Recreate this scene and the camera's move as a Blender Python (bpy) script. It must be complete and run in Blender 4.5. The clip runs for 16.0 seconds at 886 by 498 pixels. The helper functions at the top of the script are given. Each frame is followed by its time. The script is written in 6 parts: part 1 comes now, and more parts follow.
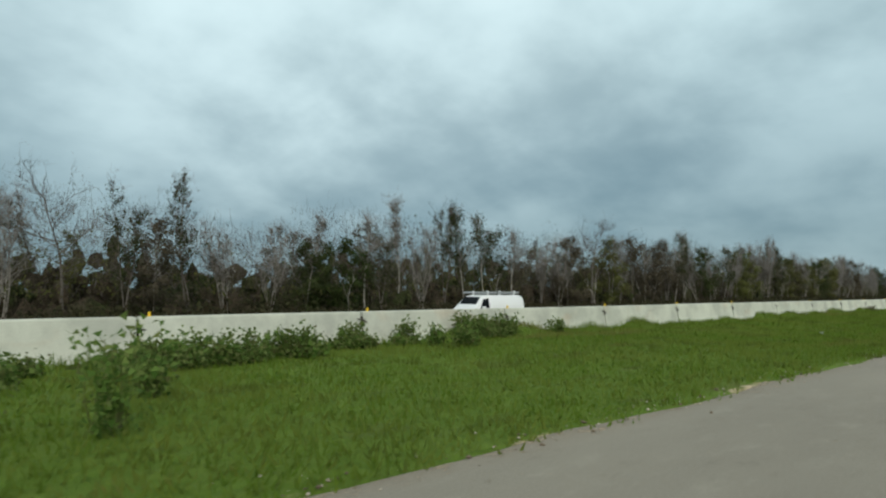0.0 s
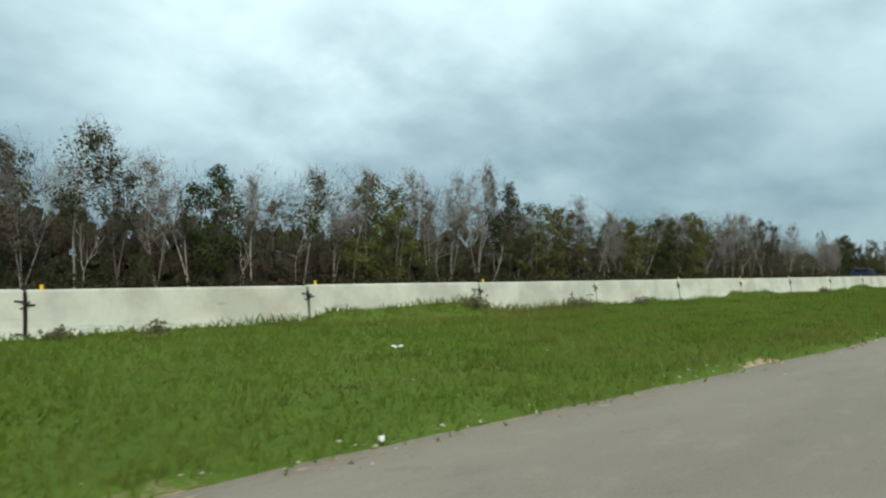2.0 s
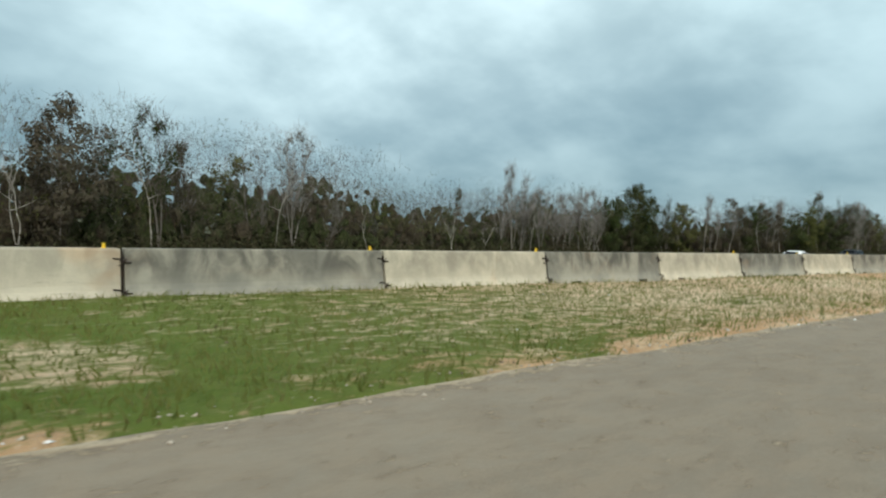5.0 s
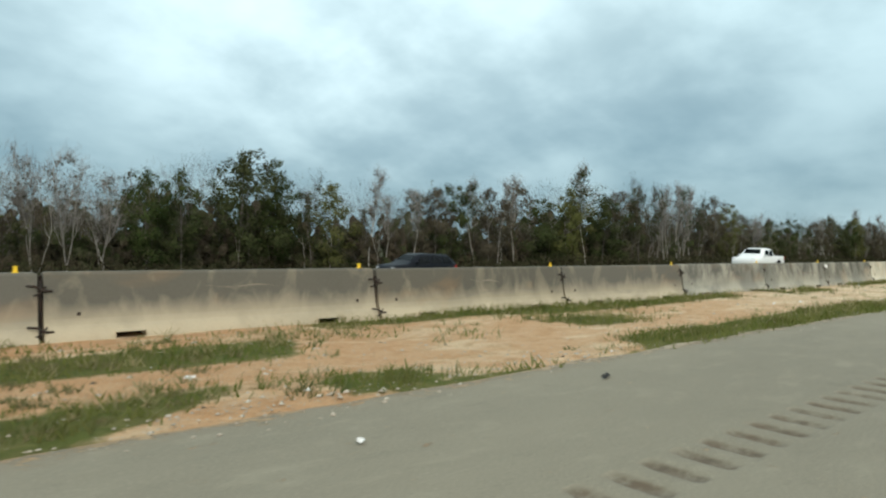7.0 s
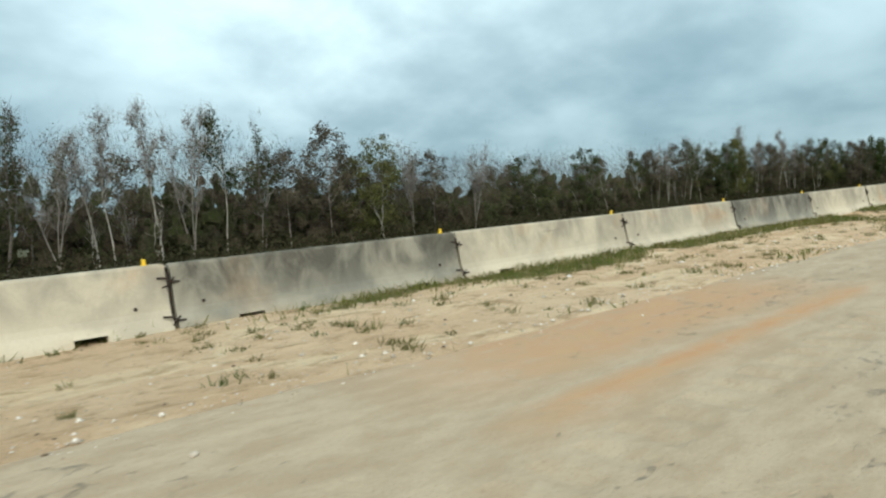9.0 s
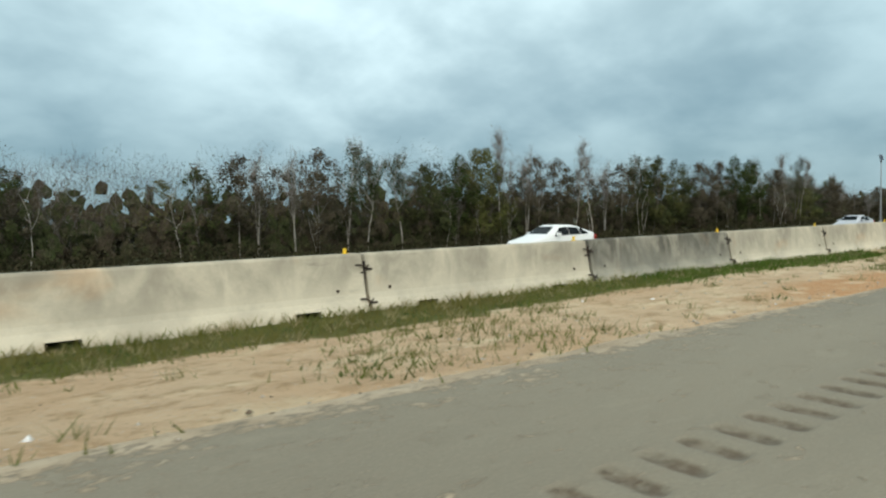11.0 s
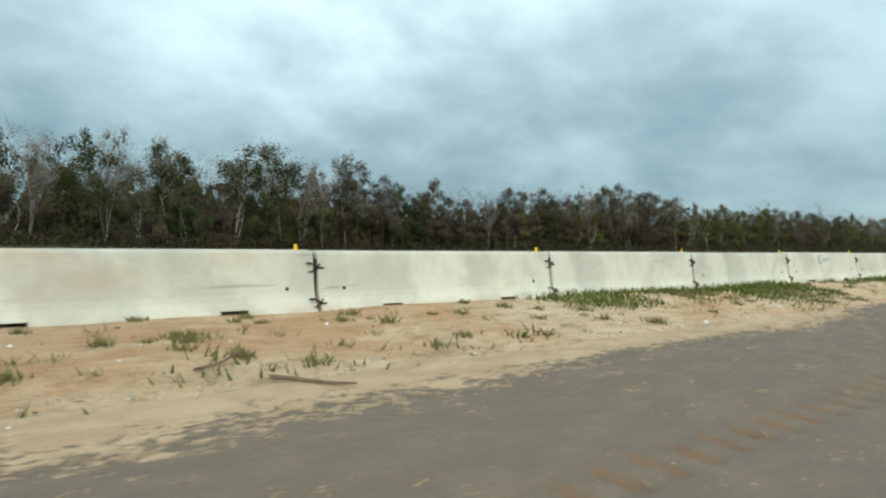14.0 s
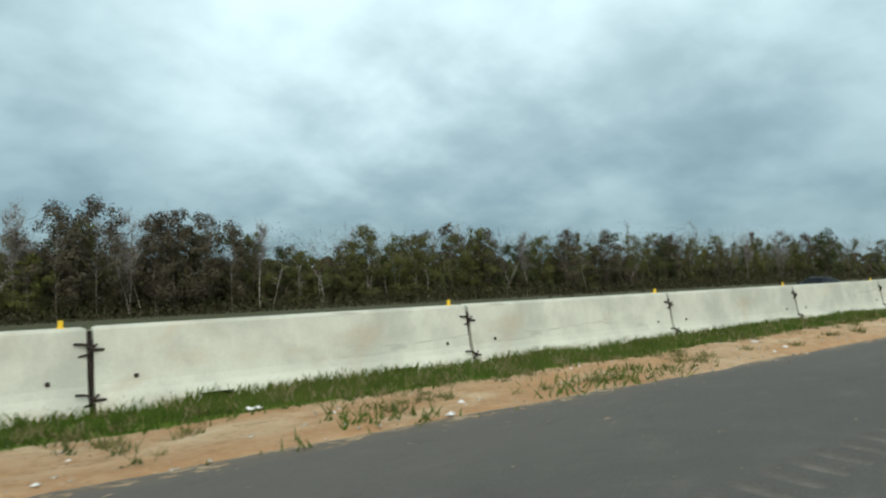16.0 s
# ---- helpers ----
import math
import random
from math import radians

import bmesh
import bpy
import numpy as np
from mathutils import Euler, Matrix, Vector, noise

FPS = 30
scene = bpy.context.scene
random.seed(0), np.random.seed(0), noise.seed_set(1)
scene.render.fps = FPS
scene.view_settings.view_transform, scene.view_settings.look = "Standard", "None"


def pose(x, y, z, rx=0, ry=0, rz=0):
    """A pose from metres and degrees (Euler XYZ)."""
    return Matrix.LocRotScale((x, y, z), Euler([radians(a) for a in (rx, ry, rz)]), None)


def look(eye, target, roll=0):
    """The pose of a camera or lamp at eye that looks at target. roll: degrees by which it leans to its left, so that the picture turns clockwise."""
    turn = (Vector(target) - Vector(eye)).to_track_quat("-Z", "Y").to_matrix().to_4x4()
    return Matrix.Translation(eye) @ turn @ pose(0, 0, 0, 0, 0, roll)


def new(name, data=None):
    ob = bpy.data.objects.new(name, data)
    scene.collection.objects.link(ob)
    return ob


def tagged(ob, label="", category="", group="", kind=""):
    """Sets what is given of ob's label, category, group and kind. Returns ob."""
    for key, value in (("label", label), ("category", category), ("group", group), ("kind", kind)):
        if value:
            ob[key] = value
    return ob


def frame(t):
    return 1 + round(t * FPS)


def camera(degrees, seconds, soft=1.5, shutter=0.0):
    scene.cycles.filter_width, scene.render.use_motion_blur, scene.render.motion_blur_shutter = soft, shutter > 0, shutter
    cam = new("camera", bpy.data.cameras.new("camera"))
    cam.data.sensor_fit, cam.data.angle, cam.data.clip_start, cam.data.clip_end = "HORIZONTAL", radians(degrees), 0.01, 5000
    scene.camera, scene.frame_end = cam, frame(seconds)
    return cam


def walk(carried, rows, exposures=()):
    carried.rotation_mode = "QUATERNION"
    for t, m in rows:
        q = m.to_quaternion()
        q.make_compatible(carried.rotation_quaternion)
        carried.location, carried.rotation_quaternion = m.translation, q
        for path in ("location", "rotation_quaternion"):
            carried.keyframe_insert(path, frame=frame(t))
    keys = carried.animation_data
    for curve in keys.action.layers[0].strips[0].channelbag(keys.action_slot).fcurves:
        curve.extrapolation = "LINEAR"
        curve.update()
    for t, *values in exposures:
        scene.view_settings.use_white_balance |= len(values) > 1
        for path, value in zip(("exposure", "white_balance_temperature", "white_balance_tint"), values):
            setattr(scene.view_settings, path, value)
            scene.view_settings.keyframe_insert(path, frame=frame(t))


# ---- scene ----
cam = camera(68.57, 16.0, soft=2.25, shutter=0.016)
# seconds, metres along the road, yaw, pitch, roll; the eye rides 1.25 m above the road
PATH = [
    (0.0, 0.53, -43.08, 3.57, -0.29),
    (0.5, 18.11, -42.14, 2.72, 0.55),
    (0.6, 21.41, -42.49, 3.32, -0.83),
    (0.7, 24.82, -40.73, 4.26, -0.74),
    (0.8, 28.27, -40.70, 2.60, 0.64),
    (0.9, 31.91, -40.24, 1.27, 1.61),
    (1.0, 34.86, -39.76, 1.11, 0.39),
    (1.1, 38.35, -40.78, 0.94, -0.79),
    (1.2, 41.85, -40.79, 1.57, -1.62),
    (1.3, 45.39, -40.26, 1.44, -1.78),
    (1.4, 48.93, -40.58, 0.66, -1.95),
    (1.5, 52.43, -40.06, 0.06, -1.32),
    (2.0, 70.87, -40.71, 1.12, -0.74),
    (2.5, 88.36, -41.79, 1.14, -2.91),
    (3.0, 105.45, -41.56, 1.59, -0.61),
    (3.5, 123.23, -42.75, -0.71, 0.54),
    (4.0, 141.01, -42.41, -1.32, -0.44),
    (6.5, 230.61, -37.48, -2.55, -3.39),
    (7.0, 247.43, -40.29, -0.81, -1.31),
    (7.5, 265.36, -40.80, -2.46, 0.68),
    (8.0, 283.24, -39.17, -0.93, 1.49),
    (8.5, 301.80, -39.36, -0.92, -0.48),
    (9.0, 319.05, -39.32, -4.02, 4.25),
    (11.5, 409.02, -35.64, -2.08, 0.37),
    (12.0, 427.11, -36.83, -0.13, -1.25),
    (12.5, 444.26, -36.87, -0.16, 0.41),
    (13.0, 462.94, -38.45, 1.17, 1.23),
    (13.1, 466.10, -37.59, 1.17, 0.91),
    (13.5, 480.32, -38.54, -2.64, 0.84),
    (14.0, 497.74, -39.02, -2.55, -2.43),
    (14.5, 515.31, -41.39, -1.23, -1.83),
    (15.0, 534.37, -38.85, -0.68, 0.93),
    (15.5, 551.95, -38.16, 0.70, 2.34),
    (16.0, 569.03, -36.21, 1.86, 1.09),
]
EYE = 1.25
walk(cam, [(t, pose(x, 0, EYE, 90 + p, r, w)) for t, x, w, p, r in PATH], [(0.0, -0.36), (0.8, -0.18), (1.6, -0.05), (3.2, -0.05), (4.2, -0.1), (6.3, 0.2), (7.0, 0.08), (7.5, 0.17), (8.0, 0.06), (8.5, 0.08), (9.2, 0.18), (11.3, 0.0), (13.5, 0.03), (14.5, 0.1), (15.5, 0.03), (16.0, -0.07)])

# ---- world and sun: a broken overcast, the sun behind the camera ----
SUN_DIR = Vector((-0.50, -0.86, 0.84)).normalized()
world = bpy.data.worlds.new("overcast")
scene.world = world
world.use_nodes = True
wt = world.node_tree
wt.nodes.clear()


def wn(kind, **kw):
    n = wt.nodes.new(kind)
    for k, v in kw.items():
        n.inputs[k].default_value = v
    return n


def wmath(op, a, b=None):
    n = wt.nodes.new("ShaderNodeMath")
    n.operation = op
    for i, v in enumerate((a, b)):
        if v is None:
            continue
        if isinstance(v, (int, float)):
            n.inputs[i].default_value = v
        else:
            wt.links.new(v, n.inputs[i])
    return n.outputs[0]


def wmix(fac, a, b):
    n = wt.nodes.new("ShaderNodeMix")
    n.data_type = "RGBA"
    for s, v in ((n.inputs[0], fac), (n.inputs[6], a), (n.inputs[7], b)):
        if isinstance(v, (int, float)):
            s.default_value = v
        elif isinstance(v, tuple):
            s.default_value = (*v, 1)
        else:
            wt.links.new(v, s)
    return n.outputs[2]


def wramp(x, lo, hi):
    n = wt.nodes.new("ShaderNodeMapRange")
    n.interpolation_type = "SMOOTHSTEP"
    wt.links.new(x, n.inputs[0])
    n.inputs[1].default_value, n.inputs[2].default_value = lo, hi
    return n.outputs[0]


coord = wt.nodes.new("ShaderNodeTexCoord").outputs["Generated"]
sep = wt.nodes.new("ShaderNodeSeparateXYZ")
wt.links.new(coord, sep.inputs[0])
height = wmath("MAXIMUM", sep.outputs[2], 0.0)
flat = wmath("ADD", height, 0.42)
comb = wt.nodes.new("ShaderNodeCombineXYZ")
wt.links.new(wmath("DIVIDE", sep.outputs[0], flat), comb.inputs[0])
wt.links.new(wmath("DIVIDE", sep.outputs[1], flat), comb.inputs[1])
mapping = wt.nodes.new("ShaderNodeMapping")
mapping.inputs["Rotation"].default_value = (0, 0, radians(-8.3))
mapping.inputs["Location"].default_value = (3.96, 2.04, 0)
mapping.inputs["Scale"].default_value = (1.15, 1.15, 1.0)
wt.links.new(comb.outputs[0], mapping.inputs[0])
big = wn("ShaderNodeTexNoise", Scale=1.0, Detail=5.0, Roughness=0.5, Distortion=0.15)
wt.links.new(mapping.outputs[0], big.inputs["Vector"])
small = wn("ShaderNodeTexNoise", Scale=3.4, Detail=5.0, Roughness=0.5, Distortion=0.1)
wt.links.new(mapping.outputs[0], small.inputs["Vector"])
cloud = wmath("ADD", wmath("MULTIPLY", big.outputs[0], 0.62), wmath("MULTIPLY", small.outputs[0], 0.38))
lit = wramp(cloud, 0.36, 0.66)
low = wmix(lit, (0.193, 0.325, 0.39), (0.385, 0.55, 0.605))
high = wmix(lit, (0.43, 0.60, 0.65), (0.835, 1.09, 1.14))
shade = wmix(wramp(sep.outputs[2], 0.06, 0.42), low, high)
# thinner cloud ahead, where the deck opens
ahead = wt.nodes.new("ShaderNodeVectorMath")
ahead.operation = "DOT_PRODUCT"
wt.links.new(coord, ahead.inputs[0])
ahead.inputs[1].default_value = Vector((0.47, 0.72, 0.52)).normalized()
thin = wmath("MULTIPLY", wramp(ahead.outputs["Value"], 0.84, 1.0), wmath("ADD", wmath("MULTIPLY", lit, 0.75), 0.25))
shade = wmix(thin, shade, (0.915, 1.15, 1.19))
# brighter cloud round the hidden sun
dot = wt.nodes.new("ShaderNodeVectorMath")
dot.operation = "DOT_PRODUCT"
wt.links.new(coord, dot.inputs[0])
dot.inputs[1].default_value = SUN_DIR
glow = wmath("MULTIPLY", wramp(dot.outputs["Value"], 0.1, 1.0), 0.75)
shade = wmix(glow, shade, (1.38, 1.42, 1.36))
sky = wt.nodes.new("ShaderNodeTexSky")
sky.sky_type, sky.sun_disc = "NISHITA", False
sky.sun_elevation = math.asin(SUN_DIR.z)
sky.sun_rotation = math.atan2(SUN_DIR.x, SUN_DIR.y)
blue = wt.nodes.new("ShaderNodeVectorMath")
blue.operation = "SCALE"
wt.links.new(sky.outputs[0], blue.inputs[0])
blue.inputs[3].default_value = 0.08
total = wmix(0.1, shade, blue.outputs[0])
back = wn("ShaderNodeBackground", Strength=1.1)
wt.links.new(total, back.inputs[0])
out = wt.nodes.new("ShaderNodeOutputWorld")
wt.links.new(back.outputs[0], out.inputs[0])

sun_data = bpy.data.lights.new("sun", "SUN")
sun_data.energy, sun_data.angle, sun_data.color = 1.12, radians(7), (1.0, 0.93, 0.80)
sun = new("sun", sun_data)
sun.matrix_world = look(SUN_DIR * 100, (0, 0, 0))


# ---- materials ----
class Nodes:
    """A small builder for a procedural surface."""

    def __init__(self, name, rough=0.8, metal=0.0, spec=0.35):
        self.m = bpy.data.materials.new(name)
        self.m.use_nodes = True
        self.t = self.m.node_tree
        self.b = self.t.nodes["Principled BSDF"]
        self.b.inputs["Roughness"].default_value = rough
        self.b.inputs["Metallic"].default_value = metal
        self.b.inputs["Specular IOR Level"].default_value = spec
        self.space = self.t.nodes.new("ShaderNodeTexCoord").outputs["Object"]

    def put(self, sock, v):
        if isinstance(v, (int, float)):
            sock.default_value = v
        elif isinstance(v, tuple):
            sock.default_value = (*v, 1) if len(sock.default_value) == 4 else v
        else:
            self.t.links.new(v, sock)

    def geo(self):
        self.space = self.t.nodes.new("ShaderNodeNewGeometry").outputs["Position"]
        return self

    def noise(self, scale, detail=4.0, rough=0.55, stretch=(1, 1, 1), warp=0.0):
        mp = self.t.nodes.new("ShaderNodeMapping")
        mp.inputs["Scale"].default_value = stretch
        self.t.links.new(self.space, mp.inputs[0])
        n = self.t.nodes.new("ShaderNodeTexNoise")
        n.inputs["Scale"].default_value, n.inputs["Detail"].default_value = scale, detail
        n.inputs["Roughness"].default_value, n.inputs["Distortion"].default_value = rough, warp
        self.t.links.new(mp.outputs[0], n.inputs["Vector"])
        return n.outputs[0]

    def ramp(self, x, lo, hi, a=0.0, b=1.0):
        n = self.t.nodes.new("ShaderNodeMapRange")
        n.interpolation_type = "SMOOTHSTEP"
        self.t.links.new(x, n.inputs[0])
        n.inputs[1].default_value, n.inputs[2].default_value = lo, hi
        n.inputs[3].default_value, n.inputs[4].default_value = a, b
        return n.outputs[0]

    def math(self, op, a, b):
        n = self.t.nodes.new("ShaderNodeMath")
        n.operation = op
        self.put(n.inputs[0], a)
        self.put(n.inputs[1], b)
        return n.outputs[0]

    def mix(self, fac, a, b):
        n = self.t.nodes.new("ShaderNodeMix")
        n.data_type = "RGBA"
        self.put(n.inputs[0], fac)
        self.put(n.inputs[6], a)
        self.put(n.inputs[7], b)
        return n.outputs[2]

    def attr(self, name):
        n = self.t.nodes.new("ShaderNodeAttribute")
        n.attribute_name = name
        return n.outputs["Fac"]

    def axis(self, i):
        n = self.t.nodes.new("ShaderNodeSeparateXYZ")
        self.t.links.new(self.space, n.inputs[0])
        return n.outputs[i]

    def rand(self):
        return self.t.nodes.new("ShaderNodeObjectInfo").outputs["Random"]

    def island(self):
        return self.t.nodes.new("ShaderNodeNewGeometry").outputs["Random Per Island"]

    def bump(self, x, strength=0.3, dist=0.02):
        n = self.t.nodes.new("ShaderNodeBump")
        n.inputs["Strength"].default_value, n.inputs["Distance"].default_value = strength, dist
        self.t.links.new(x, n.inputs["Height"])
        self.t.links.new(n.outputs[0], self.b.inputs["Normal"])
        return self

    def color(self, c):
        self.put(self.b.inputs["Base Color"], c)
        return self

    def rough(self, r):
        self.put(self.b.inputs["Roughness"], r)
        return self


def concrete(name, light, dark, grime, rust, least=0.1):
    n = Nodes(name, 0.9, 0.0, 0.2)
    r = n.rand()
    shift = n.t.nodes.new("ShaderNodeVectorMath")
    shift.operation = "ADD"
    n.t.links.new(n.space, shift.inputs[0])
    off = n.t.nodes.new("ShaderNodeCombineXYZ")
    n.t.links.new(n.math("MULTIPLY", r, 90.0), off.inputs[0])
    n.t.links.new(off.outputs[0], shift.inputs[1])
    z, along = n.axis(2), n.axis(0)
    n.space = shift.outputs[0]
    blot = n.noise(1.1, 5, 0.6)
    c = n.mix(n.ramp(blot, 0.40, 0.62), light, dark)
    c = n.mix(n.ramp(n.noise(0.9, 6, 0.65, (0.5, 1, 5.0), 1.2), 0.63, 0.70, 0, 0.45), c, (0.22, 0.2, 0.165))
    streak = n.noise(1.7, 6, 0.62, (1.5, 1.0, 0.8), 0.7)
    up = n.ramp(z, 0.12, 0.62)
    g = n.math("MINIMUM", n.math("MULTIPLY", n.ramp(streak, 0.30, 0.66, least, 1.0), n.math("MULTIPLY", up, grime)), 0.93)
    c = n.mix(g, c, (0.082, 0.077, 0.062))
    if rust < 0.9:
        rm = n.math("MULTIPLY", n.ramp(n.noise(0.8, 4, 0.5, (1, 1, 1.4), 0.5), 0.56, 0.72), rust)
    else:
        reach = n.math("MULTIPLY", n.ramp(along, 0.25, 1.0), n.ramp(along, 2.9, 1.6))
        rm = n.math("MULTIPLY", n.math("MULTIPLY", reach, n.ramp(z, 0.2, 0.62, 0.12, 0.85)), n.ramp(n.noise(1.6, 4, 0.6, (1.4, 1, 0.5), 0.5), 0.3, 0.6, 0.45, 1.0))
    c = n.mix(rm, c, (0.50, 0.27, 0.11) if rust < 0.9 else (0.60, 0.36, 0.16))
    splash = n.math("MULTIPLY", n.ramp(z, 0.22, 0.02), n.ramp(n.noise(3.0, 4), 0.3, 0.7))
    c = n.mix(n.math("MULTIPLY", splash, 0.55), c, (0.47, 0.36, 0.23))
    fine = n.noise(38.0, 4, 0.65)
    c = n.mix(n.ramp(fine, 0.3, 0.75, 0.0, 0.13), c, (0.2, 0.19, 0.17))
    tone = n.mix(n.math("MULTIPLY", r, 0.14), c, (0.33, 0.32, 0.29))
    n.color(tone)
    n.bump(n.math("ADD", fine, n.math("MULTIPLY", blot, 0.6)), 0.14, 0.01)
    return n.m


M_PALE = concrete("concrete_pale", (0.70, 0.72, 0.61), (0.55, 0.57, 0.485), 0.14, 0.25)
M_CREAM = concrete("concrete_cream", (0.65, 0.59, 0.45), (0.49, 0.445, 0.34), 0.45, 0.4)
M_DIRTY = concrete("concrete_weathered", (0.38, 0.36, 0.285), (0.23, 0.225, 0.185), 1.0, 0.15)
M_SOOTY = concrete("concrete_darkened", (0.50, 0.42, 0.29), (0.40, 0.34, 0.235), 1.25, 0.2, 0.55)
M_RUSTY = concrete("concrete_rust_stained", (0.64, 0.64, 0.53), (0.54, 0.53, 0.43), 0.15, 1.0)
M_PAD = concrete("concrete_footing", (0.62, 0.58, 0.5), (0.5, 0.46, 0.39), 0.1, 0.2)


def plain(name, c, rough=0.6, metal=0.0, c2=None, scale=8.0, bump=0.0, spec=0.4):
    n = Nodes(name, rough, metal, spec)
    x = n.noise(scale, 4)
    n.color(n.mix(n.ramp(x, 0.3, 0.7), c, c2 or tuple(v * 0.75 for v in c)))
    if bump:
        n.bump(x, bump, 0.01)
    return n.m


M_IRON = plain("dark_iron", (0.022, 0.02, 0.018), 0.75, 0.2, (0.05, 0.03, 0.02), 30)
M_REFLECTOR = plain("yellow_plastic", (0.85, 0.58, 0.03), 0.45, 0, (0.75, 0.48, 0.02), 20)
M_YELLOW = plain("sign_yellow", (0.98, 0.53, 0.006), 0.5, 0, (0.94, 0.50, 0.005), 3, 0, 0.1)
M_BLACK = plain("sign_black", (0.012, 0.012, 0.012), 0.5, 0, (0.02, 0.02, 0.02), 10)
M_STEEL = plain("galvanised_steel", (0.42, 0.44, 0.45), 0.45, 0.55, (0.33, 0.35, 0.36), 14)
M_BLUE = plain("faded_blue_paint", (0.09, 0.17, 0.27), 0.7, 0, (0.17, 0.26, 0.34), 20)
M_CHALK = plain("white_spray_paint", (0.62, 0.60, 0.56), 0.9, 0, (0.42, 0.40, 0.37), 25)
M_RUBBER = plain("black_rubber", (0.02, 0.02, 0.02), 0.85, 0, (0.035, 0.033, 0.03), 20, 0.3)
M_WHITEPLASTIC = plain("white_plastic", (0.8, 0.8, 0.78), 0.5, 0, (0.66, 0.64, 0.6), 12)
M_STONE = plain("limestone", (0.54, 0.48, 0.39), 0.9, 0, (0.38, 0.32, 0.25), 9, 0.5)
M_REDPLASTIC = plain("red_plastic", (0.6, 0.09, 0.05), 0.5, 0, (0.45, 0.07, 0.04), 12)
M_BLUEPLASTIC = plain("blue_plastic", (0.12, 0.38, 0.72), 0.4, 0, (0.5, 0.62, 0.72), 12)
M_SCUFF = plain("tyre_scrape", (0.15, 0.13, 0.10), 0.9, 0, (0.26, 0.22, 0.165), 9)
M_PEBBLE = plain("whitish_pebble", (0.78, 0.74, 0.66), 0.9, 0, (0.62, 0.56, 0.46), 9, 0.3)
M_PANEL = plain("solar_glass", (0.03, 0.05, 0.075), 0.25, 0, (0.045, 0.065, 0.09), 12)
M_WOOD = plain("weathered_wood", (0.20, 0.15, 0.10), 0.9, 0, (0.12, 0.09, 0.06), 12, 0.4)


def leaf_material(name, stops, rough=0.75, glow=0.3, vary=True, patch=None):
    n = Nodes(name, rough, 0, 0.08)
    r = n.t.nodes.new("ShaderNodeValToRGB")
    n.t.links.new(n.island(), r.inputs[0])
    e = r.color_ramp.elements
    e[0].color, e[1].color = (*stops[0], 1), (*stops[-1], 1)
    for i, s in enumerate(stops[1:-1]):
        k = e.new((i + 1) / (len(stops) - 1))
        k.color = (*s, 1)
    tint = n.mix(n.math("MULTIPLY", n.rand(), 0.35), r.outputs[0], (0.085, 0.072, 0.045)) if vary else r.outputs[0]
    if patch:
        old = n.space
        n.geo()
        tint = n.mix(n.ramp(n.noise(0.45, 4, 0.6), 0.4, 0.66, 0, 0.8), tint, patch)
        tint = n.mix(n.ramp(n.noise(1.3, 4, 0.6, (0.6, 1.4, 1)), 0.50, 0.68, 0, 0.75), tint, tuple(v * 0.5 for v in patch))
        tint = n.mix(n.ramp(n.noise(0.21, 5, 0.65, (0.5, 1.6, 1)), 0.54, 0.68, 0, 0.55), tint, (0.24, 0.19, 0.065))
        n.space = old
    n.color(tint)
    # thin blades let light through
    thin = n.t.nodes.new("ShaderNodeBsdfTranslucent")
    n.t.links.new(tint, thin.inputs[0])
    both = n.t.nodes.new("ShaderNodeMixShader")
    both.inputs[0].default_value = glow
    n.t.links.new(n.b.outputs[0], both.inputs[1])
    n.t.links.new(thin.outputs[0], both.inputs[2])
    n.t.links.new(both.outputs[0], n.t.nodes["Material Output"].inputs[0])
    return n.m


def thicket_material():
    n = Nodes("thicket_foliage", 0.95, 0, 0.1).geo()
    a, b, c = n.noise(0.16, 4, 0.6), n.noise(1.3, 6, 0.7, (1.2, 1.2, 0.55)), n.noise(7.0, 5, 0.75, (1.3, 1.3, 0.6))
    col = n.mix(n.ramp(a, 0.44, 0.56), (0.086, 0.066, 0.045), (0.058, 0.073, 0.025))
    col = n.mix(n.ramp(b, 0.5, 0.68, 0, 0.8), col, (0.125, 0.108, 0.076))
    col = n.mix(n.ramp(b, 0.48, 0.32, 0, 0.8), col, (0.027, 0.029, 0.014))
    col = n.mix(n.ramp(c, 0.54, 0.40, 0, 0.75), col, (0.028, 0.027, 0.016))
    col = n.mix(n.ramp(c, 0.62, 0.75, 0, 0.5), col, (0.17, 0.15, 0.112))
    col = n.mix(n.math("MULTIPLY", n.ramp(n.axis(0), 545.0, 580.0, 0, 0.6), n.ramp(a, 0.4, 0.6)), col, (0.085, 0.098, 0.034))
    n.color(col).bump(n.math("ADD", b, c), 1.0, 0.25)
    return n.m


M_GRASS = leaf_material("grass_blades", [(0.115, 0.20, 0.02), (0.14, 0.235, 0.026), (0.165, 0.25, 0.032), (0.19, 0.245, 0.045)], 0.7, 0.4, False, (0.20, 0.25, 0.045))
M_VERGEGRASS = leaf_material("olive_verge_grass", [(0.125, 0.165, 0.030), (0.155, 0.195, 0.038), (0.185, 0.205, 0.05), (0.25, 0.23, 0.09)], 0.7, 0.4, False, (0.23, 0.23, 0.07))
M_RANKGRASS = leaf_material("rank_grass", [(0.08, 0.155, 0.02), (0.096, 0.178, 0.024), (0.115, 0.19, 0.03), (0.14, 0.195, 0.04)], 0.7, 0.4, False, (0.155, 0.195, 0.045))
M_OLIVEGRASS = leaf_material("olive_grass", [(0.21, 0.20, 0.075), (0.28, 0.25, 0.11), (0.22, 0.22, 0.075), (0.37, 0.31, 0.16)])
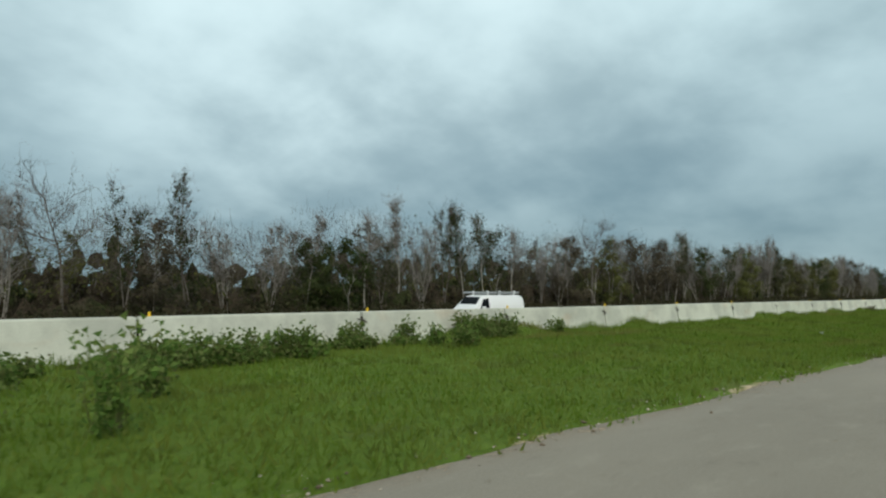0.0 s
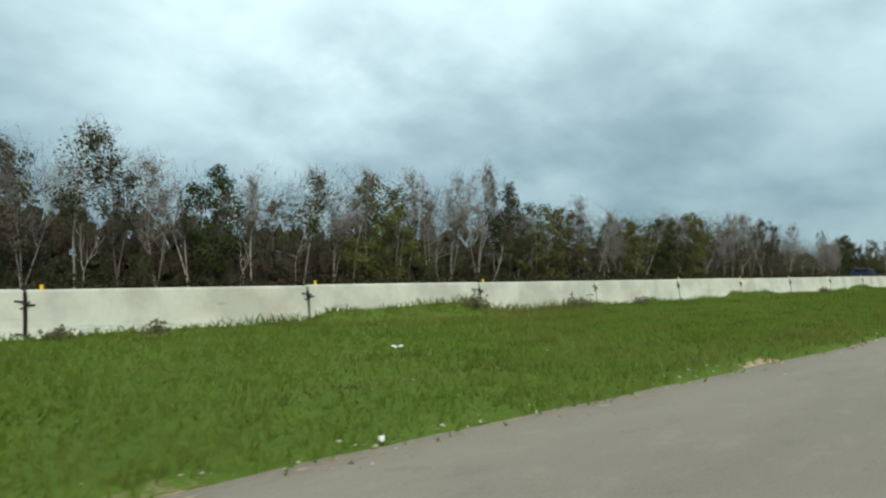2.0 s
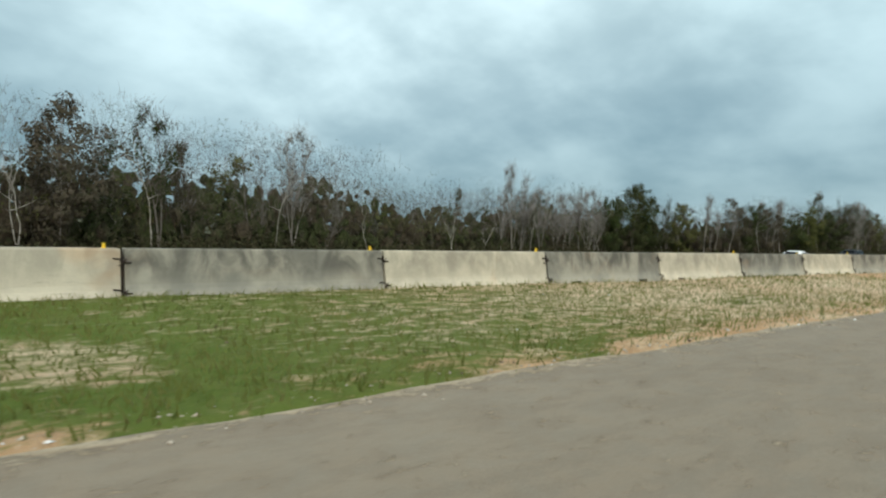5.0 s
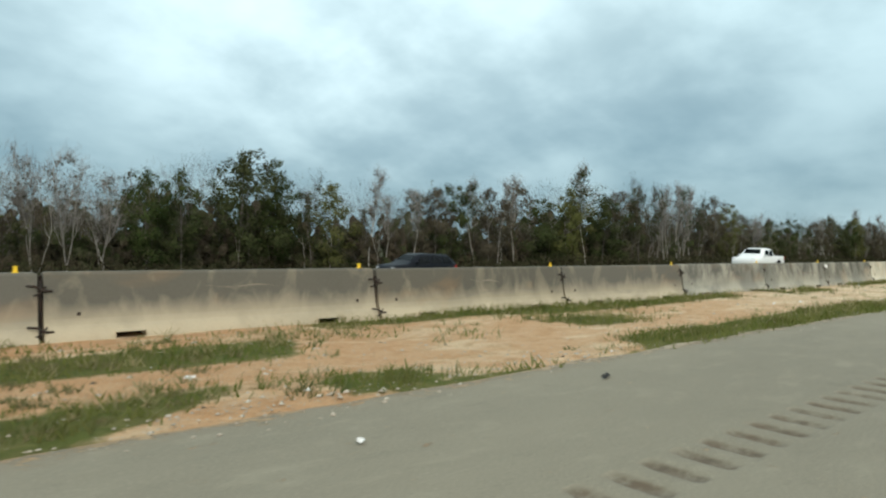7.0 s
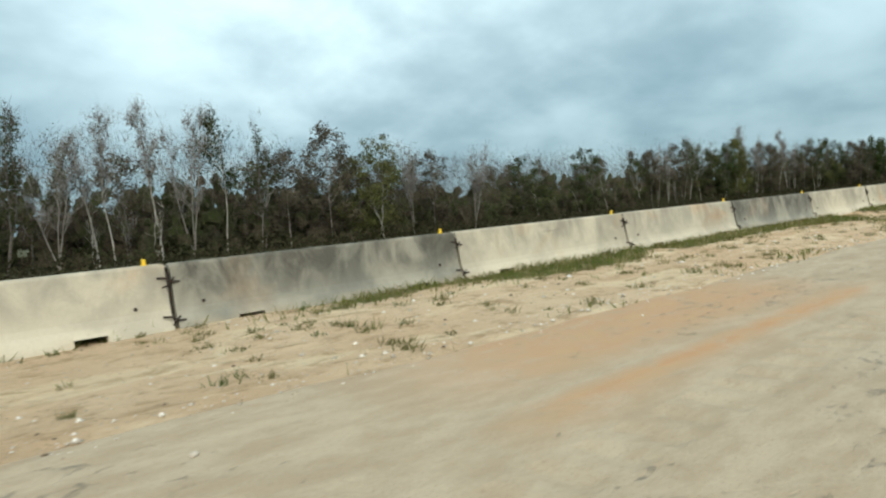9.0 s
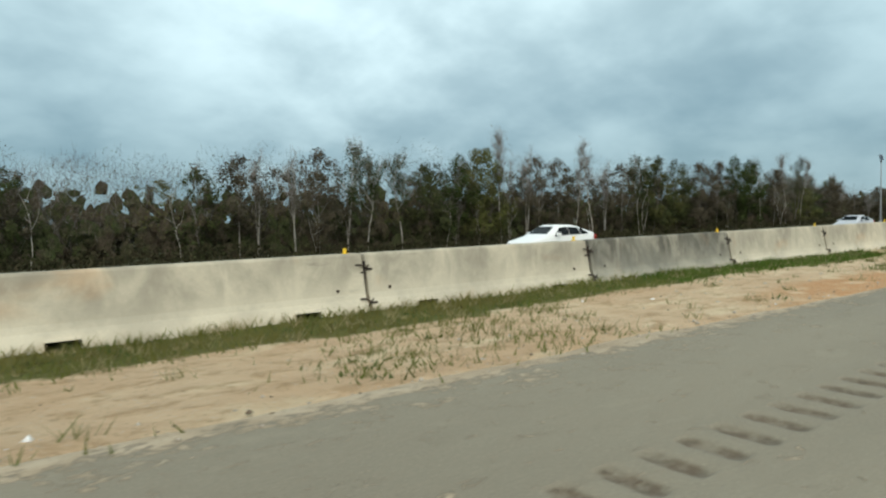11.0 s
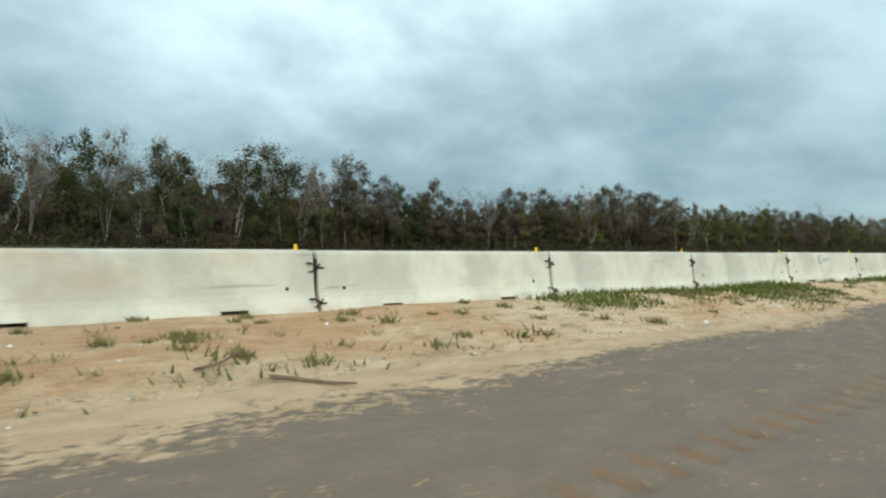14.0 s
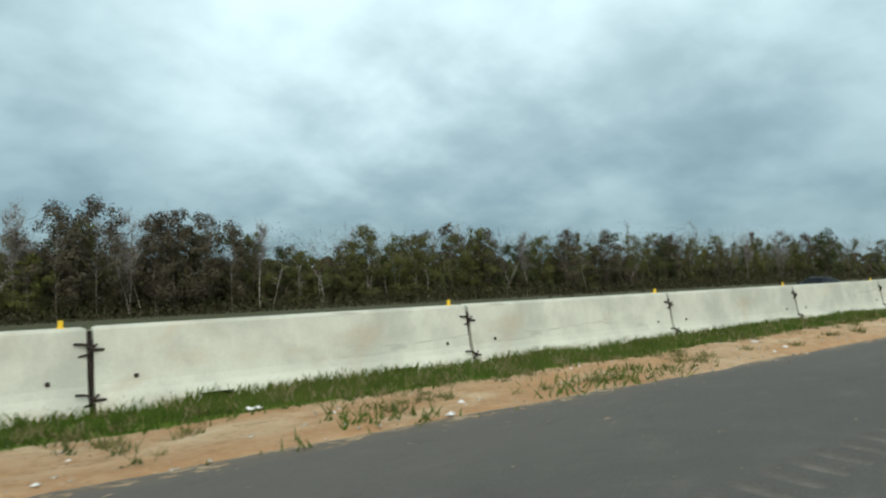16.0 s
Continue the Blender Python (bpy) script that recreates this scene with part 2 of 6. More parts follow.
M_DRYGRASS = leaf_material("dry_grass", [(0.24, 0.23, 0.09), (0.38, 0.32, 0.16), (0.48, 0.39, 0.21), (0.18, 0.21, 0.06)])
M_LEAF_DARK = leaf_material("dark_leaves", [(0.030, 0.048, 0.013), (0.036, 0.058, 0.015), (0.046, 0.064, 0.018), (0.048, 0.054, 0.02)], 0.8, 0.12)
M_LEAF_OLIVE = leaf_material("olive_leaves", [(0.088, 0.102, 0.028), (0.106, 0.120, 0.033), (0.124, 0.130, 0.041), (0.115, 0.106, 0.041)], 0.8, 0.15)
M_LEAF_BROWN = leaf_material("brown_leaves", [(0.083, 0.068, 0.049), (0.097, 0.081, 0.058), (0.077, 0.070, 0.044), (0.115, 0.097, 0.072)], 0.8, 0.15)
# green-brown leaves, darkened in colour for the self-shade at the wood's foot
M_UNDER_SHADED = leaf_material("shaded_undergrowth_leaves", [(0.022, 0.026, 0.012), (0.036, 0.037, 0.017), (0.055, 0.045, 0.026), (0.038, 0.047, 0.017)], 0.85, 0.08)
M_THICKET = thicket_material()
M_SAPLING = leaf_material("sapling_twigs", [(0.15, 0.135, 0.122), (0.075, 0.066, 0.055), (0.20, 0.182, 0.168), (0.07, 0.068, 0.05)], 0.85, 0.08)
M_WEED = leaf_material("weed_leaves", [(0.075, 0.15, 0.028), (0.12, 0.21, 0.042), (0.18, 0.24, 0.065), (0.14, 0.15, 0.055)])
M_DRYWEED = leaf_material("dry_weed", [(0.17, 0.15, 0.10), (0.22, 0.20, 0.13), (0.13, 0.15, 0.065), (0.28, 0.24, 0.17)])
M_BARK_PALE = plain("pale_bark", (0.47, 0.44, 0.385), 0.9, 0, (0.25, 0.225, 0.185), 4, 0.4)
M_BARK_MID = plain("weathered_bark", (0.30, 0.275, 0.24), 0.9, 0, (0.17, 0.15, 0.125), 5, 0.4)
M_BARK_GREY = plain("grey_bark", (0.17, 0.15, 0.125), 0.9, 0, (0.10, 0.085, 0.07), 6, 0.4)
M_TWIG = plain("twigs", (0.115, 0.10, 0.085), 0.9, 0, (0.075, 0.064, 0.053), 3)
M_TWIG_PALE = plain("pale_twigs", (0.29, 0.27, 0.25), 0.9, 0, (0.18, 0.165, 0.15), 3)


def ground_material():
    n = Nodes("sandy_roadside_ground", 0.95, 0, 0.15).geo()
    a, b, c = n.noise(0.35, 6, 0.6), n.noise(3.2, 8, 0.7, (0.8, 1.3, 1), 0.4), n.noise(19, 6, 0.75)
    d = n.noise(1.1, 5, 0.6, (0.7, 1.6, 1), 0.6)
    sand = n.mix(n.ramp(a, 0.36, 0.64), (0.71, 0.545, 0.36), (0.63, 0.445, 0.275))
    sand = n.mix(n.ramp(d, 0.48, 0.66, 0, 0.75), sand, (0.79, 0.65, 0.43))
    sand = n.mix(n.ramp(b, 0.49, 0.64, 0, 0.75), sand, (0.43, 0.295, 0.165))
    red = n.attr("red")
    sand = n.mix(n.math("MULTIPLY", red, n.math("MULTIPLY", n.ramp(b, 0.25, 0.6, 0.6, 1.0), n.ramp(d, 0.66, 0.46, 0.45, 1.0))), sand, (0.59, 0.325, 0.155))
    soil = n.mix(n.ramp(b, 0.35, 0.65), (0.125, 0.21, 0.026), (0.16, 0.24, 0.036))
    soil = n.mix(n.ramp(d, 0.55, 0.75, 0, 0.5), soil, (0.14, 0.13, 0.05))
    soil = n.mix(n.attr("olive"), soil, n.mix(n.ramp(b, 0.35, 0.65), (0.115, 0.135, 0.034), (0.19, 0.18, 0.065)))
    g = n.attr("grass")
    gm = n.ramp(n.math("ADD", g, n.math("MULTIPLY", n.math("SUBTRACT", b, 0.5), 0.9)), 0.38, 0.62)
    col = n.mix(gm, sand, soil)
    col = n.mix(n.math("MULTIPLY", n.attr("mud"), n.ramp(b, 0.3, 0.6, 0.88, 1.0)), col, (0.075, 0.074, 0.042))
    speck = n.math("MULTIPLY", n.ramp(c, 0.57, 0.68, 0, 0.7), n.math("SUBTRACT", 1.0, gm))
    col = n.mix(speck, col, (0.62, 0.56, 0.46))
    col = n.mix(n.math("MULTIPLY", n.ramp(c, 0.44, 0.30, 0, 0.6), n.math("SUBTRACT", 1.0, gm)), col, (0.15, 0.105, 0.06))
    n.color(col).bump(n.math("ADD", n.math("MULTIPLY", b, 1.6), n.math("MULTIPLY", c, 0.5)), 1.0, 0.08)
    return n.m


M_GROUND = ground_material()


def asphalt(name, base, worn, speck, grain=((0.50, 0.405, 0.285), (0.40, 0.305, 0.20))):
    n = Nodes(name, 0.85, 0, 0.3).geo()
    a, b, c = n.noise(0.22, 5, 0.6, (0.35, 1.4, 1)), n.noise(2.6, 7, 0.68, (0.6, 1.3, 1)), n.noise(45, 4, 0.75)
    col = n.mix(n.ramp(a, 0.35, 0.65), base, worn)
    col = n.mix(n.attr("tone"), col, (0.095, 0.091, 0.083))
    col = n.mix(n.ramp(b, 0.5, 0.72, 0, 0.35), col, tuple(v * 1.35 for v in worn))
    col = n.mix(n.ramp(b, 0.46, 0.3, 0, 0.35), col, tuple(v * 0.65 for v in base))
    col = n.mix(n.ramp(c, 0.52, 0.72, 0, 0.6), col, speck)
    col = n.mix(n.ramp(c, 0.45, 0.28, 0, 0.5), col, tuple(v * 0.5 for v in base))
    s = n.attr("sand")
    streak = n.noise(2.4, 8, 0.68, (1.1, 1.7, 1), 0.6)
    frayed = n.math("ADD", n.math("MULTIPLY", n.math("SUBTRACT", streak, 0.5), 1.7), n.math("MULTIPLY", n.math("SUBTRACT", n.noise(9.0, 6, 0.75, (0.9, 1.5, 1), 0.5), 0.5), 1.9))
    sm = n.ramp(n.math("ADD", s, frayed), 0.36, 0.66)
    sand = n.mix(n.ramp(b, 0.35, 0.65), *grain)
    sand = n.mix(n.ramp(c, 0.46, 0.32, 0, 0.55), n.mix(n.ramp(c, 0.6, 0.72, 0, 0.5), sand, (0.62, 0.55, 0.43)), (0.27, 0.195, 0.125))
    sand = n.mix(n.attr("red"), sand, n.mix(n.ramp(n.noise(0.55, 5, 0.6, (0.8, 1.5, 1), 0.6), 0.50, 0.63), (0.47, 0.305, 0.16), (0.46, 0.20, 0.06)))
    col = n.mix(n.math("MULTIPLY", n.attr("dust"), n.ramp(streak, 0.3, 0.65, 0.55, 0.85)), col, n.mix(n.ramp(b, 0.4, 0.6), (0.27, 0.205, 0.14), (0.215, 0.16, 0.108)))
    col = n.mix(n.math("MULTIPLY", sm, 0.85), col, sand)
    clay = n.math("MULTIPLY", n.attr("clay"), n.ramp(streak, 0.3, 0.55, 0.35, 0.95))
    col = n.mix(clay, col, n.mix(n.ramp(b, 0.4, 0.62), (0.47, 0.20, 0.06), (0.56, 0.31, 0.13)))
    # groove shade is painted as darkened asphalt, with brown dirt and chalk mixed in
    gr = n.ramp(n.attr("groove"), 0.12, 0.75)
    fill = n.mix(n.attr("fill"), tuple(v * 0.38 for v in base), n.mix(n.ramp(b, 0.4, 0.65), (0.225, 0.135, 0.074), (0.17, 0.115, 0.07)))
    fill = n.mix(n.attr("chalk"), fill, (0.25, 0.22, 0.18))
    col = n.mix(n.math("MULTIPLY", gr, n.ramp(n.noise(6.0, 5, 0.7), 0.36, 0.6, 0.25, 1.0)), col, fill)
    n.color(col).bump(n.math("ADD", n.math("ADD", c, b), n.math("MULTIPLY", sm, n.math("MULTIPLY", streak, 4.0))), 0.6, 0.014)
    return n.m


M_ROAD_OLD = asphalt("old_asphalt", (0.225, 0.202, 0.160), (0.283, 0.255, 0.202), (0.39, 0.35, 0.285))
M_ROAD_MID = asphalt("sun_bleached_asphalt", (0.215, 0.194, 0.142), (0.272, 0.244, 0.178), (0.38, 0.34, 0.26))
M_ROAD_NEW = asphalt("new_asphalt", (0.084, 0.077, 0.067), (0.112, 0.102, 0.088), (0.18, 0.17, 0.155), ((0.57, 0.425, 0.265), (0.45, 0.315, 0.185)))


# ---- helpers for building ----
def part(name, bm, material, parent=None, label=""):
    me = bpy.data.meshes.new(name)
    if isinstance(bm, tuple):
        me.from_pydata(*bm)
    else:
        bm.to_mesh(me)
        bm.free()
    if material:
        me.materials.append(material)
    ob = new(name, me)
    ob.parent = parent
    return tagged(ob, label)


def raw(name, verts, faces, material, parent=None, label=""):
    """A mesh from numpy arrays of vertices and of equal-sized faces."""
    me = bpy.data.meshes.new(name)
    v, f = np.asarray(verts, dtype=np.float32), np.asarray(faces, dtype=np.int32)
    me.vertices.add(len(v))
    me.vertices.foreach_set("co", v.ravel())
    k = f.shape[1]
    me.loops.add(f.size)
    me.loops.foreach_set("vertex_index", f.ravel())
    me.polygons.add(len(f))
    me.polygons.foreach_set("loop_start", np.arange(0, f.size, k, dtype=np.int32))
    me.polygons.foreach_set("loop_total", np.full(len(f), k, dtype=np.int32))
    me.update(calc_edges=True)
    if material:
        me.materials.append(material)
    ob = new(name, me)
    ob.parent = parent
    return tagged(ob, label)


def up_normals(ob, vectors):
    spot = ob.data.attributes.new("custom_normal", "FLOAT_VECTOR", "POINT")
    spot.data.foreach_set("vector", np.asarray(vectors, dtype=np.float32).ravel())


def box(bm, x0, y0, z0, x1, y1, z1, bevel=0.0):
    r = bmesh.ops.create_cube(bm, size=1)
    vs = r["verts"]
    for v in vs:
        v.co = Vector(((x0 + x1) / 2 + v.co.x * (x1 - x0), (y0 + y1) / 2 + v.co.y * (y1 - y0), (z0 + z1) / 2 + v.co.z * (z1 - z0)))
    if bevel:
        es = list({e for v in vs for e in v.link_edges})
        bmesh.ops.bevel(bm, geom=es, offset=bevel, segments=2, affect="EDGES", profile=0.7)
    return vs


def cyl(bm, p, q, r0, r1=None, sides=16):
    r1 = r0 if r1 is None else r1
    p, q = Vector(p), Vector(q)
    d = q - p
    m = Matrix.Translation((p + q) / 2) @ d.to_track_quat("Z", "Y").to_matrix().to_4x4()
    bmesh.ops.create_cone(bm, cap_ends=True, segments=sides, radius1=r0, radius2=r1, depth=d.length, matrix=m)


def attribute(ob, name, values):
    a = ob.data.attributes.new(name, "FLOAT", "POINT")
    a.data.foreach_set("value", np.asarray(values, dtype=np.float32).ravel())


def vnoise(x, y, scale, seed=0):
    """Smooth value noise on arrays, 0 to 1, two octaves."""
    res = 0.0
    for k, amp in ((1.0, 0.65), (2.3, 0.35)):
        u, v = np.asarray(x) / scale * k + seed * 7.13, np.asarray(y) / scale * k + seed * 3.7
        i, j = np.floor(u), np.floor(v)
        fu, fv = u - i, v - j
        fu, fv = fu * fu * (3 - 2 * fu), fv * fv * (3 - 2 * fv)

        def h(a, b):
            s = np.sin(a * 127.1 + b * 311.7 + seed * 17.3) * 43758.5453
            return s - np.floor(s)

        res = res + amp * ((h(i, j) * (1 - fu) + h(i + 1, j) * fu) * (1 - fv) + (h(i, j + 1) * (1 - fu) + h(i + 1, j + 1) * fu) * fv)
    return res


# ---- plan ----
EDGE = [(-50, 3.55), (60, 3.6), (90, 3.75), (150, 3.95), (225, 4.2), (265, 4.45), (300, 4.4), (410, 4.1), (430, 4.35), (445, 4.5), (462, 4.7), (515, 4.5), (545, 4.65), (575, 4.55), (900, 4.55)]
LINE = [(-60, 10.75), (6, 10.7), (41, 10.47), (77, 10.36), (94, 10.52), (150, 10.66), (190, 9.7), (232, 8.45), (253, 8.03), (271, 7.92), (308, 7.79), (325, 7.67), (415, 7.37), (452, 7.34), (463, 8.0), (468, 8.6), (473, 8.35), (486, 7.4), (504, 7.25), (521, 6.97), (540, 6.73), (575, 6.56), (700, 6.5), (950, 6.5)]


# where the wood's front edge runs: along the road, away from it
FRONT_A = [(-60, 41), (36, 41.5), (43, 42.5), (58, 38.5), (80, 39.5), (110, 39.5), (130, 41.5), (156, 45), (200, 50), (235, 56), (262, 62), (279, 65), (288, 55), (301, 51), (311, 47.5), (322, 46.5)]
FRONT_B = [(350, 51), (400, 57), (430, 61), (460, 58), (475, 51), (488, 45), (503, 45), (515, 55), (528, 66), (542, 68), (557, 59), (585, 56), (600, 52.5), (660, 52), (1000, 52)]
FRONT = FRONT_A + FRONT_B


def front(x):
    return np.interp(x, [p[0] for p in FRONT], [p[1] for p in FRONT])


def wood_floor(x):
    """The ground under the wood, lower where the wood stands farther back."""
    return -0.82 - 0.07 * np.maximum(front(x) - 40.0, 0.0)


def edge_at(x):
    return np.interp(x, [p[0] for p in EDGE], [p[1] for p in EDGE])


def line_at(x):
    return np.interp(x, [p[0] for p in LINE], [p[1] for p in LINE])


def step(x, lo, hi):
    t = np.clip((np.asarray(x) - lo) / (hi - lo), 0, 1)
    return t * t * (3 - 2 * t)


def span(x, a, b, soft=2.0):
    return step(x, a - soft, a + soft) * (1 - step(x, b - soft, b + soft))


def cover(x, y):
    """Grass from 0 to 1, mud, and red soil on the verge."""
    e, b = edge_at(x), line_at(x)
    near, far = y - e, b - y
    n1, n2 = vnoise(x, y, 2.6, 1), vnoise(x, y, 6.0, 2)
    g = np.zeros_like(x)
    g += (1 - step(x, 150, 222)) * (0.97 - 0.6 * step(x, 128, 150) * step(n1, 0.6, 0.72))
    g += span(x, 150, 226, 8) * 0.25 * step(n1, 0.5, 0.7)
    g += span(x, 222, 250) * (0.22 * step(n1, 0.55, 0.75) * (1 - step(far, 0.4, 2.4)))
    mid = span(x, 247.5, 296, 1.2)
    g += mid * np.maximum((1 - step(near, 0.45, 0.95)) * step(n1, 0.12 + 0.25 * (1 - step(x, 251, 258)), 0.3 + 0.25 * (1 - step(x, 251, 258))), 0.85 * (1 - step(far, 0.5, 1.3)) * step(n1, 0.35, 0.55))
    g += span(x, 246, 257, 1.5) * span(far, 1.2, 2.2, 0.3) * step(n1, 0.25, 0.45) * 0.9
    g += span(x, 283, 296) * 0.6 * step(n2, 0.3, 0.5)
    g += span(x, 297, 408) * (0.36 * step(n1, 0.5, 0.72) + 0.9 * step(x, 317, 320) * (1 - step(far, 0.7, 1.5)) * step(n1, 0.25, 0.45))
    g += span(x, 304.5, 308.5, 0.8) * (1 - step(near, 0.5, 1.1)) * 0.6 * step(n1, 0.4, 0.6)
    g += span(x, 404, 461) * ((1 - 0.9 * span(x, 424.5, 429.5, 0.6)) * (1 - step(far, 0.5, 1.15)) * step(n1, 0.25, 0.45) * 0.95 + 0.3 * step(n1, 0.6, 0.75))
    g += span(x, 441, 451.5, 0.8) * (1 - step(far, 0.6, 1.1)) * 0.95
    g += span(x, 461.5, 465.3, 0.4) * (1 - step(far, 0.35, 0.8)) + span(x, 462.7, 465.1, 0.5) * span(near, 0.08, 0.4, 0.1) * step(n1, 0.35, 0.5)
    g += span(x, 466.0, 467.9, 0.4) * (1 - step(far, 1.3, 2.0)) + span(x, 469.3, 470.8, 0.4) * (1 - step(far, 0.9, 1.7)) + span(x, 470.8, 473.6, 0.5) * (1 - step(far, 0.4, 0.85)) * 0.9
    g += span(x, 473, 516) * (0.5 * step(n1, 0.5, 0.7) * (1 - 0.6 * step(far, 0.8, 2.2)))
    wide = 0.14 * step(x, 548, 556)
    g += step(x, 514, 522) * ((1 - step(far, 0.5 + wide, 0.95 + 1.1 * wide + 0.5 * wide * n1)) * step(n1, 0.15 - 0.6 * wide, 0.4 - 1.6 * wide) * (0.7 + 0.3 * step(x, 545, 552)) + 0.25 * step(n1, 0.6, 0.75))
    g -= (1 - step(x, 150, 200)) * (1 - step(near, 0.02, 0.3 + 0.5 * step(x, 124, 140))) * step(vnoise(x, y, 1.1, 52), 0.3, 0.7) * (0.6 + 0.3 * step(x, 115, 130))
    torn = vnoise(x, y * 1.3, 0.8, 51)
    mud = span(x, 123.5, 131, 1.6) * span(near, 0.5, 2.8, 0.5) * step(n1 + 0.8 * (torn - 0.5), 0.12, 0.42)
    g = np.clip(g - mud * (0.32 + 0.6 * step(torn, 0.35, 0.62)), 0, 1)
    red = 0.42 * step(x, 540, 556) + step(x, 404, 410) * (0.6 - 0.15 * step(x, 505, 515)) * step(vnoise(x, y * 2.4, 2.6, 23), 0.48, 0.62) + span(x, 246, 262, 4) * 0.6 + span(x, 120, 210, 8) * 0.6 * (1 - step(near, 0.3, 1.2)) + span(x, 205, 250, 6) * (0.5 + 0.45 * step(n2, 0.3, 0.6)) + span(x, 400, 420) * (1 - step(near, 0.5, 1.1)) * 1.3 + span(x, 458, 478) * 0.95 * step(n2, 0.2, 0.45) + span(x, 330, 402, 4) * 0.15
    return g, mud, np.clip(red, 0, 1)


def rise(x, y):
    """Height of the ground."""
    e, b = edge_at(x), line_at(x)
    u = np.clip((y - e) / (b - e), 0, 1)
    bumps = (vnoise(x, y, 1.3, 3) - 0.5) * 0.09 + (vnoise(x, y, 5.0, 4) - 0.5) * 0.12
    bumps = bumps * (1 + 0.9 * span(x, 436, 500, 6)) * (1 - span(x, 466.8, 469.3, 0.8) * span(y, 5.0, 7.7, 0.4))
    z = 0.07 * u + 0.10 * u * (1 - step(x, 140, 215)) + bumps * step(u, 0.0, 0.25) * (1 - 0.5 * step(u, 0.8, 1.0)) + 0.13 * span(x, 461, 474, 3) * step(u, 0.4, 0.9)
    z = z + 0.2 * step(vnoise(x, 0 * x, 1.5, 44), 0.42, 0.85) * (1 - step(b - y, 0.25, 0.85)) * (1 - step(y, b + 0.3, b + 1.0)) * (1 - step(x, 150, 165))
    z = np.where(y < e, -0.02 - 0.16 * step(e - y, 0.0, 0.5), z)
    z = z - 1.1 * step(y, b + 1.0, b + 8.0)
    z = z - 0.35 * span(y, 16.0, 34.5, 1.5) + 0.1 * step(y, 35.5, 38.0)
    return z + (wood_floor(x) - z) * step(y, 36.5, 43.0)


# ---- ground, roads ----
def grid(name, xs, ys, zfun, material, label):
    gx, gy = np.meshgrid(xs, ys, indexing="ij")
    z = zfun(gx, gy)
    nx, ny = len(xs), len(ys)
    idx = np.arange(nx * ny).reshape(nx, ny)
    f = np.stack([idx[:-1, :-1], idx[1:, :-1], idx[1:, 1:], idx[:-1, 1:]], -1).reshape(-1, 4)
    ob = raw(name, np.stack([gx, gy, z], -1).reshape(-1, 3), f, material)
    tagged(ob, label, kind="structure")
    ob.data.polygons.foreach_set("use_smooth", np.ones(len(f), dtype=bool))
    return ob, gx, gy


def build_ground():
    xs = np.concatenate([[-1500, -500, -200, -80, -40], np.arange(-12, 640, 0.5), [645, 655, 670, 700, 760, 850, 1000, 1500, 2500]])
    ys = np.concatenate([[-1500, -300, -60, -14, -9.5, 0.0, 3.0], np.arange(3.3, 11.4, 0.25), [11.8, 13, 15, 17, 19, 24, 33, 36, 37.5, 39, 40.5, 42, 44, 50, 70, 120, 300, 1500]])
    ob, gx, gy = grid("ground", xs, ys, rise, M_GROUND, "sandy verge with grass, bare soil and small stones")
    g, mud, red = cover(gx, gy)
    g = np.where(gy > line_at(gx) + 1.2, 0.95, g)
    g, mud, red = np.where(gy < 2.0, 0.9, g), np.where(gy < 2.0, 0, mud), np.where(gy < 2.0, 0, red)
    attribute(ob, "grass", g)
    # a stretch of soil beside the asphalt is mixed darker
    brown_edge = 0.5 * (gy > 2.0) * span(gx, 133, 152, 3) * (1 - step(gy - edge_at(gx), 0.3, 1.0))
    # all ground past the far road takes this dark colour too
    attribute(ob, "mud", np.maximum(np.clip(mud * 1.3 + brown_edge, 0, 0.9), step(gy, 31.0, 34.0)))
    attribute(ob, "red", red)
    attribute(ob, "olive", np.where((gy < 2.0) | (gy > line_at(gx) + 1.2), 0.6, step(gx, 150, 215) * (1 - step(gx, 395, 410))))


def road_sand(x, y):
    e = edge_at(x)
    d = e - y
    s = (1 - step(d, 0.0, 0.45)) * (0.42 + 0.2 * step(x, 120, 140))
    s = s + span(x, 128, 168, 5) * 0.55 * (1 - step(d, 0.0, 1.3))
    s = s + span(x, 200, 246.5, 2) * (0.95 - 0.4 * step(d, 1.2, 2.2) * step(x, 238, 250))
    s = s + span(x, 140, 215, 6) * 0.12
    s = s + span(x, 309, 322, 4) * 0.42 + span(x, 319.5, 346, 1.6) * 0.74 + span(x, 330, 402, 7) * (0.3 - 0.2 * step(d, 0.3, 1.2)) + span(x, 318, 345, 1.5) * 0.3 * span(d, 1.6, 2.1, 0.2)
    s = s + span(x, 416, 432, 3) * 0.22
    tongue = 0.35 + 1.5 * vnoise(x, y * 0.5, 1.5, 6) * vnoise(x, y * 0.5, 4.5, 16)
    s = s + span(x, 474, 510, 3) * (1.02 - 0.86 * step(d / (0.3 + 1.15 * tongue), 0.05, 1.2))
    s = s + span(x, 516.8 + 0.12 * d, 517.5 + 0.2 * d, 0.2) * 0.55 * (1 - step(d, 1.6, 2.3)) + 0.02
    return np.clip(s, 0, 1)


def clay_on(x, y):
    """Orange clay dragged on to the shoulder."""
    c = span(x, 230.9, 233.4, 0.6) * span(y, 2.5, 3.75, 0.35) + 0.9 * span(x, 228, 247, 2) * step(vnoise(x, y * 2.2, 3.0, 21), 0.62, 0.74)
    c = c + 0.7 * span(x, 321.6, 327, 0.5) * span(y, 2.35 + (x - 321) * 0.03, 2.6 + (x - 321) * 0.03, 0.12) + 0.5 * span(x, 322, 327, 1.0) * span(y, 3.0, 4.4, 0.3)
    return np.clip(c, 0, 1)


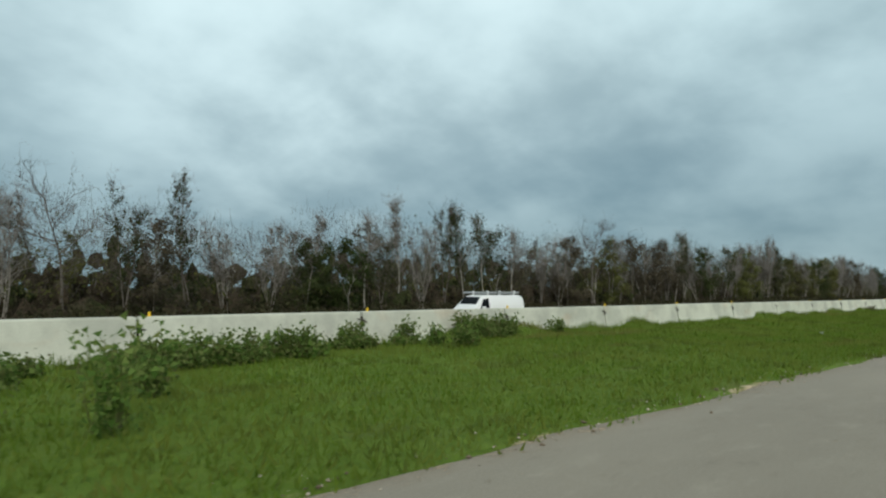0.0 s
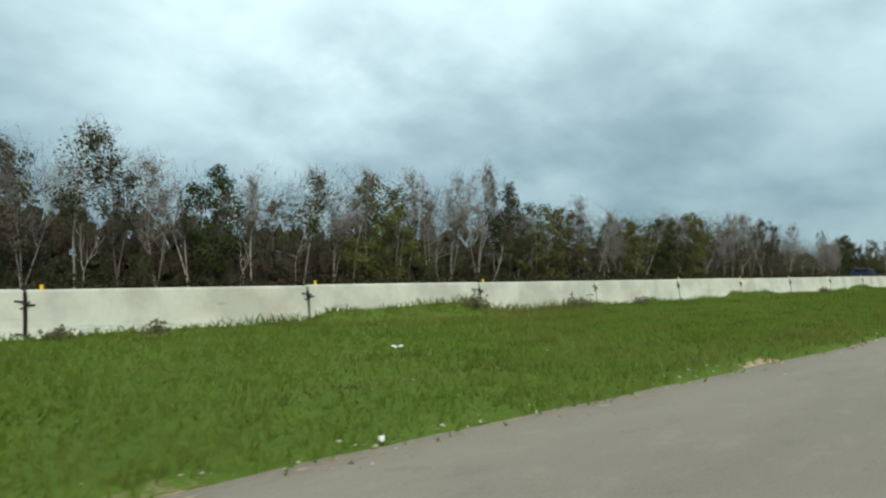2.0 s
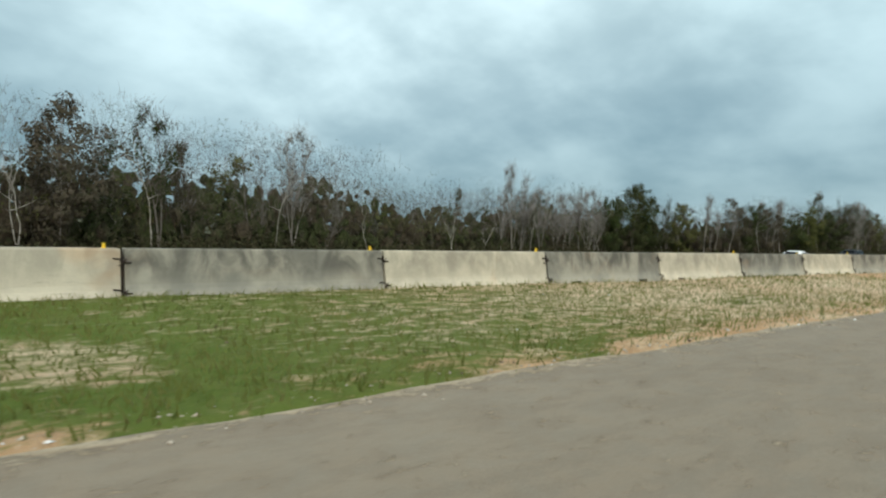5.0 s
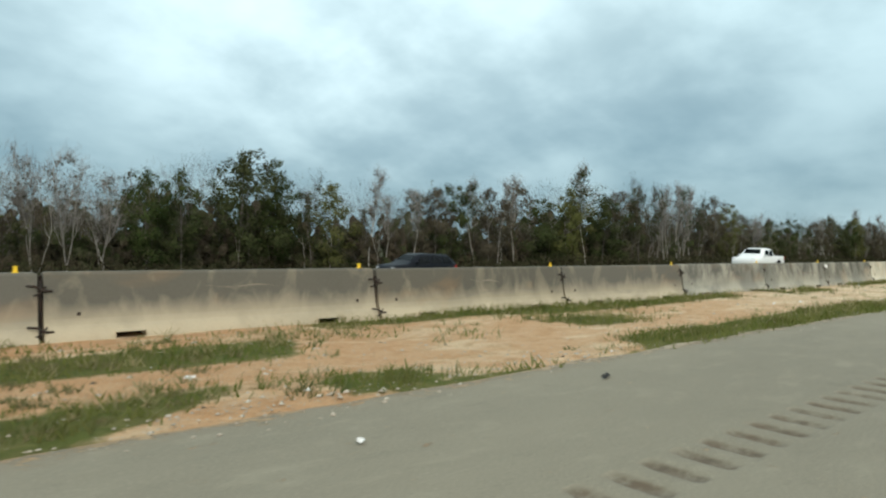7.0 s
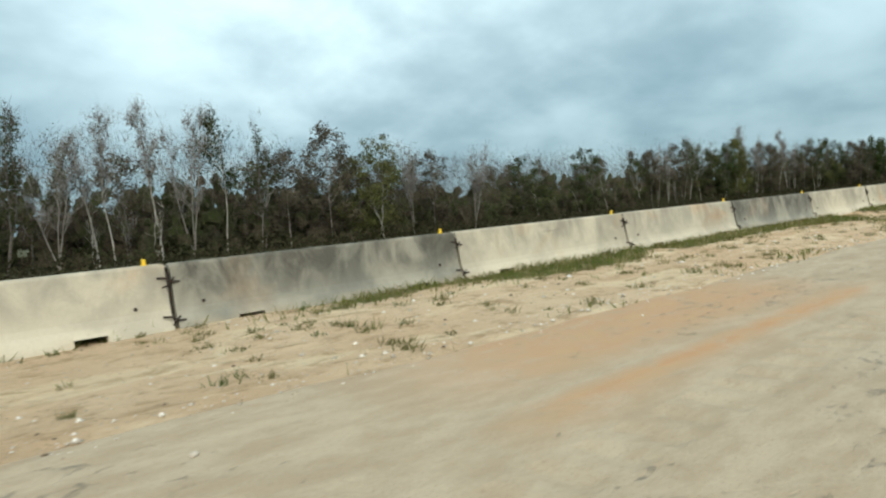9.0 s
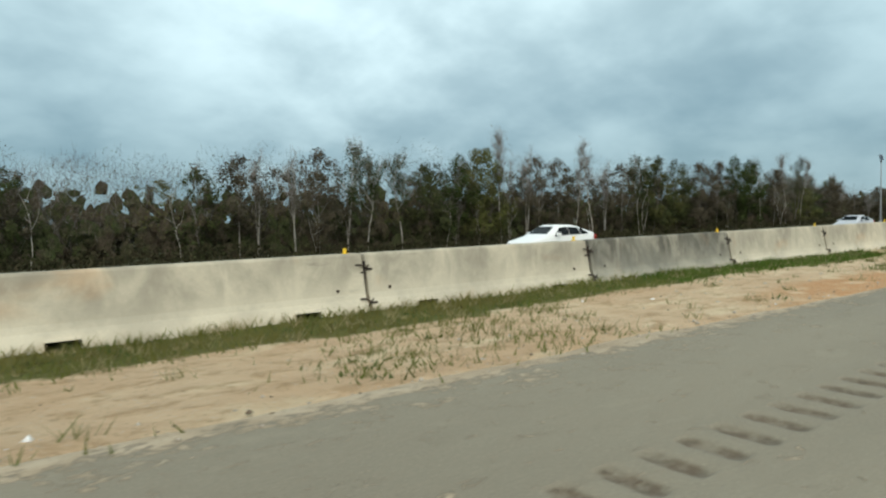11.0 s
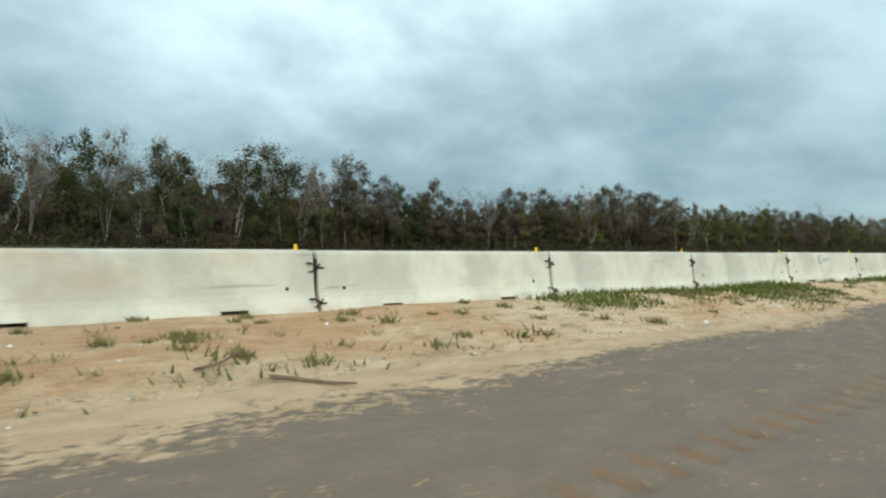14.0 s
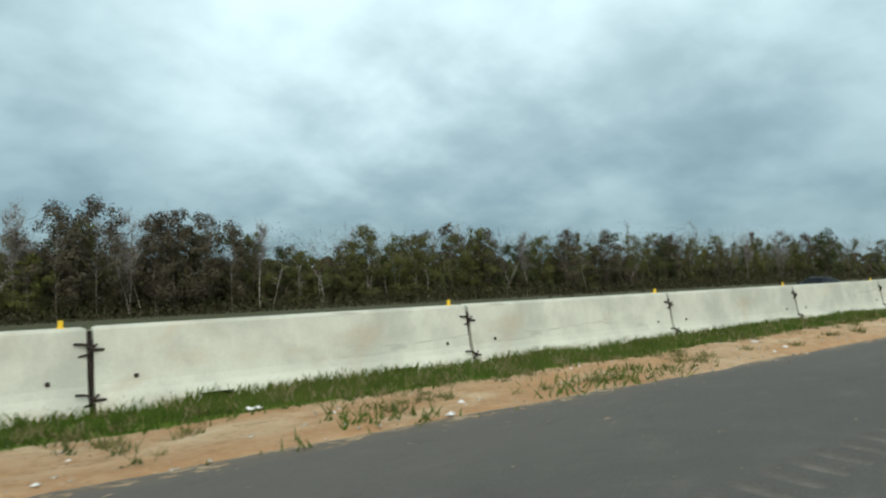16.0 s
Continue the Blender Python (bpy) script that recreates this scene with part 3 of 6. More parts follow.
def road_tone(x):
    """How far the older surfacing has been sealed dark."""
    return step(x, 245, 262) * 0.08 + step(x, 396, 408) * 0.32


def road_dust(x, y):
    """A thin brown film on the shoulder."""
    d = edge_at(x) - y
    return np.clip(span(x, 470, 515, 4) * 0.7 + span(x, 300, 402, 8) * 0.2 + span(x, 138, 230, 8) * 0.75 + span(x, 418, 441, 5) * 0.75 + span(x, 438, 460, 6) * 0.3 + 0.55 * (1 - step(d, 0.0, 0.45)) + 0.12 * (1 - step(x, 420, 440)), 0, 1)


RUMBLE_IN, RUMBLE_OUT, PITCH = 1.68, 2.10, 0.337


def build_road(name, x0, x1, material, label, rumble):
    def zed(x, y):
        return 0.0 * x

    xs = np.linspace(x0, x1, int((x1 - x0) / 0.5) + 1)
    inner = RUMBLE_OUT if rumble else 1.6
    # the broken left edge of the pavement follows the verge
    gx, gy = np.meshgrid(xs, np.linspace(0, 1, 14), indexing="ij")
    e = edge_at(gx) + (vnoise(gx, gx * 0 + 1, 1.1, 8) - 0.5) * 0.34
    gy = inner + (e - inner) * gy ** 0.8
    nx, ny = gx.shape
    idx = np.arange(nx * ny).reshape(nx, ny)
    f = np.stack([idx[:-1, :-1], idx[1:, :-1], idx[1:, 1:], idx[:-1, 1:]], -1).reshape(-1, 4)
    z = np.where(gy > e - 0.02, -0.03, 0.0)
    ob = raw(name, np.stack([gx, gy, z], -1).reshape(-1, 3), f, material)
    tagged(ob, label, kind="structure")
    attribute(ob, "sand", road_sand(gx, gy))
    attribute(ob, "dust", road_dust(gx, gy))
    attribute(ob, "red", span(gx, 205, 252, 3) * 0.85 + span(gx, 128, 168, 5) * 0.95)
    attribute(ob, "tone", road_tone(gx))
    attribute(ob, "clay", clay_on(gx, gy))
    attribute(ob, "groove", 0 * gx)
    attribute(ob, "fill", 0 * gx)
    lane_out = RUMBLE_IN if rumble else inner
    ob2, lx, ly = grid(name + "_lanes", np.linspace(x0, x1, int((x1 - x0) / 3) + 2), np.array([-9.5, -4.0, -1.0, 0.5, lane_out]), zed, material, label)
    fade = step(ly, -2.0, 1.7)
    attribute(ob2, "sand", road_sand(lx, 0 * ly + 1.7) * fade)
    attribute(ob2, "dust", road_dust(lx, 0 * ly + 1.7) * fade)
    attribute(ob2, "red", span(lx, 205, 252, 3) * 0.85)
    attribute(ob2, "tone", road_tone(lx))
    if rumble and x1 > 625:
        grid(name + "_strip", np.array([x0 + int((625 - x0) / PITCH) * PITCH, 700.0, x1]), np.array([RUMBLE_IN, RUMBLE_OUT]), zed, material, label)
    if rumble:
        per = 8
        n = int((min(x1, 625) - x0) / PITCH)
        xr = x0 + np.arange(n * per + 1) * PITCH / per
        yr = np.array([RUMBLE_IN, RUMBLE_IN + 0.03, RUMBLE_IN + 0.10, RUMBLE_OUT - 0.10, RUMBLE_OUT - 0.03, RUMBLE_OUT])
        prof = np.array([0.0, 0.25, 0.8, 1.0, 0.8, 0.25, 0.0, 0.0])
        across = np.array([0.0, 0.55, 1.0, 1.0, 0.55, 0.0])
        rx, ry = np.meshgrid(xr, yr, indexing="ij")
        dep = prof[np.arange(len(xr)) % per][:, None] * across[None, :]
        start = step(rx, 224, 228)
        dep = dep * start
        idx = np.arange(rx.size).reshape(rx.shape)
        f = np.stack([idx[:-1, :-1], idx[1:, :-1], idx[1:, 1:], idx[:-1, 1:]], -1).reshape(-1, 4)
        rs = raw("rumble_strip", np.stack([rx, ry, -0.026 * dep], -1).reshape(-1, 3), f, material)
        tagged(rs, "row of milled rumble grooves along the shoulder, shade put into their colour, holding dirt", kind="structure")
        attribute(rs, "sand", road_sand(rx, ry) * (0.75 + 0.4 * span(rx, 200, 247, 2) + 0.55 * span(rx, 317, 346, 2)))
        attribute(rs, "dust", road_dust(rx, ry))
        attribute(rs, "red", span(rx, 205, 252, 3) * 0.85)
        attribute(rs, "tone", road_tone(rx))
        # how strongly the painted groove shade and dirt show along the road
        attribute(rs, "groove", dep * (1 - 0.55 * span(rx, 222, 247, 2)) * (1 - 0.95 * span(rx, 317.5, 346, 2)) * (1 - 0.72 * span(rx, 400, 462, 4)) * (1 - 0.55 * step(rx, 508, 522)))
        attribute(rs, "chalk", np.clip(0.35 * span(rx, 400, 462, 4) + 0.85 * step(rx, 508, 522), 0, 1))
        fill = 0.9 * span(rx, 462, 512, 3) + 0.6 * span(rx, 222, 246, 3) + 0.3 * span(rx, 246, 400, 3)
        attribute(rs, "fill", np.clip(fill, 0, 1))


build_ground()
build_road("road", -60, 223, M_ROAD_OLD, "pale worn asphalt shoulder and lanes", False)
build_road("road_worn", 223, 223 + 614 * PITCH, M_ROAD_MID, "worn grey asphalt shoulder dusted with sand", True)
build_road("road_dark", 223 + 614 * PITCH, 900, M_ROAD_NEW, "dark newer asphalt shoulder with sand at its edge", True)
FAR = [(-200, -1.15), (31, -1.15), (120, -0.95), (148, -0.8), (160, -0.8), (225, -1.1), (242, -1.1), (262, -1.25), (275, -1.25), (298, -0.78), (312, -0.78), (405, -0.76), (420, -0.76), (445, -0.95), (620, -1.2), (1000, -1.2)]


def far_z(x, y):
    return np.interp(x, [p[0] for p in FAR], [p[1] for p in FAR]) + 0 * x


far_road, fx, fy = grid("far_road", np.arange(-200.0, 1001.0, 20.0), np.array([18.0, 25.5, 33.0]), far_z, M_ROAD_OLD, "opposite carriageway of worn grey asphalt")
for a in ("sand", "groove", "fill"):
    attribute(far_road, a, 0 * fx + (0.12 if a == "sand" else 0))


# ---- concrete barrier ----
SEG = 4.27
FACE = [(0.295, 0.0), (0.294, 0.05), (0.272, 0.10), (0.238, 0.16), (0.202, 0.22), (0.176, 0.29), (0.158, 0.38), (0.137, 0.50), (0.088, 0.77), (0.072, 0.80)]
PROFILE = [(-y, z) for y, z in FACE] + [(y, z) for y, z in reversed(FACE)]


def barrier_mesh(material, slot=0.87):
    """One segment from x = 0 to its length, with two drain slots cut into its foot."""
    gap = 0.028
    a, b = gap, SEG - gap
    slots = [(slot - 0.16, slot + 0.16), (SEG - slot - 0.16, SEG - slot + 0.16)]
    stations = [(a, 0, 0.985), (a + 0.03, 0, 1.0)]
    for s0, s1 in slots:
        stations += [(s0, 0, 1.0), (s0 + 0.004, 1, 1.0), (s1 - 0.004, 1, 1.0), (s1, 0, 1.0)]
    stations += [(b - 0.03, 0, 1.0), (b, 0, 0.985)]
    bm = bmesh.new()
    loops = []
    for x, cut, s in stations:
        pts = [(y * s, z * (s if z > 0.5 else 1)) for y, z in PROFILE]
        if cut:
            pts = [(y, max(z, 0.13 - 0.01 * (abs(y) - 0.2))) for y, z in pts]
        loops.append([bm.verts.new((x, y, z)) for y, z in pts])
    n = len(PROFILE)
    for l0, l1 in zip(loops, loops[1:]):
        for i in range(n):
            j = (i + 1) % n
            bm.faces.new((l0[i], l0[j], l1[j], l1[i]))
    bm.faces.new(loops[0])
    bm.faces.new(loops[-1][::-1])
    # added blocks shut the slots at the back so they stay dark inside
    for s0, s1 in slots:
        box(bm, s0 - 0.01, 0.16, -0.02, s1 + 0.01, 0.20, 0.135)
    bmesh.ops.recalc_face_normals(bm, faces=bm.faces)
    me = bpy.data.meshes.new("concrete_barrier")
    bm.to_mesh(me)
    bm.free()
    me.materials.append(material)
    return me


def hook_mesh():
    """Looped steel coupling that bridges the joint, seen as a dark kinked bar."""
    bm = bmesh.new()
    pts = [(-0.13, -0.03, 0.055), (-0.05, -0.055, 0.05), (0.02, -0.06, 0.0), (0.11, -0.035, -0.005)]
    for p, q in zip(pts, pts[1:]):
        cyl(bm, p, q, 0.0125, sides=5)
    pts = [(-0.10, -0.03, -0.06), (-0.03, -0.06, -0.04), (0.03, -0.055, 0.03), (0.05, -0.05, 0.05)]
    for p, q in zip(pts, pts[1:]):
        cyl(bm, p, q, 0.011, sides=5)
    me = bpy.data.meshes.new("coupling")
    bm.to_mesh(me)
    bm.free()
    me.materials.append(M_IRON)
    return me


def pin_mesh():
    bm = bmesh.new()
    cyl(bm, (0, 0, 0.02), (0, 0, 0.76), 0.024, sides=8)
    box(bm, -0.015, -0.11, 0.02, 0.015, 0.11, 0.70)
    me = bpy.data.meshes.new("joint_pin")
    bm.to_mesh(me)
    bm.free()
    me.materials.append(M_IRON)
    return me


def reflector_mesh():
    bm = bmesh.new()
    box(bm, -0.021, -0.01, 0.0, 0.021, 0.01, 0.072, 0.004)
    box(bm, -0.03, -0.03, 0.0, 0.03, 0.03, 0.01, 0.003)
    me = bpy.data.meshes.new("reflector")
    bm.to_mesh(me)
    bm.free()
    me.materials.append(M_REFLECTOR)
    return me


def hole_mesh():
    # a solid dark disc paints the shade inside a small round hole
    bm = bmesh.new()
    bmesh.ops.create_cone(bm, cap_ends=True, segments=14, radius1=0.022, radius2=0.022, depth=0.012, matrix=Matrix.Rotation(radians(90), 4, "X"))
    me = bpy.data.meshes.new("hole_shade_disc")
    bm.to_mesh(me)
    bm.free()
    me.materials.append(M_IRON)
    return me


def logo_mesh():
    """Faded double arc and two bars."""
    bm = bmesh.new()
    for r0, r1, a0, a1, dx in ((0.085, 0.125, 60, 300, 0.0), (0.045, 0.07, 70, 290, 0.035)):
        ring = []
        for k in range(17):
            a = radians(a0 + (a1 - a0) * k / 16)
            w = 1 - abs(k - 8) / 9.0
            rr = r1 - (r1 - r0) * (0.25 + 0.75 * w)
            ring.append((bm.verts.new((dx + r1 * math.cos(a), 0, r1 * math.sin(a))), bm.verts.new((dx + rr * math.cos(a), 0, rr * math.sin(a)))))
        for p, q in zip(ring, ring[1:]):
            bm.faces.new((p[0], p[1], q[1], q[0]))
    box(bm, 0.10, -0.001, 0.0, 0.44, 0.001, 0.022)
    box(bm, 0.10, -0.001, -0.05, 0.36, 0.001, -0.032)
    box(bm, 0.49, -0.001, -0.005, 0.56, 0.001, 0.03)
    me = bpy.data.meshes.new("painted_mark")
    bm.to_mesh(me)
    bm.free()
    me.materials.append(M_BLUE)
    return me


def joints():
    """Where the segments meet along the road."""
    xs = [4.013 + SEG * k for k in range(-14, 36)]
    first = xs[-1]
    xs += [first + (232.52 - first) * (k + 1) / 18 for k in range(18)]
    xs += [236.75, 239.9]
    xs += [0.99 + SEG * k for k in range(57, 77)]
    last = xs[-1]
    xs += [last + (2.01 + SEG * 95 - last) * (k + 1) / 19 for k in range(19)]
    xs += [2.01 + SEG * k for k in range(96, 190)]
    return xs


# painted marks: the segment's start along the road, and how far along it they stand
LOGOS = ((411.9, 1.88), (429.0, 2.02), (437.6, 1.7), (441.8, 1.7), (463.1, 2.26), (467.4, 1.63), (480.2, 1.08), (488.8, 1.82), (514.4, 1.87), (535.8, 1.53), (557.1, 1.81), (561.4, 1.6))
# dark scrapes on the concrete: start and end along the road, their heights and width
SCUFFS = ((304.3, 306.3, 0.45, 0.54, 0.05), (305.3, 306.1, 0.50, 0.52, 0.06), (302.2, 302.9, 0.56, 0.52, 0.05), (236.8, 238.4, 0.30, 0.34, 0.03), (250.4, 251.4, 0.60, 0.60, 0.02), (254.8, 255.5, 0.60, 0.56, 0.035), (268.2, 269.6, 0.52, 0.46, 0.03), (285.6, 287.2, 0.44, 0.49, 0.03))


def face_y(z):
    """How far the sloping face stands out at a height."""
    return float(np.interp(z, [p[1] for p in FACE], [p[0] for p in FACE]))


def scuff(ob, a, b, za, zb, w):
    """A thin smear that tapers towards both ends."""
    bm = bmesh.new()
    prev = None
    for k in range(15):
        f = k / 14
        x, z = a + (b - a) * f, za + (zb - za) * f + 0.012 * math.sin(9 * f + a)
        half = w * 0.5 * (math.sin(math.pi * f) ** 0.7 * (0.75 + 0.25 * math.sin(17 * f + b)) + 0.06)
        pair = [bm.verts.new((x, -face_y(q) - 0.003, q)) for q in (z - half, z + half)]
        if prev:
            bm.faces.new((prev[0], pair[0], pair[1], prev[1]))
        prev = pair
    part("scuff_mark", bm, M_SCUFF, ob, "dark tyre scrape")


def build_barriers():
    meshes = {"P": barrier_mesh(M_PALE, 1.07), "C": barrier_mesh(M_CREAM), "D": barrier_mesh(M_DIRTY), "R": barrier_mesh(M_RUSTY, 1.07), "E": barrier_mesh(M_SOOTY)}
    hook, pin, refl, hole, logo = hook_mesh(), pin_mesh(), reflector_mesh(), hole_mesh(), logo_mesh()
    rng = random.Random(5)
    xs = joints()
    words = {"P": "pale concrete barrier segment with faint stains, on the verge", "C": "cream concrete barrier segment with light stains, on the verge",
             "E": "dark-stained concrete barrier segment with a sandy foot", "R": "pale concrete barrier segment with orange rust stains", "D": "weathered dark-streaked concrete barrier segment standing on sandy soil"}
    for k, (x0, x1) in enumerate(zip(xs, xs[1:])):
        mid = (x0 + x1) / 2
        if mid < 153:
            tone = "P"
        elif 215 < mid < 236:
            tone = "D"
        elif mid < 233:
            tone = "DC"[int((mid - 153.4) / 4.4) % 2]
        elif mid < 240:
            tone = "C"
        elif mid < 270:
            tone = "E" if mid < 262 else "D"
        elif mid < 330:
            tone = "DCDCDCCCCCDCDC"[int((mid - 270.1) / SEG) % 14]
        elif mid < 408:
            tone = rng.choice("DCC")
        else:
            tone = "C" if mid < 424 or (mid < 440 and rng.random() < 0.5) else "P"
        if 446.5 < mid < 450 or 471.7 < mid < 476:
            tone = "R"
        y0, y1 = float(line_at(x0)), float(line_at(x1))
        yaw = math.degrees(math.atan2(y1 - y0, x1 - x0))
        ob = new("concrete_barrier", meshes[tone])
        ob.matrix_basis = pose(x0, y0 + 0.08, -0.003 + rng.uniform(-0.008, 0.008), rng.uniform(-0.5, 0.5), 0, yaw + rng.uniform(-0.15, 0.15)) @ Matrix.Diagonal((math.hypot(x1 - x0, y1 - y0) / SEG, 1, 1, 1))
        tagged(ob, words[tone], "barrier", "barrier segments")
        for name, me, loc in (("coupling", hook, (0.0, -0.085, 0.60)), ("coupling", hook, (0.0, -0.20, 0.17)), ("joint_pin", pin, (0, 0, 0))):
            c = new(name, me)
            c.parent, c.location = ob, loc
        if rng.random() < 0.92:
            c = new("reflector", refl)
            c.parent = ob
            c.location = ((SEG - 0.22) if x0 > 160 else 0.2, 0.0, 0.799)
            tagged(c, "yellow reflector tab")
        for hx in (0.38, SEG - 0.38):
            if x0 > 200 and rng.random() < 0.8:
                c = new("hole_shade_disc", hole)
                c.parent, c.location = ob, (hx + rng.uniform(-0.05, 0.05), -0.167, 0.34)
                c.rotation_euler = (radians(-8.6), 0, 0)
        for start, along in LOGOS:
            if abs(x0 - start) < 1.0:
                c = new("painted_mark", logo)
                c.parent, c.location = ob, (along, -0.1185, 0.625)
                c.rotation_euler = (radians(-10.3), 0, 0)
                tagged(c, "faded blue painted arcs and bars")
        for a, b, za, zb, w in SCUFFS:
            if x0 < (a + b) / 2 < x1:
                scuff(ob, max(a - x0, 0.1), min(b - x0, SEG - 0.1), za, zb, w)
        if 269.6 < x0 < 270.6:
            for px in (0.13, 0.25):
                bm = bmesh.new()
                box(bm, px - 0.045, -0.003, -0.055, px + 0.045, 0.003, 0.055, 0.001)
                plate = part("plate", bm, M_WHITEPLASTIC, ob, "small white plate")
                plate.location, plate.rotation_euler = (0, -0.107, 0.69), (radians(-10.3), 0, 0)


build_barriers()


# ---- the wood behind the far carriageway ----
# trees of the front rows, stretch by stretch: along the road, away from it, height, kind
STAND_A = [(7.4, 42.4, 7.6, 4), (10.2, 42.4, 8.6, 9), (13.6, 42.4, 8.7, 7), (15.3, 42.4, 6.9, 5), (17.6, 42.4, 9.9, 7), (19.9, 42.4, 6.9, 4), (23.3, 42.4, 7.0, 4), (26.3, 42.4, 7.5, 0), (26.3, 42.4, 5.9, 2), (27.8, 42.5, 5.9, 2), (30.1, 42.5, 6.4, 2), (31.7, 42.5, 7.8, 0), (33.3, 42.5, 7.4, 7), (35.5, 43.0, 10.1, 0), (38.1, 42.8, 7.3, 4), (42.5, 44.9, 10.5, 7), (43.8, 43.3, 9.3, 8), (46.0, 42.7, 8.6, 8), (49.0, 41.9, 7.7, 0), (52.4, 41.0, 7.1, 4), (54.5, 40.4, 7.6, 4), (55.6, 40.1, 8.0, 5), (59.0, 39.5, 9.9, 9), (62.7, 39.7, 8.3, 3)]
STAND_B = [(65.0, 39.8, 7.8, 4), (68.1, 40.0, 8.7, 5), (70.8, 40.1, 8.0, 1), (72.4, 40.2, 7.6, 5), (75.1, 40.3, 8.7, 5), (76.4, 40.3, 7.9, 4), (78.9, 40.5, 9.1, 8), (81.0, 40.5, 8.8, 7), (83.2, 40.5, 8.4, 4), (85.2, 40.5, 7.9, 1), (86.6, 40.5, 8.4, 2), (89.2, 40.5, 7.6, 0), (93.0, 40.5, 8.0, 8), (95.3, 40.5, 7.8, 4), (97.1, 40.5, 8.6, 0), (98.4, 40.5, 8.9, 3), (100.9, 40.5, 8.4, 3), (102.2, 40.5, 9.3, 0), (104.3, 40.5, 9.3, 1), (106.5, 40.5, 9.8, 4), (109.7, 40.5, 10.4, 4), (112.1, 40.7, 10.2, 7), (114.1, 40.9, 9.7, 2), (115.2, 41.0, 6.2, 4)]
STAND_C = [(116.7, 41.2, 7.3, 3), (119.7, 41.5, 8.2, 3), (122.0, 41.7, 8.1, 3), (124.0, 41.9, 7.7, 5), (125.7, 42.1, 9.1, 0), (131.0, 42.6, 7.6, 0), (132.1, 42.8, 7.4, 0), (134.3, 43.1, 7.3, 4), (136.4, 43.4, 7.8, 3), (138.0, 43.6, 7.2, 3), (141.2, 44.0, 7.9, 1), (142.8, 44.2, 7.5, 2), (145.6, 44.6, 8.3, 2), (148.3, 45.0, 8.5, 2), (149.1, 45.1, 6.9, 0), (149.8, 45.2, 8.8, 4), (152.7, 45.6, 10.0, 1), (154.4, 45.8, 9.5, 6), (155.7, 46.0, 9.9, 6), (157.9, 46.2, 9.2, 6), (160.8, 46.5, 7.9, 4), (164.6, 47.0, 8.3, 4), (168.3, 47.4, 9.1, 4), (172.4, 47.9, 10.1, 4)]
STAND_D = [(176.4, 48.3, 10.2, 0), (180.8, 48.8, 10.5, 4), (185.7, 49.4, 10.4, 5), (192.2, 50.1, 11.4, 7), (203.8, 51.7, 10.5, 4), (234.7, 57.0, 6.4, 4), (237.2, 57.5, 10.1, 4), (239.2, 57.9, 8.1, 4), (241.8, 58.5, 6.5, 7), (244.5, 59.1, 8.2, 4), (248.5, 60.0, 7.8, 4), (252.4, 60.9, 8.1, 4), (256.1, 61.7, 9.3, 4), (258.7, 62.3, 9.2, 4), (261.4, 62.9, 7.6, 4), (265.3, 63.6, 8.5, 2), (268.8, 64.2, 8.8, 2), (274.9, 65.3, 11.2, 2), (276.2, 65.5, 11.8, 2), (278.7, 65.9, 11.1, 2), (279.3, 65.7, 8.1, 2), (282.0, 62.7, 9.0, 7), (283.4, 61.1, 8.5, 3), (286.3, 57.9, 9.4, 0)]
STAND_E = [(287.5, 56.6, 6.8, 0), (290.2, 55.3, 7.5, 0), (292.7, 54.6, 8.2, 5), (294.4, 54.0, 8.8, 2), (297.2, 53.2, 8.4, 8), (298.9, 52.7, 8.4, 5), (300.0, 52.3, 8.5, 0), (301.9, 51.7, 9.8, 0), (305.7, 50.3, 7.6, 2), (306.6, 50.1, 5.5, 2), (308.7, 49.3, 7.2, 3), (308.9, 49.2, 9.0, 3), (311.1, 48.5, 10.8, 8), (313.9, 48.2, 8.4, 2), (315.1, 48.1, 8.1, 2), (316.8, 48.0, 9.1, 5), (319.2, 47.8, 9.9, 7), (321.0, 47.6, 10.8, 7), (323.3, 47.7, 10.2, 7), (326.2, 48.2, 7.4, 4), (328.6, 48.6, 8.3, 0), (329.6, 48.7, 10.3, 0), (332.9, 49.2, 10.4, 0), (335.3, 49.6, 10.0, 4)]
STAND_F = [(338.0, 50.1, 10.3, 8), (341.4, 50.6, 9.8, 7), (343.9, 51.0, 8.1, 5), (348.3, 51.7, 10.4, 5), (351.1, 52.1, 7.4, 6), (354.1, 52.5, 9.6, 6), (358.4, 53.0, 9.1, 4), (361.5, 53.4, 8.0, 5), (367.8, 54.1, 8.7, 4), (376.9, 55.2, 7.5, 2), (390.9, 56.9, 8.7, 2), (411.0, 59.5, 8.7, 5), (412.8, 59.7, 9.3, 1), (416.8, 60.2, 9.4, 1), (419.6, 60.6, 9.6, 5), (423.1, 61.1, 9.7, 8), (425.6, 61.4, 8.4, 8), (430.5, 62.0, 8.9, 8), (434.2, 61.6, 8.8, 2), (437.5, 61.3, 8.3, 4), (437.8, 61.2, 9.9, 2), (440.7, 60.9, 10.8, 6), (442.1, 60.8, 11.0, 6), (444.2, 60.6, 12.5, 0)]
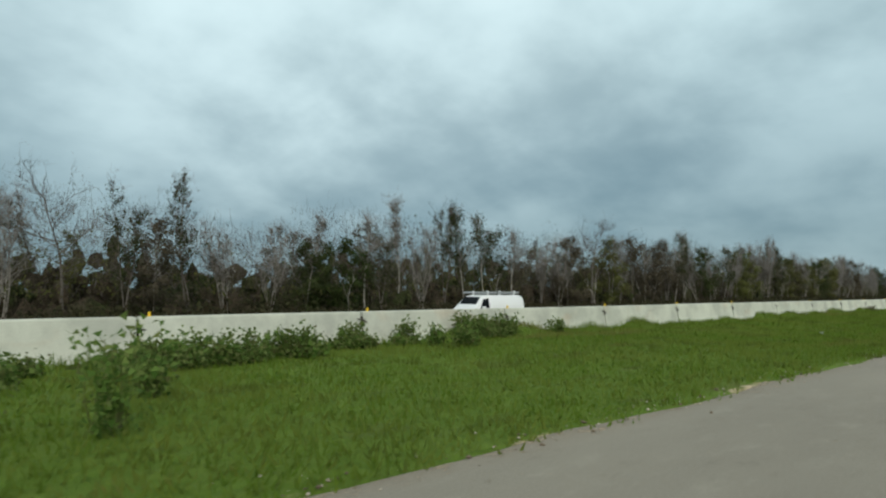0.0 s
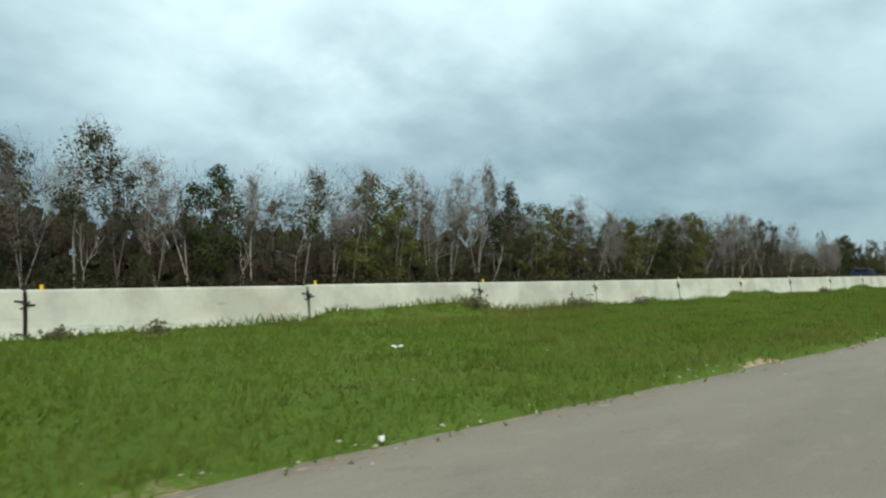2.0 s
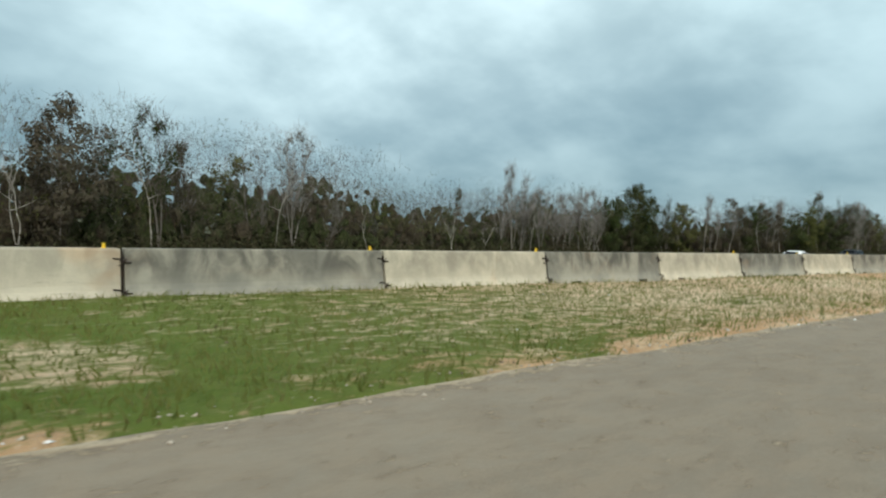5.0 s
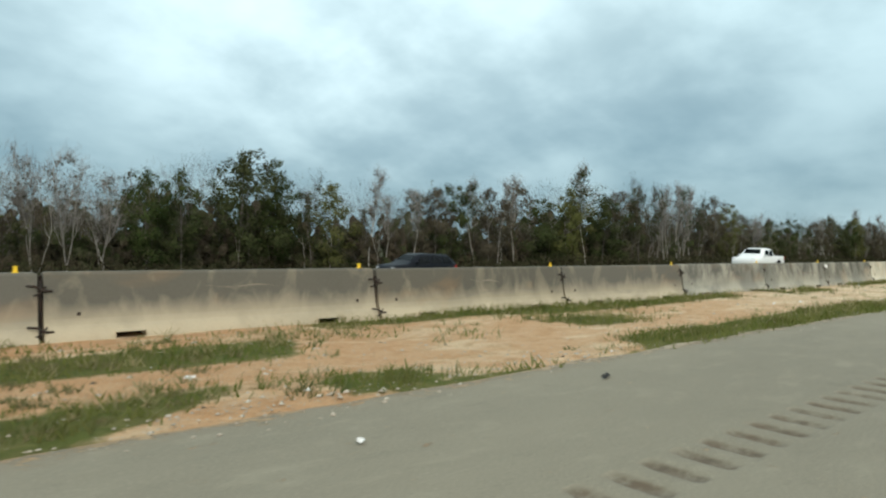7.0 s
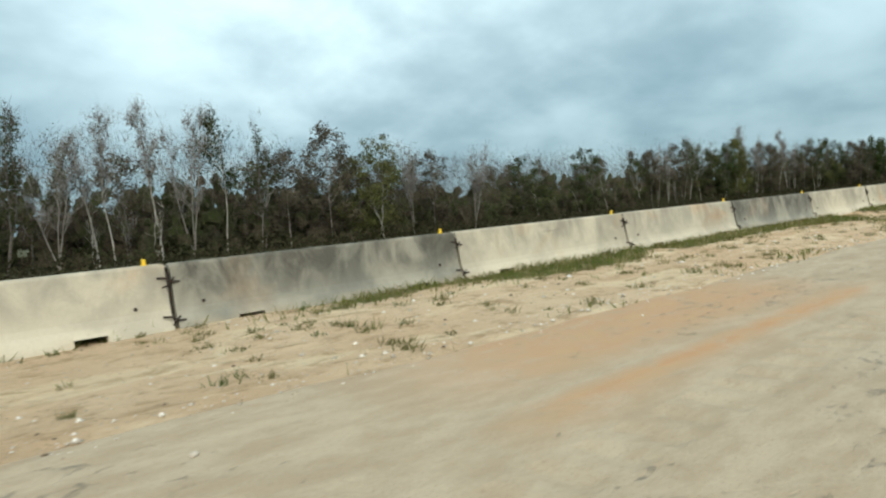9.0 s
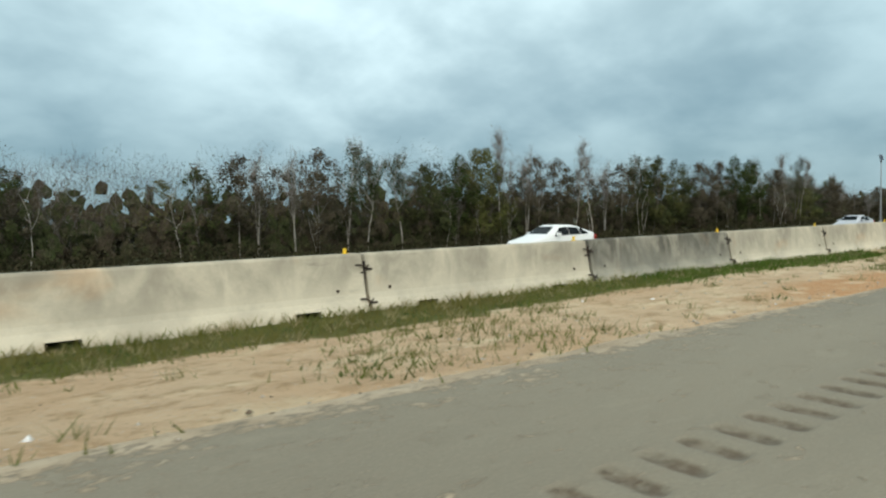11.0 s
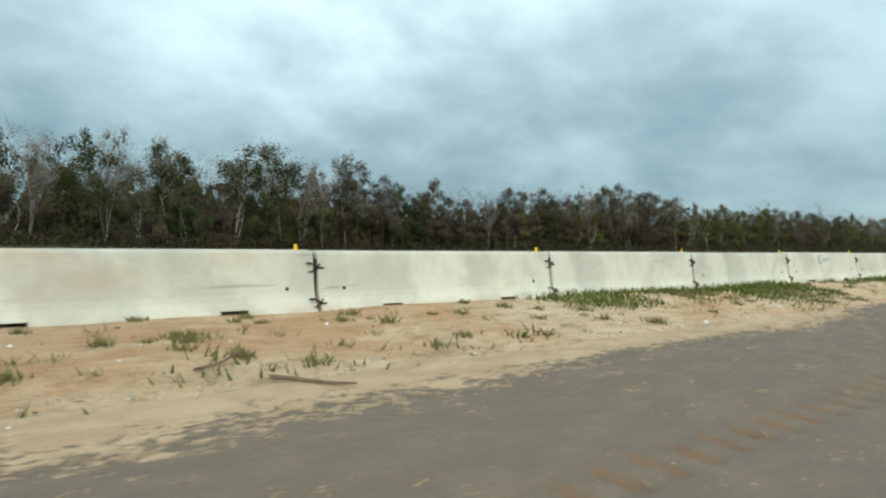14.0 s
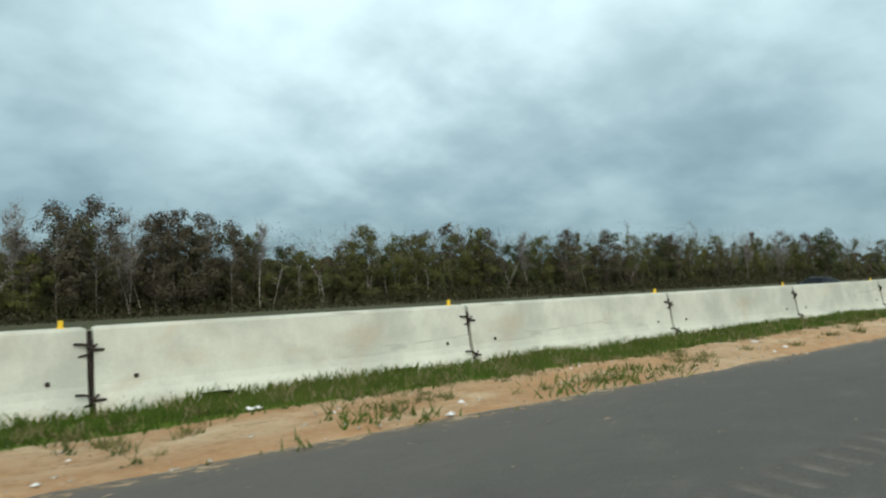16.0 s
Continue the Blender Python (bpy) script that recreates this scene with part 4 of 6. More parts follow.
STAND_G = [(448.0, 60.2, 11.1, 1), (450.1, 60.0, 9.9, 5), (453.4, 59.7, 9.7, 5), (456.4, 59.4, 9.3, 0), (459.3, 59.1, 11.7, 0), (461.1, 58.5, 9.5, 1), (463.4, 57.4, 9.1, 5), (465.8, 56.3, 9.1, 8), (467.7, 55.4, 10.2, 2), (469.0, 54.8, 7.8, 6), (471.0, 53.9, 9.7, 2), (474.2, 52.4, 9.3, 5), (476.6, 51.3, 9.5, 5), (479.5, 49.9, 10.2, 2), (481.0, 49.2, 9.6, 2), (483.0, 48.3, 8.7, 8), (485.0, 47.4, 8.3, 5), (486.8, 46.6, 9.6, 0), (488.0, 46.0, 9.7, 7), (490.0, 46.0, 8.9, 0), (490.2, 46.0, 5.6, 6), (492.0, 46.0, 5.5, 6), (494.9, 46.0, 4.6, 2), (497.3, 46.0, 5.8, 5)]
STAND_H = [(499.8, 46.0, 6.3, 5), (501.1, 46.0, 7.0, 5), (503.0, 46.0, 6.7, 4), (506.4, 48.9, 7.4, 2), (508.1, 50.2, 7.3, 4), (513.6, 54.8, 7.2, 8), (514.8, 55.8, 6.7, 2), (521.9, 61.8, 7.8, 8), (524.5, 64.1, 7.9, 2), (526.2, 65.5, 8.8, 8), (529.2, 67.2, 8.8, 8), (532.1, 67.6, 7.8, 4), (534.8, 68.0, 7.0, 4), (538.1, 68.4, 9.0, 8), (539.9, 68.7, 9.2, 5), (542.0, 69.0, 5.1, 0), (543.4, 68.2, 7.7, 5), (544.5, 67.5, 4.8, 4), (544.9, 67.3, 6.6, 2), (547.5, 65.7, 4.9, 2), (548.7, 65.0, 7.6, 5), (550.3, 64.0, 5.5, 5), (555.0, 61.2, 4.9, 4), (557.3, 60.0, 7.0, 5)]
STAND_I = [(558.8, 59.8, 4.4, 3), (559.5, 59.7, 6.7, 5), (562.7, 59.4, 7.2, 5), (564.2, 59.2, 5.8, 2), (567.8, 58.8, 6.5, 0), (569.5, 58.7, 4.7, 3), (571.7, 58.4, 8.4, 4), (572.9, 58.3, 4.2, 3), (574.6, 58.1, 8.3, 5), (577.3, 57.8, 8.8, 5), (579.7, 57.6, 7.5, 4), (581.6, 57.4, 7.8, 5), (583.1, 57.2, 8.1, 5), (585.4, 56.9, 7.9, 5), (587.6, 56.4, 7.0, 5), (589.9, 55.8, 6.5, 0), (593.3, 55.1, 4.3, 3), (599.5, 53.6, 6.9, 3), (602.6, 53.5, 5.9, 3), (605.2, 53.5, 6.0, 3), (612.4, 53.4, 7.0, 3), (613.9, 53.4, 6.7, 5), (619.7, 53.3, 6.2, 0), (626.0, 53.3, 7.0, 5)]
STAND_J = [(633.0, 53.2, 6.5, 5), (647.0, 53.1, 6.8, 5), (665.8, 53.0, 7.1, 4), (676.2, 53.0, 7.8, 4), (692.4, 53.0, 8.7, 2)]
STANDS = STAND_A + STAND_B + STAND_C + STAND_D + STAND_E + STAND_F + STAND_G + STAND_H + STAND_I + STAND_J
TREE_GROUND = -0.82
TOPS_X = np.array([t[0] for t in STANDS])
TOPS = np.array([t[2] / t[1] for t in STANDS])


def lift(x):
    """The height of the wood by its distance, smoothed along the road."""
    x = np.atleast_1d(np.asarray(x, dtype=float))
    w = np.exp(-((x[:, None] - TOPS_X[None]) / 5.5) ** 2) + 1e-9
    return np.where((x < -5) | (x > 690), 0.14, (w * TOPS[None]).sum(1) / w.sum(1))


def tube(path, radii, sides, V, F):
    base = len(V)
    n = len(path)
    for i, (p, r) in enumerate(zip(path, radii)):
        d = (path[min(i + 1, n - 1)] - path[max(i - 1, 0)])
        d = d / (np.linalg.norm(d) + 1e-9)
        u = np.cross(d, (0.31, 0.9, 0.2))
        u /= np.linalg.norm(u) + 1e-9
        w = np.cross(d, u)
        for k in range(sides):
            a = 2 * math.pi * k / sides
            V.append(p + r * (math.cos(a) * u + math.sin(a) * w))
    for i in range(n - 1):
        for k in range(sides):
            j = (k + 1) % sides
            F.append((base + i * sides + k, base + i * sides + j, base + (i + 1) * sides + j, base + (i + 1) * sides + k))


def limb(rng, start, direction, length, r0, r1, n, wig, pull=0.06):
    p, d = np.array(start, float), np.array(direction, float)
    d /= np.linalg.norm(d)
    path = [p.copy()]
    for i in range(n):
        d = d + rng.normal(0, wig, 3) + np.array([0, 0, pull])
        d /= np.linalg.norm(d)
        p = p + d * length / n
        path.append(p.copy())
    return path, list(np.linspace(r0, r1, n + 1))


def leaf_quads(rng, centres, spread, size, count):
    c = np.repeat(centres, count, 0) + rng.normal(0, 1, (len(centres) * count, 3)) * spread
    n = len(c)
    a = rng.normal(0, 1, (n, 3))
    a /= np.linalg.norm(a, axis=1)[:, None]
    b = np.cross(a, rng.normal(0, 1, (n, 3)))
    b /= np.linalg.norm(b, axis=1)[:, None] + 1e-9
    s = size * rng.uniform(0.6, 1.4, (n, 1))
    V = np.stack([c - a * s, c + a * s + b * s * 0.5, c + a * s * 0.4 - b * s], 1).reshape(-1, 3)
    return V, np.arange(3 * n).reshape(n, 3)


def slivers(rng, starts, length, width, up):
    """Fine twigs: thin tapering blades from the given points."""
    n = len(starts)
    d = rng.normal(0, 1, (n, 3))
    d[:, 2] = np.abs(d[:, 2]) * up + 0.15
    d /= np.linalg.norm(d, axis=1)[:, None]
    s = np.cross(d, rng.normal(0, 1, (n, 3)))
    s /= np.linalg.norm(s, axis=1)[:, None] + 1e-9
    L = length * rng.uniform(0.45, 1.3, (n, 1))
    w = width * rng.uniform(0.6, 1.3, (n, 1))
    tips = starts + d * L
    V = np.stack([starts - s * w, starts + s * w, tips], 1).reshape(-1, 3)
    return V, np.arange(3 * n).reshape(n, 3), tips


def tree_parts(seed, H, leaves, stems, twigs=900, leaf=0.06, wide=1.0, low=0.36, lean=0.08, limbs=11, rise_up=1.5, crook=0.065, thick=1.0, finer=True):
    """Vertices and faces of stem, twigs and leaves of one tree of height H: upright limbs that carry plumes of fine foliage."""
    rng = np.random.default_rng(seed)
    SV, SF = [], []
    spots, weight = [], []

    def carry(path, share, fat):
        for a, b in zip(path, path[1:]):
            spots.append((a, b, fat))
            weight.append(share * float(np.linalg.norm(b - a)))

    for s in range(stems):
        az = rng.uniform(0, 6.28)
        tilt = (lean if stems == 1 else 0.26) * rng.uniform(0.3, 1.0)
        d = (math.sin(tilt) * math.cos(az), math.sin(tilt) * math.sin(az), math.cos(tilt))
        h = H * rng.uniform(0.86, 0.97) * (1 if s == 0 else rng.uniform(0.75, 1))
        r = 0.0074 * H * thick * rng.uniform(0.8, 1.3) / (1 + 0.2 * (stems - 1))
        path, rad = limb(rng, (0, 0, -0.1), d, h, r, r * 0.14, 10, crook, 0.09)
        tube(path, rad, 6 if finer else 3, SV, SF)
        path = np.array(path)
        carry(path[int(low * 10):], 1.2, 0.8)
        for k in range(limbs):
            u = low + (0.98 - low) * (k + rng.uniform(0, 1)) / limbs
            i = u * (len(path) - 1)
            p = path[int(i)] + (path[min(int(i) + 1, len(path) - 1)] - path[int(i)]) * (i % 1)
            a = rng.uniform(0, 6.28)
            full = 0.42 + 0.62 * math.sin(math.pi * min(1.0, 0.12 + 0.88 * (u - low) / (1 - low))) ** 0.8 if leaves > 2000 else 1.2 - 0.72 * u
            L = H * rng.uniform(0.13, 0.30) * full * wide
            up = rise_up * rng.uniform(0.5, 1.5) * (0.62 if leaves > 2000 else 1.0)
            lp, lr = limb(rng, p, (math.cos(a), math.sin(a), up), L, r * (1.12 - u) * 0.55 + 0.012, 0.008, 5, 0.16, 0.10)
            tube(lp, lr, 3, SV, SF)
            load = math.exp(rng.normal(0, 0.75))
            carry(lp[1:], load, 1.0)
            for q in ((lp[2], lp[3]) if finer else ()):
                a2 = a + rng.uniform(-1.3, 1.3)
                sp, sr = limb(rng, q, (math.cos(a2), math.sin(a2), up * rng.uniform(0.7, 1.6)), L * rng.uniform(0.4, 0.7), 0.014, 0.006, 3, 0.2, 0.12)
                tube(sp, sr, 3, SV, SF)
                carry(sp, load * 1.2, 0.9)
    weight = np.array(weight) / np.sum(weight)
    A, B = np.array([s[0] for s in spots]), np.array([s[1] for s in spots])
    fat = np.array([s[2] for s in spots])

    def along(n, spread):
        k = rng.choice(len(weight), n, p=weight)
        f = rng.uniform(0, 1, (n, 1))
        off = rng.normal(0, 1, (n, 3))
        off *= np.minimum(1.0, 1.7 / (np.linalg.norm(off, axis=1) + 1e-6))[:, None]
        return A[k] + (B[k] - A[k]) * f + off * (1, 1, 1.25) * (spread * fat[k])[:, None]

    half = twigs // 2
    V1, F1, t1 = slivers(rng, along(half, 0.02), 0.085 * H, 0.010, 2.2)
    V2, F2, _ = slivers(rng, t1[rng.integers(len(t1), size=half)] - 0.02 * H * rng.uniform(0, 1, (half, 3)), 0.06 * H, 0.008, 1.8)
    TV, TF = np.vstack([V1, V2]), np.vstack([F1, F2 + len(V1)])
    LV, LF = leaf_quads(rng, along(max(int(leaves * (0.42 if leaves > 2000 else 0.34)), 2), (0.032 if leaves > 2000 else 0.021) * H), 0.055, leaf, 3)
    return (np.array(SV), np.array(SF)), (TV, TF), (LV, LF)


def facing(V, F):
    n = np.cross(V[F[:, 1]] - V[F[:, 0]], V[F[:, 2]] - V[F[:, 0]])
    n /= np.linalg.norm(n, axis=1)[:, None] + 1e-9
    return np.repeat(n, 3, 0)


def dome_parts(seed, H, stems, wide, leaves, low, size, clumps=38):
    """One tree with a full crown: clumps of leaves that face outwards round the limbs."""
    rng = np.random.default_rng(seed)
    wood, twig, _ = tree_parts(seed, H * 0.94, 2, stems, 420, 0.05, wide * 0.8, min(low + 0.12, 0.4), 0.05, 9, 1.6, 0.045, 1.1, False)
    C, R = [], []
    for k in range(clumps):
        u = ((k + rng.uniform(0, 1)) / clumps) ** 0.85
        r = H * rng.uniform(0.05, 0.105) * (1.2 - 0.55 * u)
        a, out = rng.uniform(0, 6.28), wide * 0.235 * H * math.sin(math.pi * (0.17 + 0.78 * u)) ** 0.75 * rng.uniform(0.25, 1.2)
        C.append((math.cos(a) * out, math.sin(a) * out, H * (low + (0.97 - low) * u) - r * 0.8))
        R.append(r)
    C, R = np.array(C), np.array(R)
    k = rng.choice(clumps, leaves, p=R ** 1.7 / (R ** 1.7).sum())
    d = rng.normal(0, 1, (leaves, 3)) + (0, 0, 0.2)
    d /= np.linalg.norm(d, axis=1)[:, None]
    c = C[k] + d * (1.1, 1.1, 0.9) * (R[k] * rng.uniform(0, 1, leaves) ** 0.4 * (1 + 0.5 * np.abs(rng.normal(0, 0.35, leaves))))[:, None]
    mid = (c - (0, 0, H * 0.55)) / (0.25 * H * wide, 0.25 * H * wide, 0.45 * H)
    n = 0.75 * d + 0.55 * mid + (0, 0, 0.3)
    n /= np.linalg.norm(n, axis=1)[:, None]
    t = n + rng.normal(0, 0.4, (leaves, 3))
    t /= np.linalg.norm(t, axis=1)[:, None]
    a = np.cross(t, rng.normal(0, 1, (leaves, 3)))
    a /= np.linalg.norm(a, axis=1)[:, None] + 1e-9
    b = np.cross(t, a)
    s = size * rng.uniform(0.55, 1.4, (leaves, 1))
    V = np.stack([c - a * s, c + a * s - b * s * 0.4, c + a * s * 0.3 + b * s], 1).reshape(-1, 3)
    return wood, twig, (V, np.arange(3 * leaves).reshape(leaves, 3), np.repeat(n, 3, 0))


KINDS = [
    # height, leaves, stems, bark, twig, leaf, words, twigs, width, lowest limb
    (8.5, 450, 1, M_BARK_PALE, M_TWIG_PALE, M_LEAF_BROWN, "slender pale-barked tree, almost bare, at the wood's edge", 1300, 0.75, 0.45),
    (8.0, 700, 2, M_BARK_PALE, M_TWIG_PALE, M_LEAF_BROWN, "forked pale-stemmed tree with a few brown leaves", 1300, 0.8, 0.40),
    (8.5, 4800, 1, M_BARK_GREY, M_TWIG, M_LEAF_DARK, "dark leafy tree with a dense ragged crown", 500, 1.3, 0.16),
    (8.0, 4600, 2, M_BARK_PALE, M_TWIG, M_LEAF_OLIVE, "pale-stemmed tree with thick olive foliage", 500, 1.5, 0.10),
    (7.5, 420, 3, M_BARK_MID, M_TWIG_PALE, M_LEAF_BROWN, "bare many-stemmed grey tree", 1900, 1.1, 0.30),
    (8.5, 4200, 1, M_BARK_MID, M_TWIG_PALE, M_LEAF_BROWN, "grey tree with brown winter foliage", 1000, 1.3, 0.20),
    (9.0, 4600, 2, M_BARK_GREY, M_TWIG, M_LEAF_OLIVE, "forked tree with olive-green foliage", 500, 1.4, 0.14),
    (8.5, 1500, 2, M_BARK_GREY, M_TWIG, M_LEAF_DARK, "half-bare dark forked tree", 1000, 0.85, 0.34),
    (8.0, 2400, 1, M_BARK_PALE, M_TWIG_PALE, M_LEAF_DARK, "pale-trunked tree with sparse dark leaves", 900, 1.1, 0.42),
]
DOMES = (2, 3, 5, 6)


def build_trees():
    protos = []
    for k, (H, leaves, stems, bark, twig, leaf, words, twigs, wide, low) in enumerate(KINDS):
        for v in range(3):
            if k in DOMES:
                protos.append((H, words, (bark, twig, leaf), dome_parts(100 + 13 * k + v, H, stems, (0.95, 1.15, 1.3)[v], leaves, low, 0.098)))
                continue
            protos.append((H, words, (bark, twig, leaf), tree_parts(100 + 13 * k + v, H, leaves, stems, twigs, 0.056, wide, low, limbs=12 if stems == 1 else 8)))
    bare = tree_parts(77, 11.0, 30, 1, 900, 0.06, 2.1, 0.5, 0.05, 12, 0.5, 0.06, 1.3)
    protos.append((11.0, "tall bare spreading tree above the wood", (M_BARK_GREY, M_TWIG, M_LEAF_BROWN), bare))
    for v in range(5):
        slim = tree_parts(900 + v, 5.5, 6, 1 + v % 2, 70, 0.05, 1.1, 0.45, 0.3, 5, 0.9, 0.14, 1.15, False)
        protos.append((5.5, "thin crooked pale stem standing before dark undergrowth", (M_BARK_PALE, M_TWIG_PALE, M_LEAF_BROWN), slim))
    ready = []
    for H, words, mats, trio in protos:
        meshes = []
        for nm, piece, m in zip(("trunk", "twig_spray", "crown"), trio, mats):
            ob = raw(nm, piece[0], piece[1], m)
            if len(piece) > 2:
                up_normals(ob, piece[2])
            meshes.append((nm, ob.data))
            bpy.data.objects.remove(ob)
        ready.append((H, words, meshes))
    rng = random.Random(11)

    def plant(k, x, y, want):
        H, words, meshes = ready[k]
        base = float(wood_floor(x))
        s = (want + TREE_GROUND - base) / H
        e = new("tree", None)
        full = k // 3 in DOMES and k < 27
        e.matrix_basis = pose(x, y, base, 0, 0, rng.uniform(0, 360)) @ Matrix.Diagonal((s ** 0.6 * rng.uniform(1.0, 1.25) * (0.9 if full else 1.0), s ** 0.6 * (0.95 if full else 1.1), s, 1))
        tagged(e, words, "tree", "trees of the roadside wood")
        for nm, me in meshes:
            c = new(nm, me)
            c.parent = e
            if nm != "trunk":
                tagged(c, kind="stuff")

    for x, y, h, k in STANDS:
        plant(27 if k == 9 else 3 * k + rng.randrange(3), x, y, h * (1.0 if k in DOMES else 1.03))
    x = -4.0
    while x < 640:
        plant(28 + rng.randrange(5), x, float(front(x)) + rng.uniform(-0.9, 1.2), float(lift(x)[0]) * float(front(x)) * rng.uniform(0.4, 0.75))
        x += rng.uniform(3.0, 14.0)
    x = 530.0
    while x < 690:
        k = rng.choice((2, 3, 5, 5, 6)) if x < 572 else rng.choice((2, 3, 3, 5, 6))
        y = float(front(x)) + rng.uniform(1.5, 5.0)
        plant(3 * k + rng.randrange(3), x, y, float(lift(x)[0]) * y * rng.uniform(0.66, 0.96))
        x += rng.uniform(2.2, 5.5)


def build_back_wood():
    """What closes the wood between and behind the trunks, too many to count."""
    rng = np.random.default_rng(3)
    lows = []
    for k in range(12):
        if k % 2:
            lows.append((8.5, dome_parts(700 + k, 8.5, 1, (1.0, 1.2, 1.4)[k // 2 % 3], 2300, 0.12, 0.112, 28)))
            continue
        lows.append((8.5, tree_parts(700 + k, 8.5, (100, 900, 1700, 2100, 1200, 1900)[k % 6], 1 + (k % 3 == 0), 420, 0.066, 1.1, 0.2, 0.1, 9, 1.6, 0.085, 1.0, False)))
    tones = {"brown": M_LEAF_BROWN, "dark": M_LEAF_DARK, "olive": M_LEAF_OLIVE}
    groups = {"woodland_stems": [], "woodland_twigs": [], "brown": [], "dark": [], "olive": []}
    for i in range(285):
        x = -15 + 775 * (i + rng.uniform(0, 1)) / 285
        y = float(front(x)) + (rng.uniform(1.5, 7.0) if i % 2 else rng.uniform(6.0, 28.0))
        H, trio = lows[rng.integers(12)]
        low = float(wood_floor(x))
        s = (float(lift(x)[0]) * y * (rng.uniform(0.66, 0.98) if x > 500 else rng.uniform(0.48, 0.86)) + TREE_GROUND - low) / H
        a = rng.uniform(0, 6.28)
        R = np.array([[math.cos(a), -math.sin(a), 0], [math.sin(a), math.cos(a), 0], [0, 0, 1]])
        hue = rng.choice(("brown", "dark", "olive"), p=(0.30, 0.22, 0.48) if x > 556 else (0.52, 0.30, 0.18))
        for key, piece in zip(("woodland_stems", "woodland_twigs", hue), trio):
            V, F = piece[:2]
            N = piece[2] if len(piece) > 2 else facing(V, F) if key == hue else V
            groups[key].append((V @ R.T * (1.25 * s, 1.25 * s, s) + (x, y, low), F, N @ R.T))
    looks = (("woodland_stems", "woodland_stems", M_BARK_GREY, "grey stems of the deeper wood"), ("woodland_twigs", "woodland_twigs", M_TWIG_PALE, "bare twigs of the deeper wood"))
    looks += tuple(("woodland_leaves", k, m, k + " leaves of the deeper wood") for k, m in tones.items())
    for name, key, m, words in looks:
        VV, FF, base = [], [], 0
        for V, F, N in groups[key]:
            VV.append(V)
            FF.append(F + base)
            base += len(V)
        ob = tagged(raw(name, np.vstack(VV), np.vstack(FF), m), words, "woodland", kind="stuff")
        if name == "woodland_leaves":
            up_normals(ob, np.vstack([g[2] for g in groups[key]]))
    # dark masses of bush and ivy low behind the first trunks
    ico = bmesh.new()
    bmesh.ops.create_icosphere(ico, subdivisions=1, radius=1)
    BV = np.array([v.co[:] for v in ico.verts])
    BF = np.array([[v.index for v in f.verts] for f in ico.faces])
    ico.free()
    VV, FF, base = [], [], 0
    for back, share, gap in ((2.6, 0.24, 1.6), (6.0, 0.36, 1.7), (11.0, 0.43, 1.9), (18.0, 0.46, 2.3)):
        x = -30.0
        while x < 1000:
            y0 = float(front(x)) + back
            low = float(wood_floor(x))
            top = TREE_GROUND - low + float(lift(x)[0]) * y0 * share * (0.55 + 0.8 * float(vnoise(np.array([x]), np.array([back]), 6.0, 15)[0]))
            z = 0.0
            while z < top:
                r = rng.uniform(0.40, 0.8) * (1 + back / 30.0) * (1.25 - 0.7 * z / top)
                wob = 1 + rng.normal(0, 0.26, (len(BV), 1))
                VV.append(BV * wob * (r, r * 0.7, r * rng.uniform(0.9, 1.6)) + (x + rng.normal(0, 1.0), y0 + rng.normal(0, 0.8 if back < 5 else 2.0), low + z))
                FF.append(BF + base)
                base += len(BV)
                z += r * rng.uniform(0.8, 1.3)
            x += gap * rng.uniform(0.6, 1.4) * (1 if x < 640 else 2.2)
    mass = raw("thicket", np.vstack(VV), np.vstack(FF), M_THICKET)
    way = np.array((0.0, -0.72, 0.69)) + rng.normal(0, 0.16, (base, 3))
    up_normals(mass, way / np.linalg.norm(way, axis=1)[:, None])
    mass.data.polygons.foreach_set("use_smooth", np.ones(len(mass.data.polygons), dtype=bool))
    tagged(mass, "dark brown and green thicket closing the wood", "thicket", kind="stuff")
    # leaves of shrubs, brambles and young trees, thinning out upwards
    n = 240000
    x = rng.uniform(-20, 700, n)
    row = rng.choice(6, n, p=(0.12, 0.22, 0.22, 0.18, 0.14, 0.12))
    back = np.array([-1.2, 0.8, 3.0, 6.5, 12.0, 20.0])[row]
    y = front(x) + back + rng.normal(0, 0.8, n)
    bush = vnoise(x, row * 9.0, 2.6, 5)
    top = lift(x) * y * np.array([0.13, 0.46, 0.72, 0.84, 0.92, 0.92])[row] * (0.40 + 0.85 * bush)
    z = wood_floor(x) - 0.05 + (top + TREE_GROUND - wood_floor(x)) * rng.uniform(0, 1, n) ** np.array([0.8, 0.62, 0.6, 0.6, 0.6, 0.6])[row]
    tone = vnoise(x, y * 0.6, 9.0, 31) + rng.normal(0, 0.09, n)
    green = tone + 0.22 * step(x, 556, 575)
    c = np.stack([x, y, z], 1)
    # the lowest leaves take the colours with shade painted in
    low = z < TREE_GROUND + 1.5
    sets = (("undergrowth", low, M_UNDER_SHADED, "dense green-brown shrubs at the foot of the wood, shade put into their dark colour"), ("bramble_leaves", ~low & (green < 0.52), M_LEAF_BROWN, "brown leaves of young trees in the wood"), ("shrub_leaves", ~low & (green >= 0.52), M_LEAF_OLIVE, "olive leaves of shrubs and creepers in the wood"))
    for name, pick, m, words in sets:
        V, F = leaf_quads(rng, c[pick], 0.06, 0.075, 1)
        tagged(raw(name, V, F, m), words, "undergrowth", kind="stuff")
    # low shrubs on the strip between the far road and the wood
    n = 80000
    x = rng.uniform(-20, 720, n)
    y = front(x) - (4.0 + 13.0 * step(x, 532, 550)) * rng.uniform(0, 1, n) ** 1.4
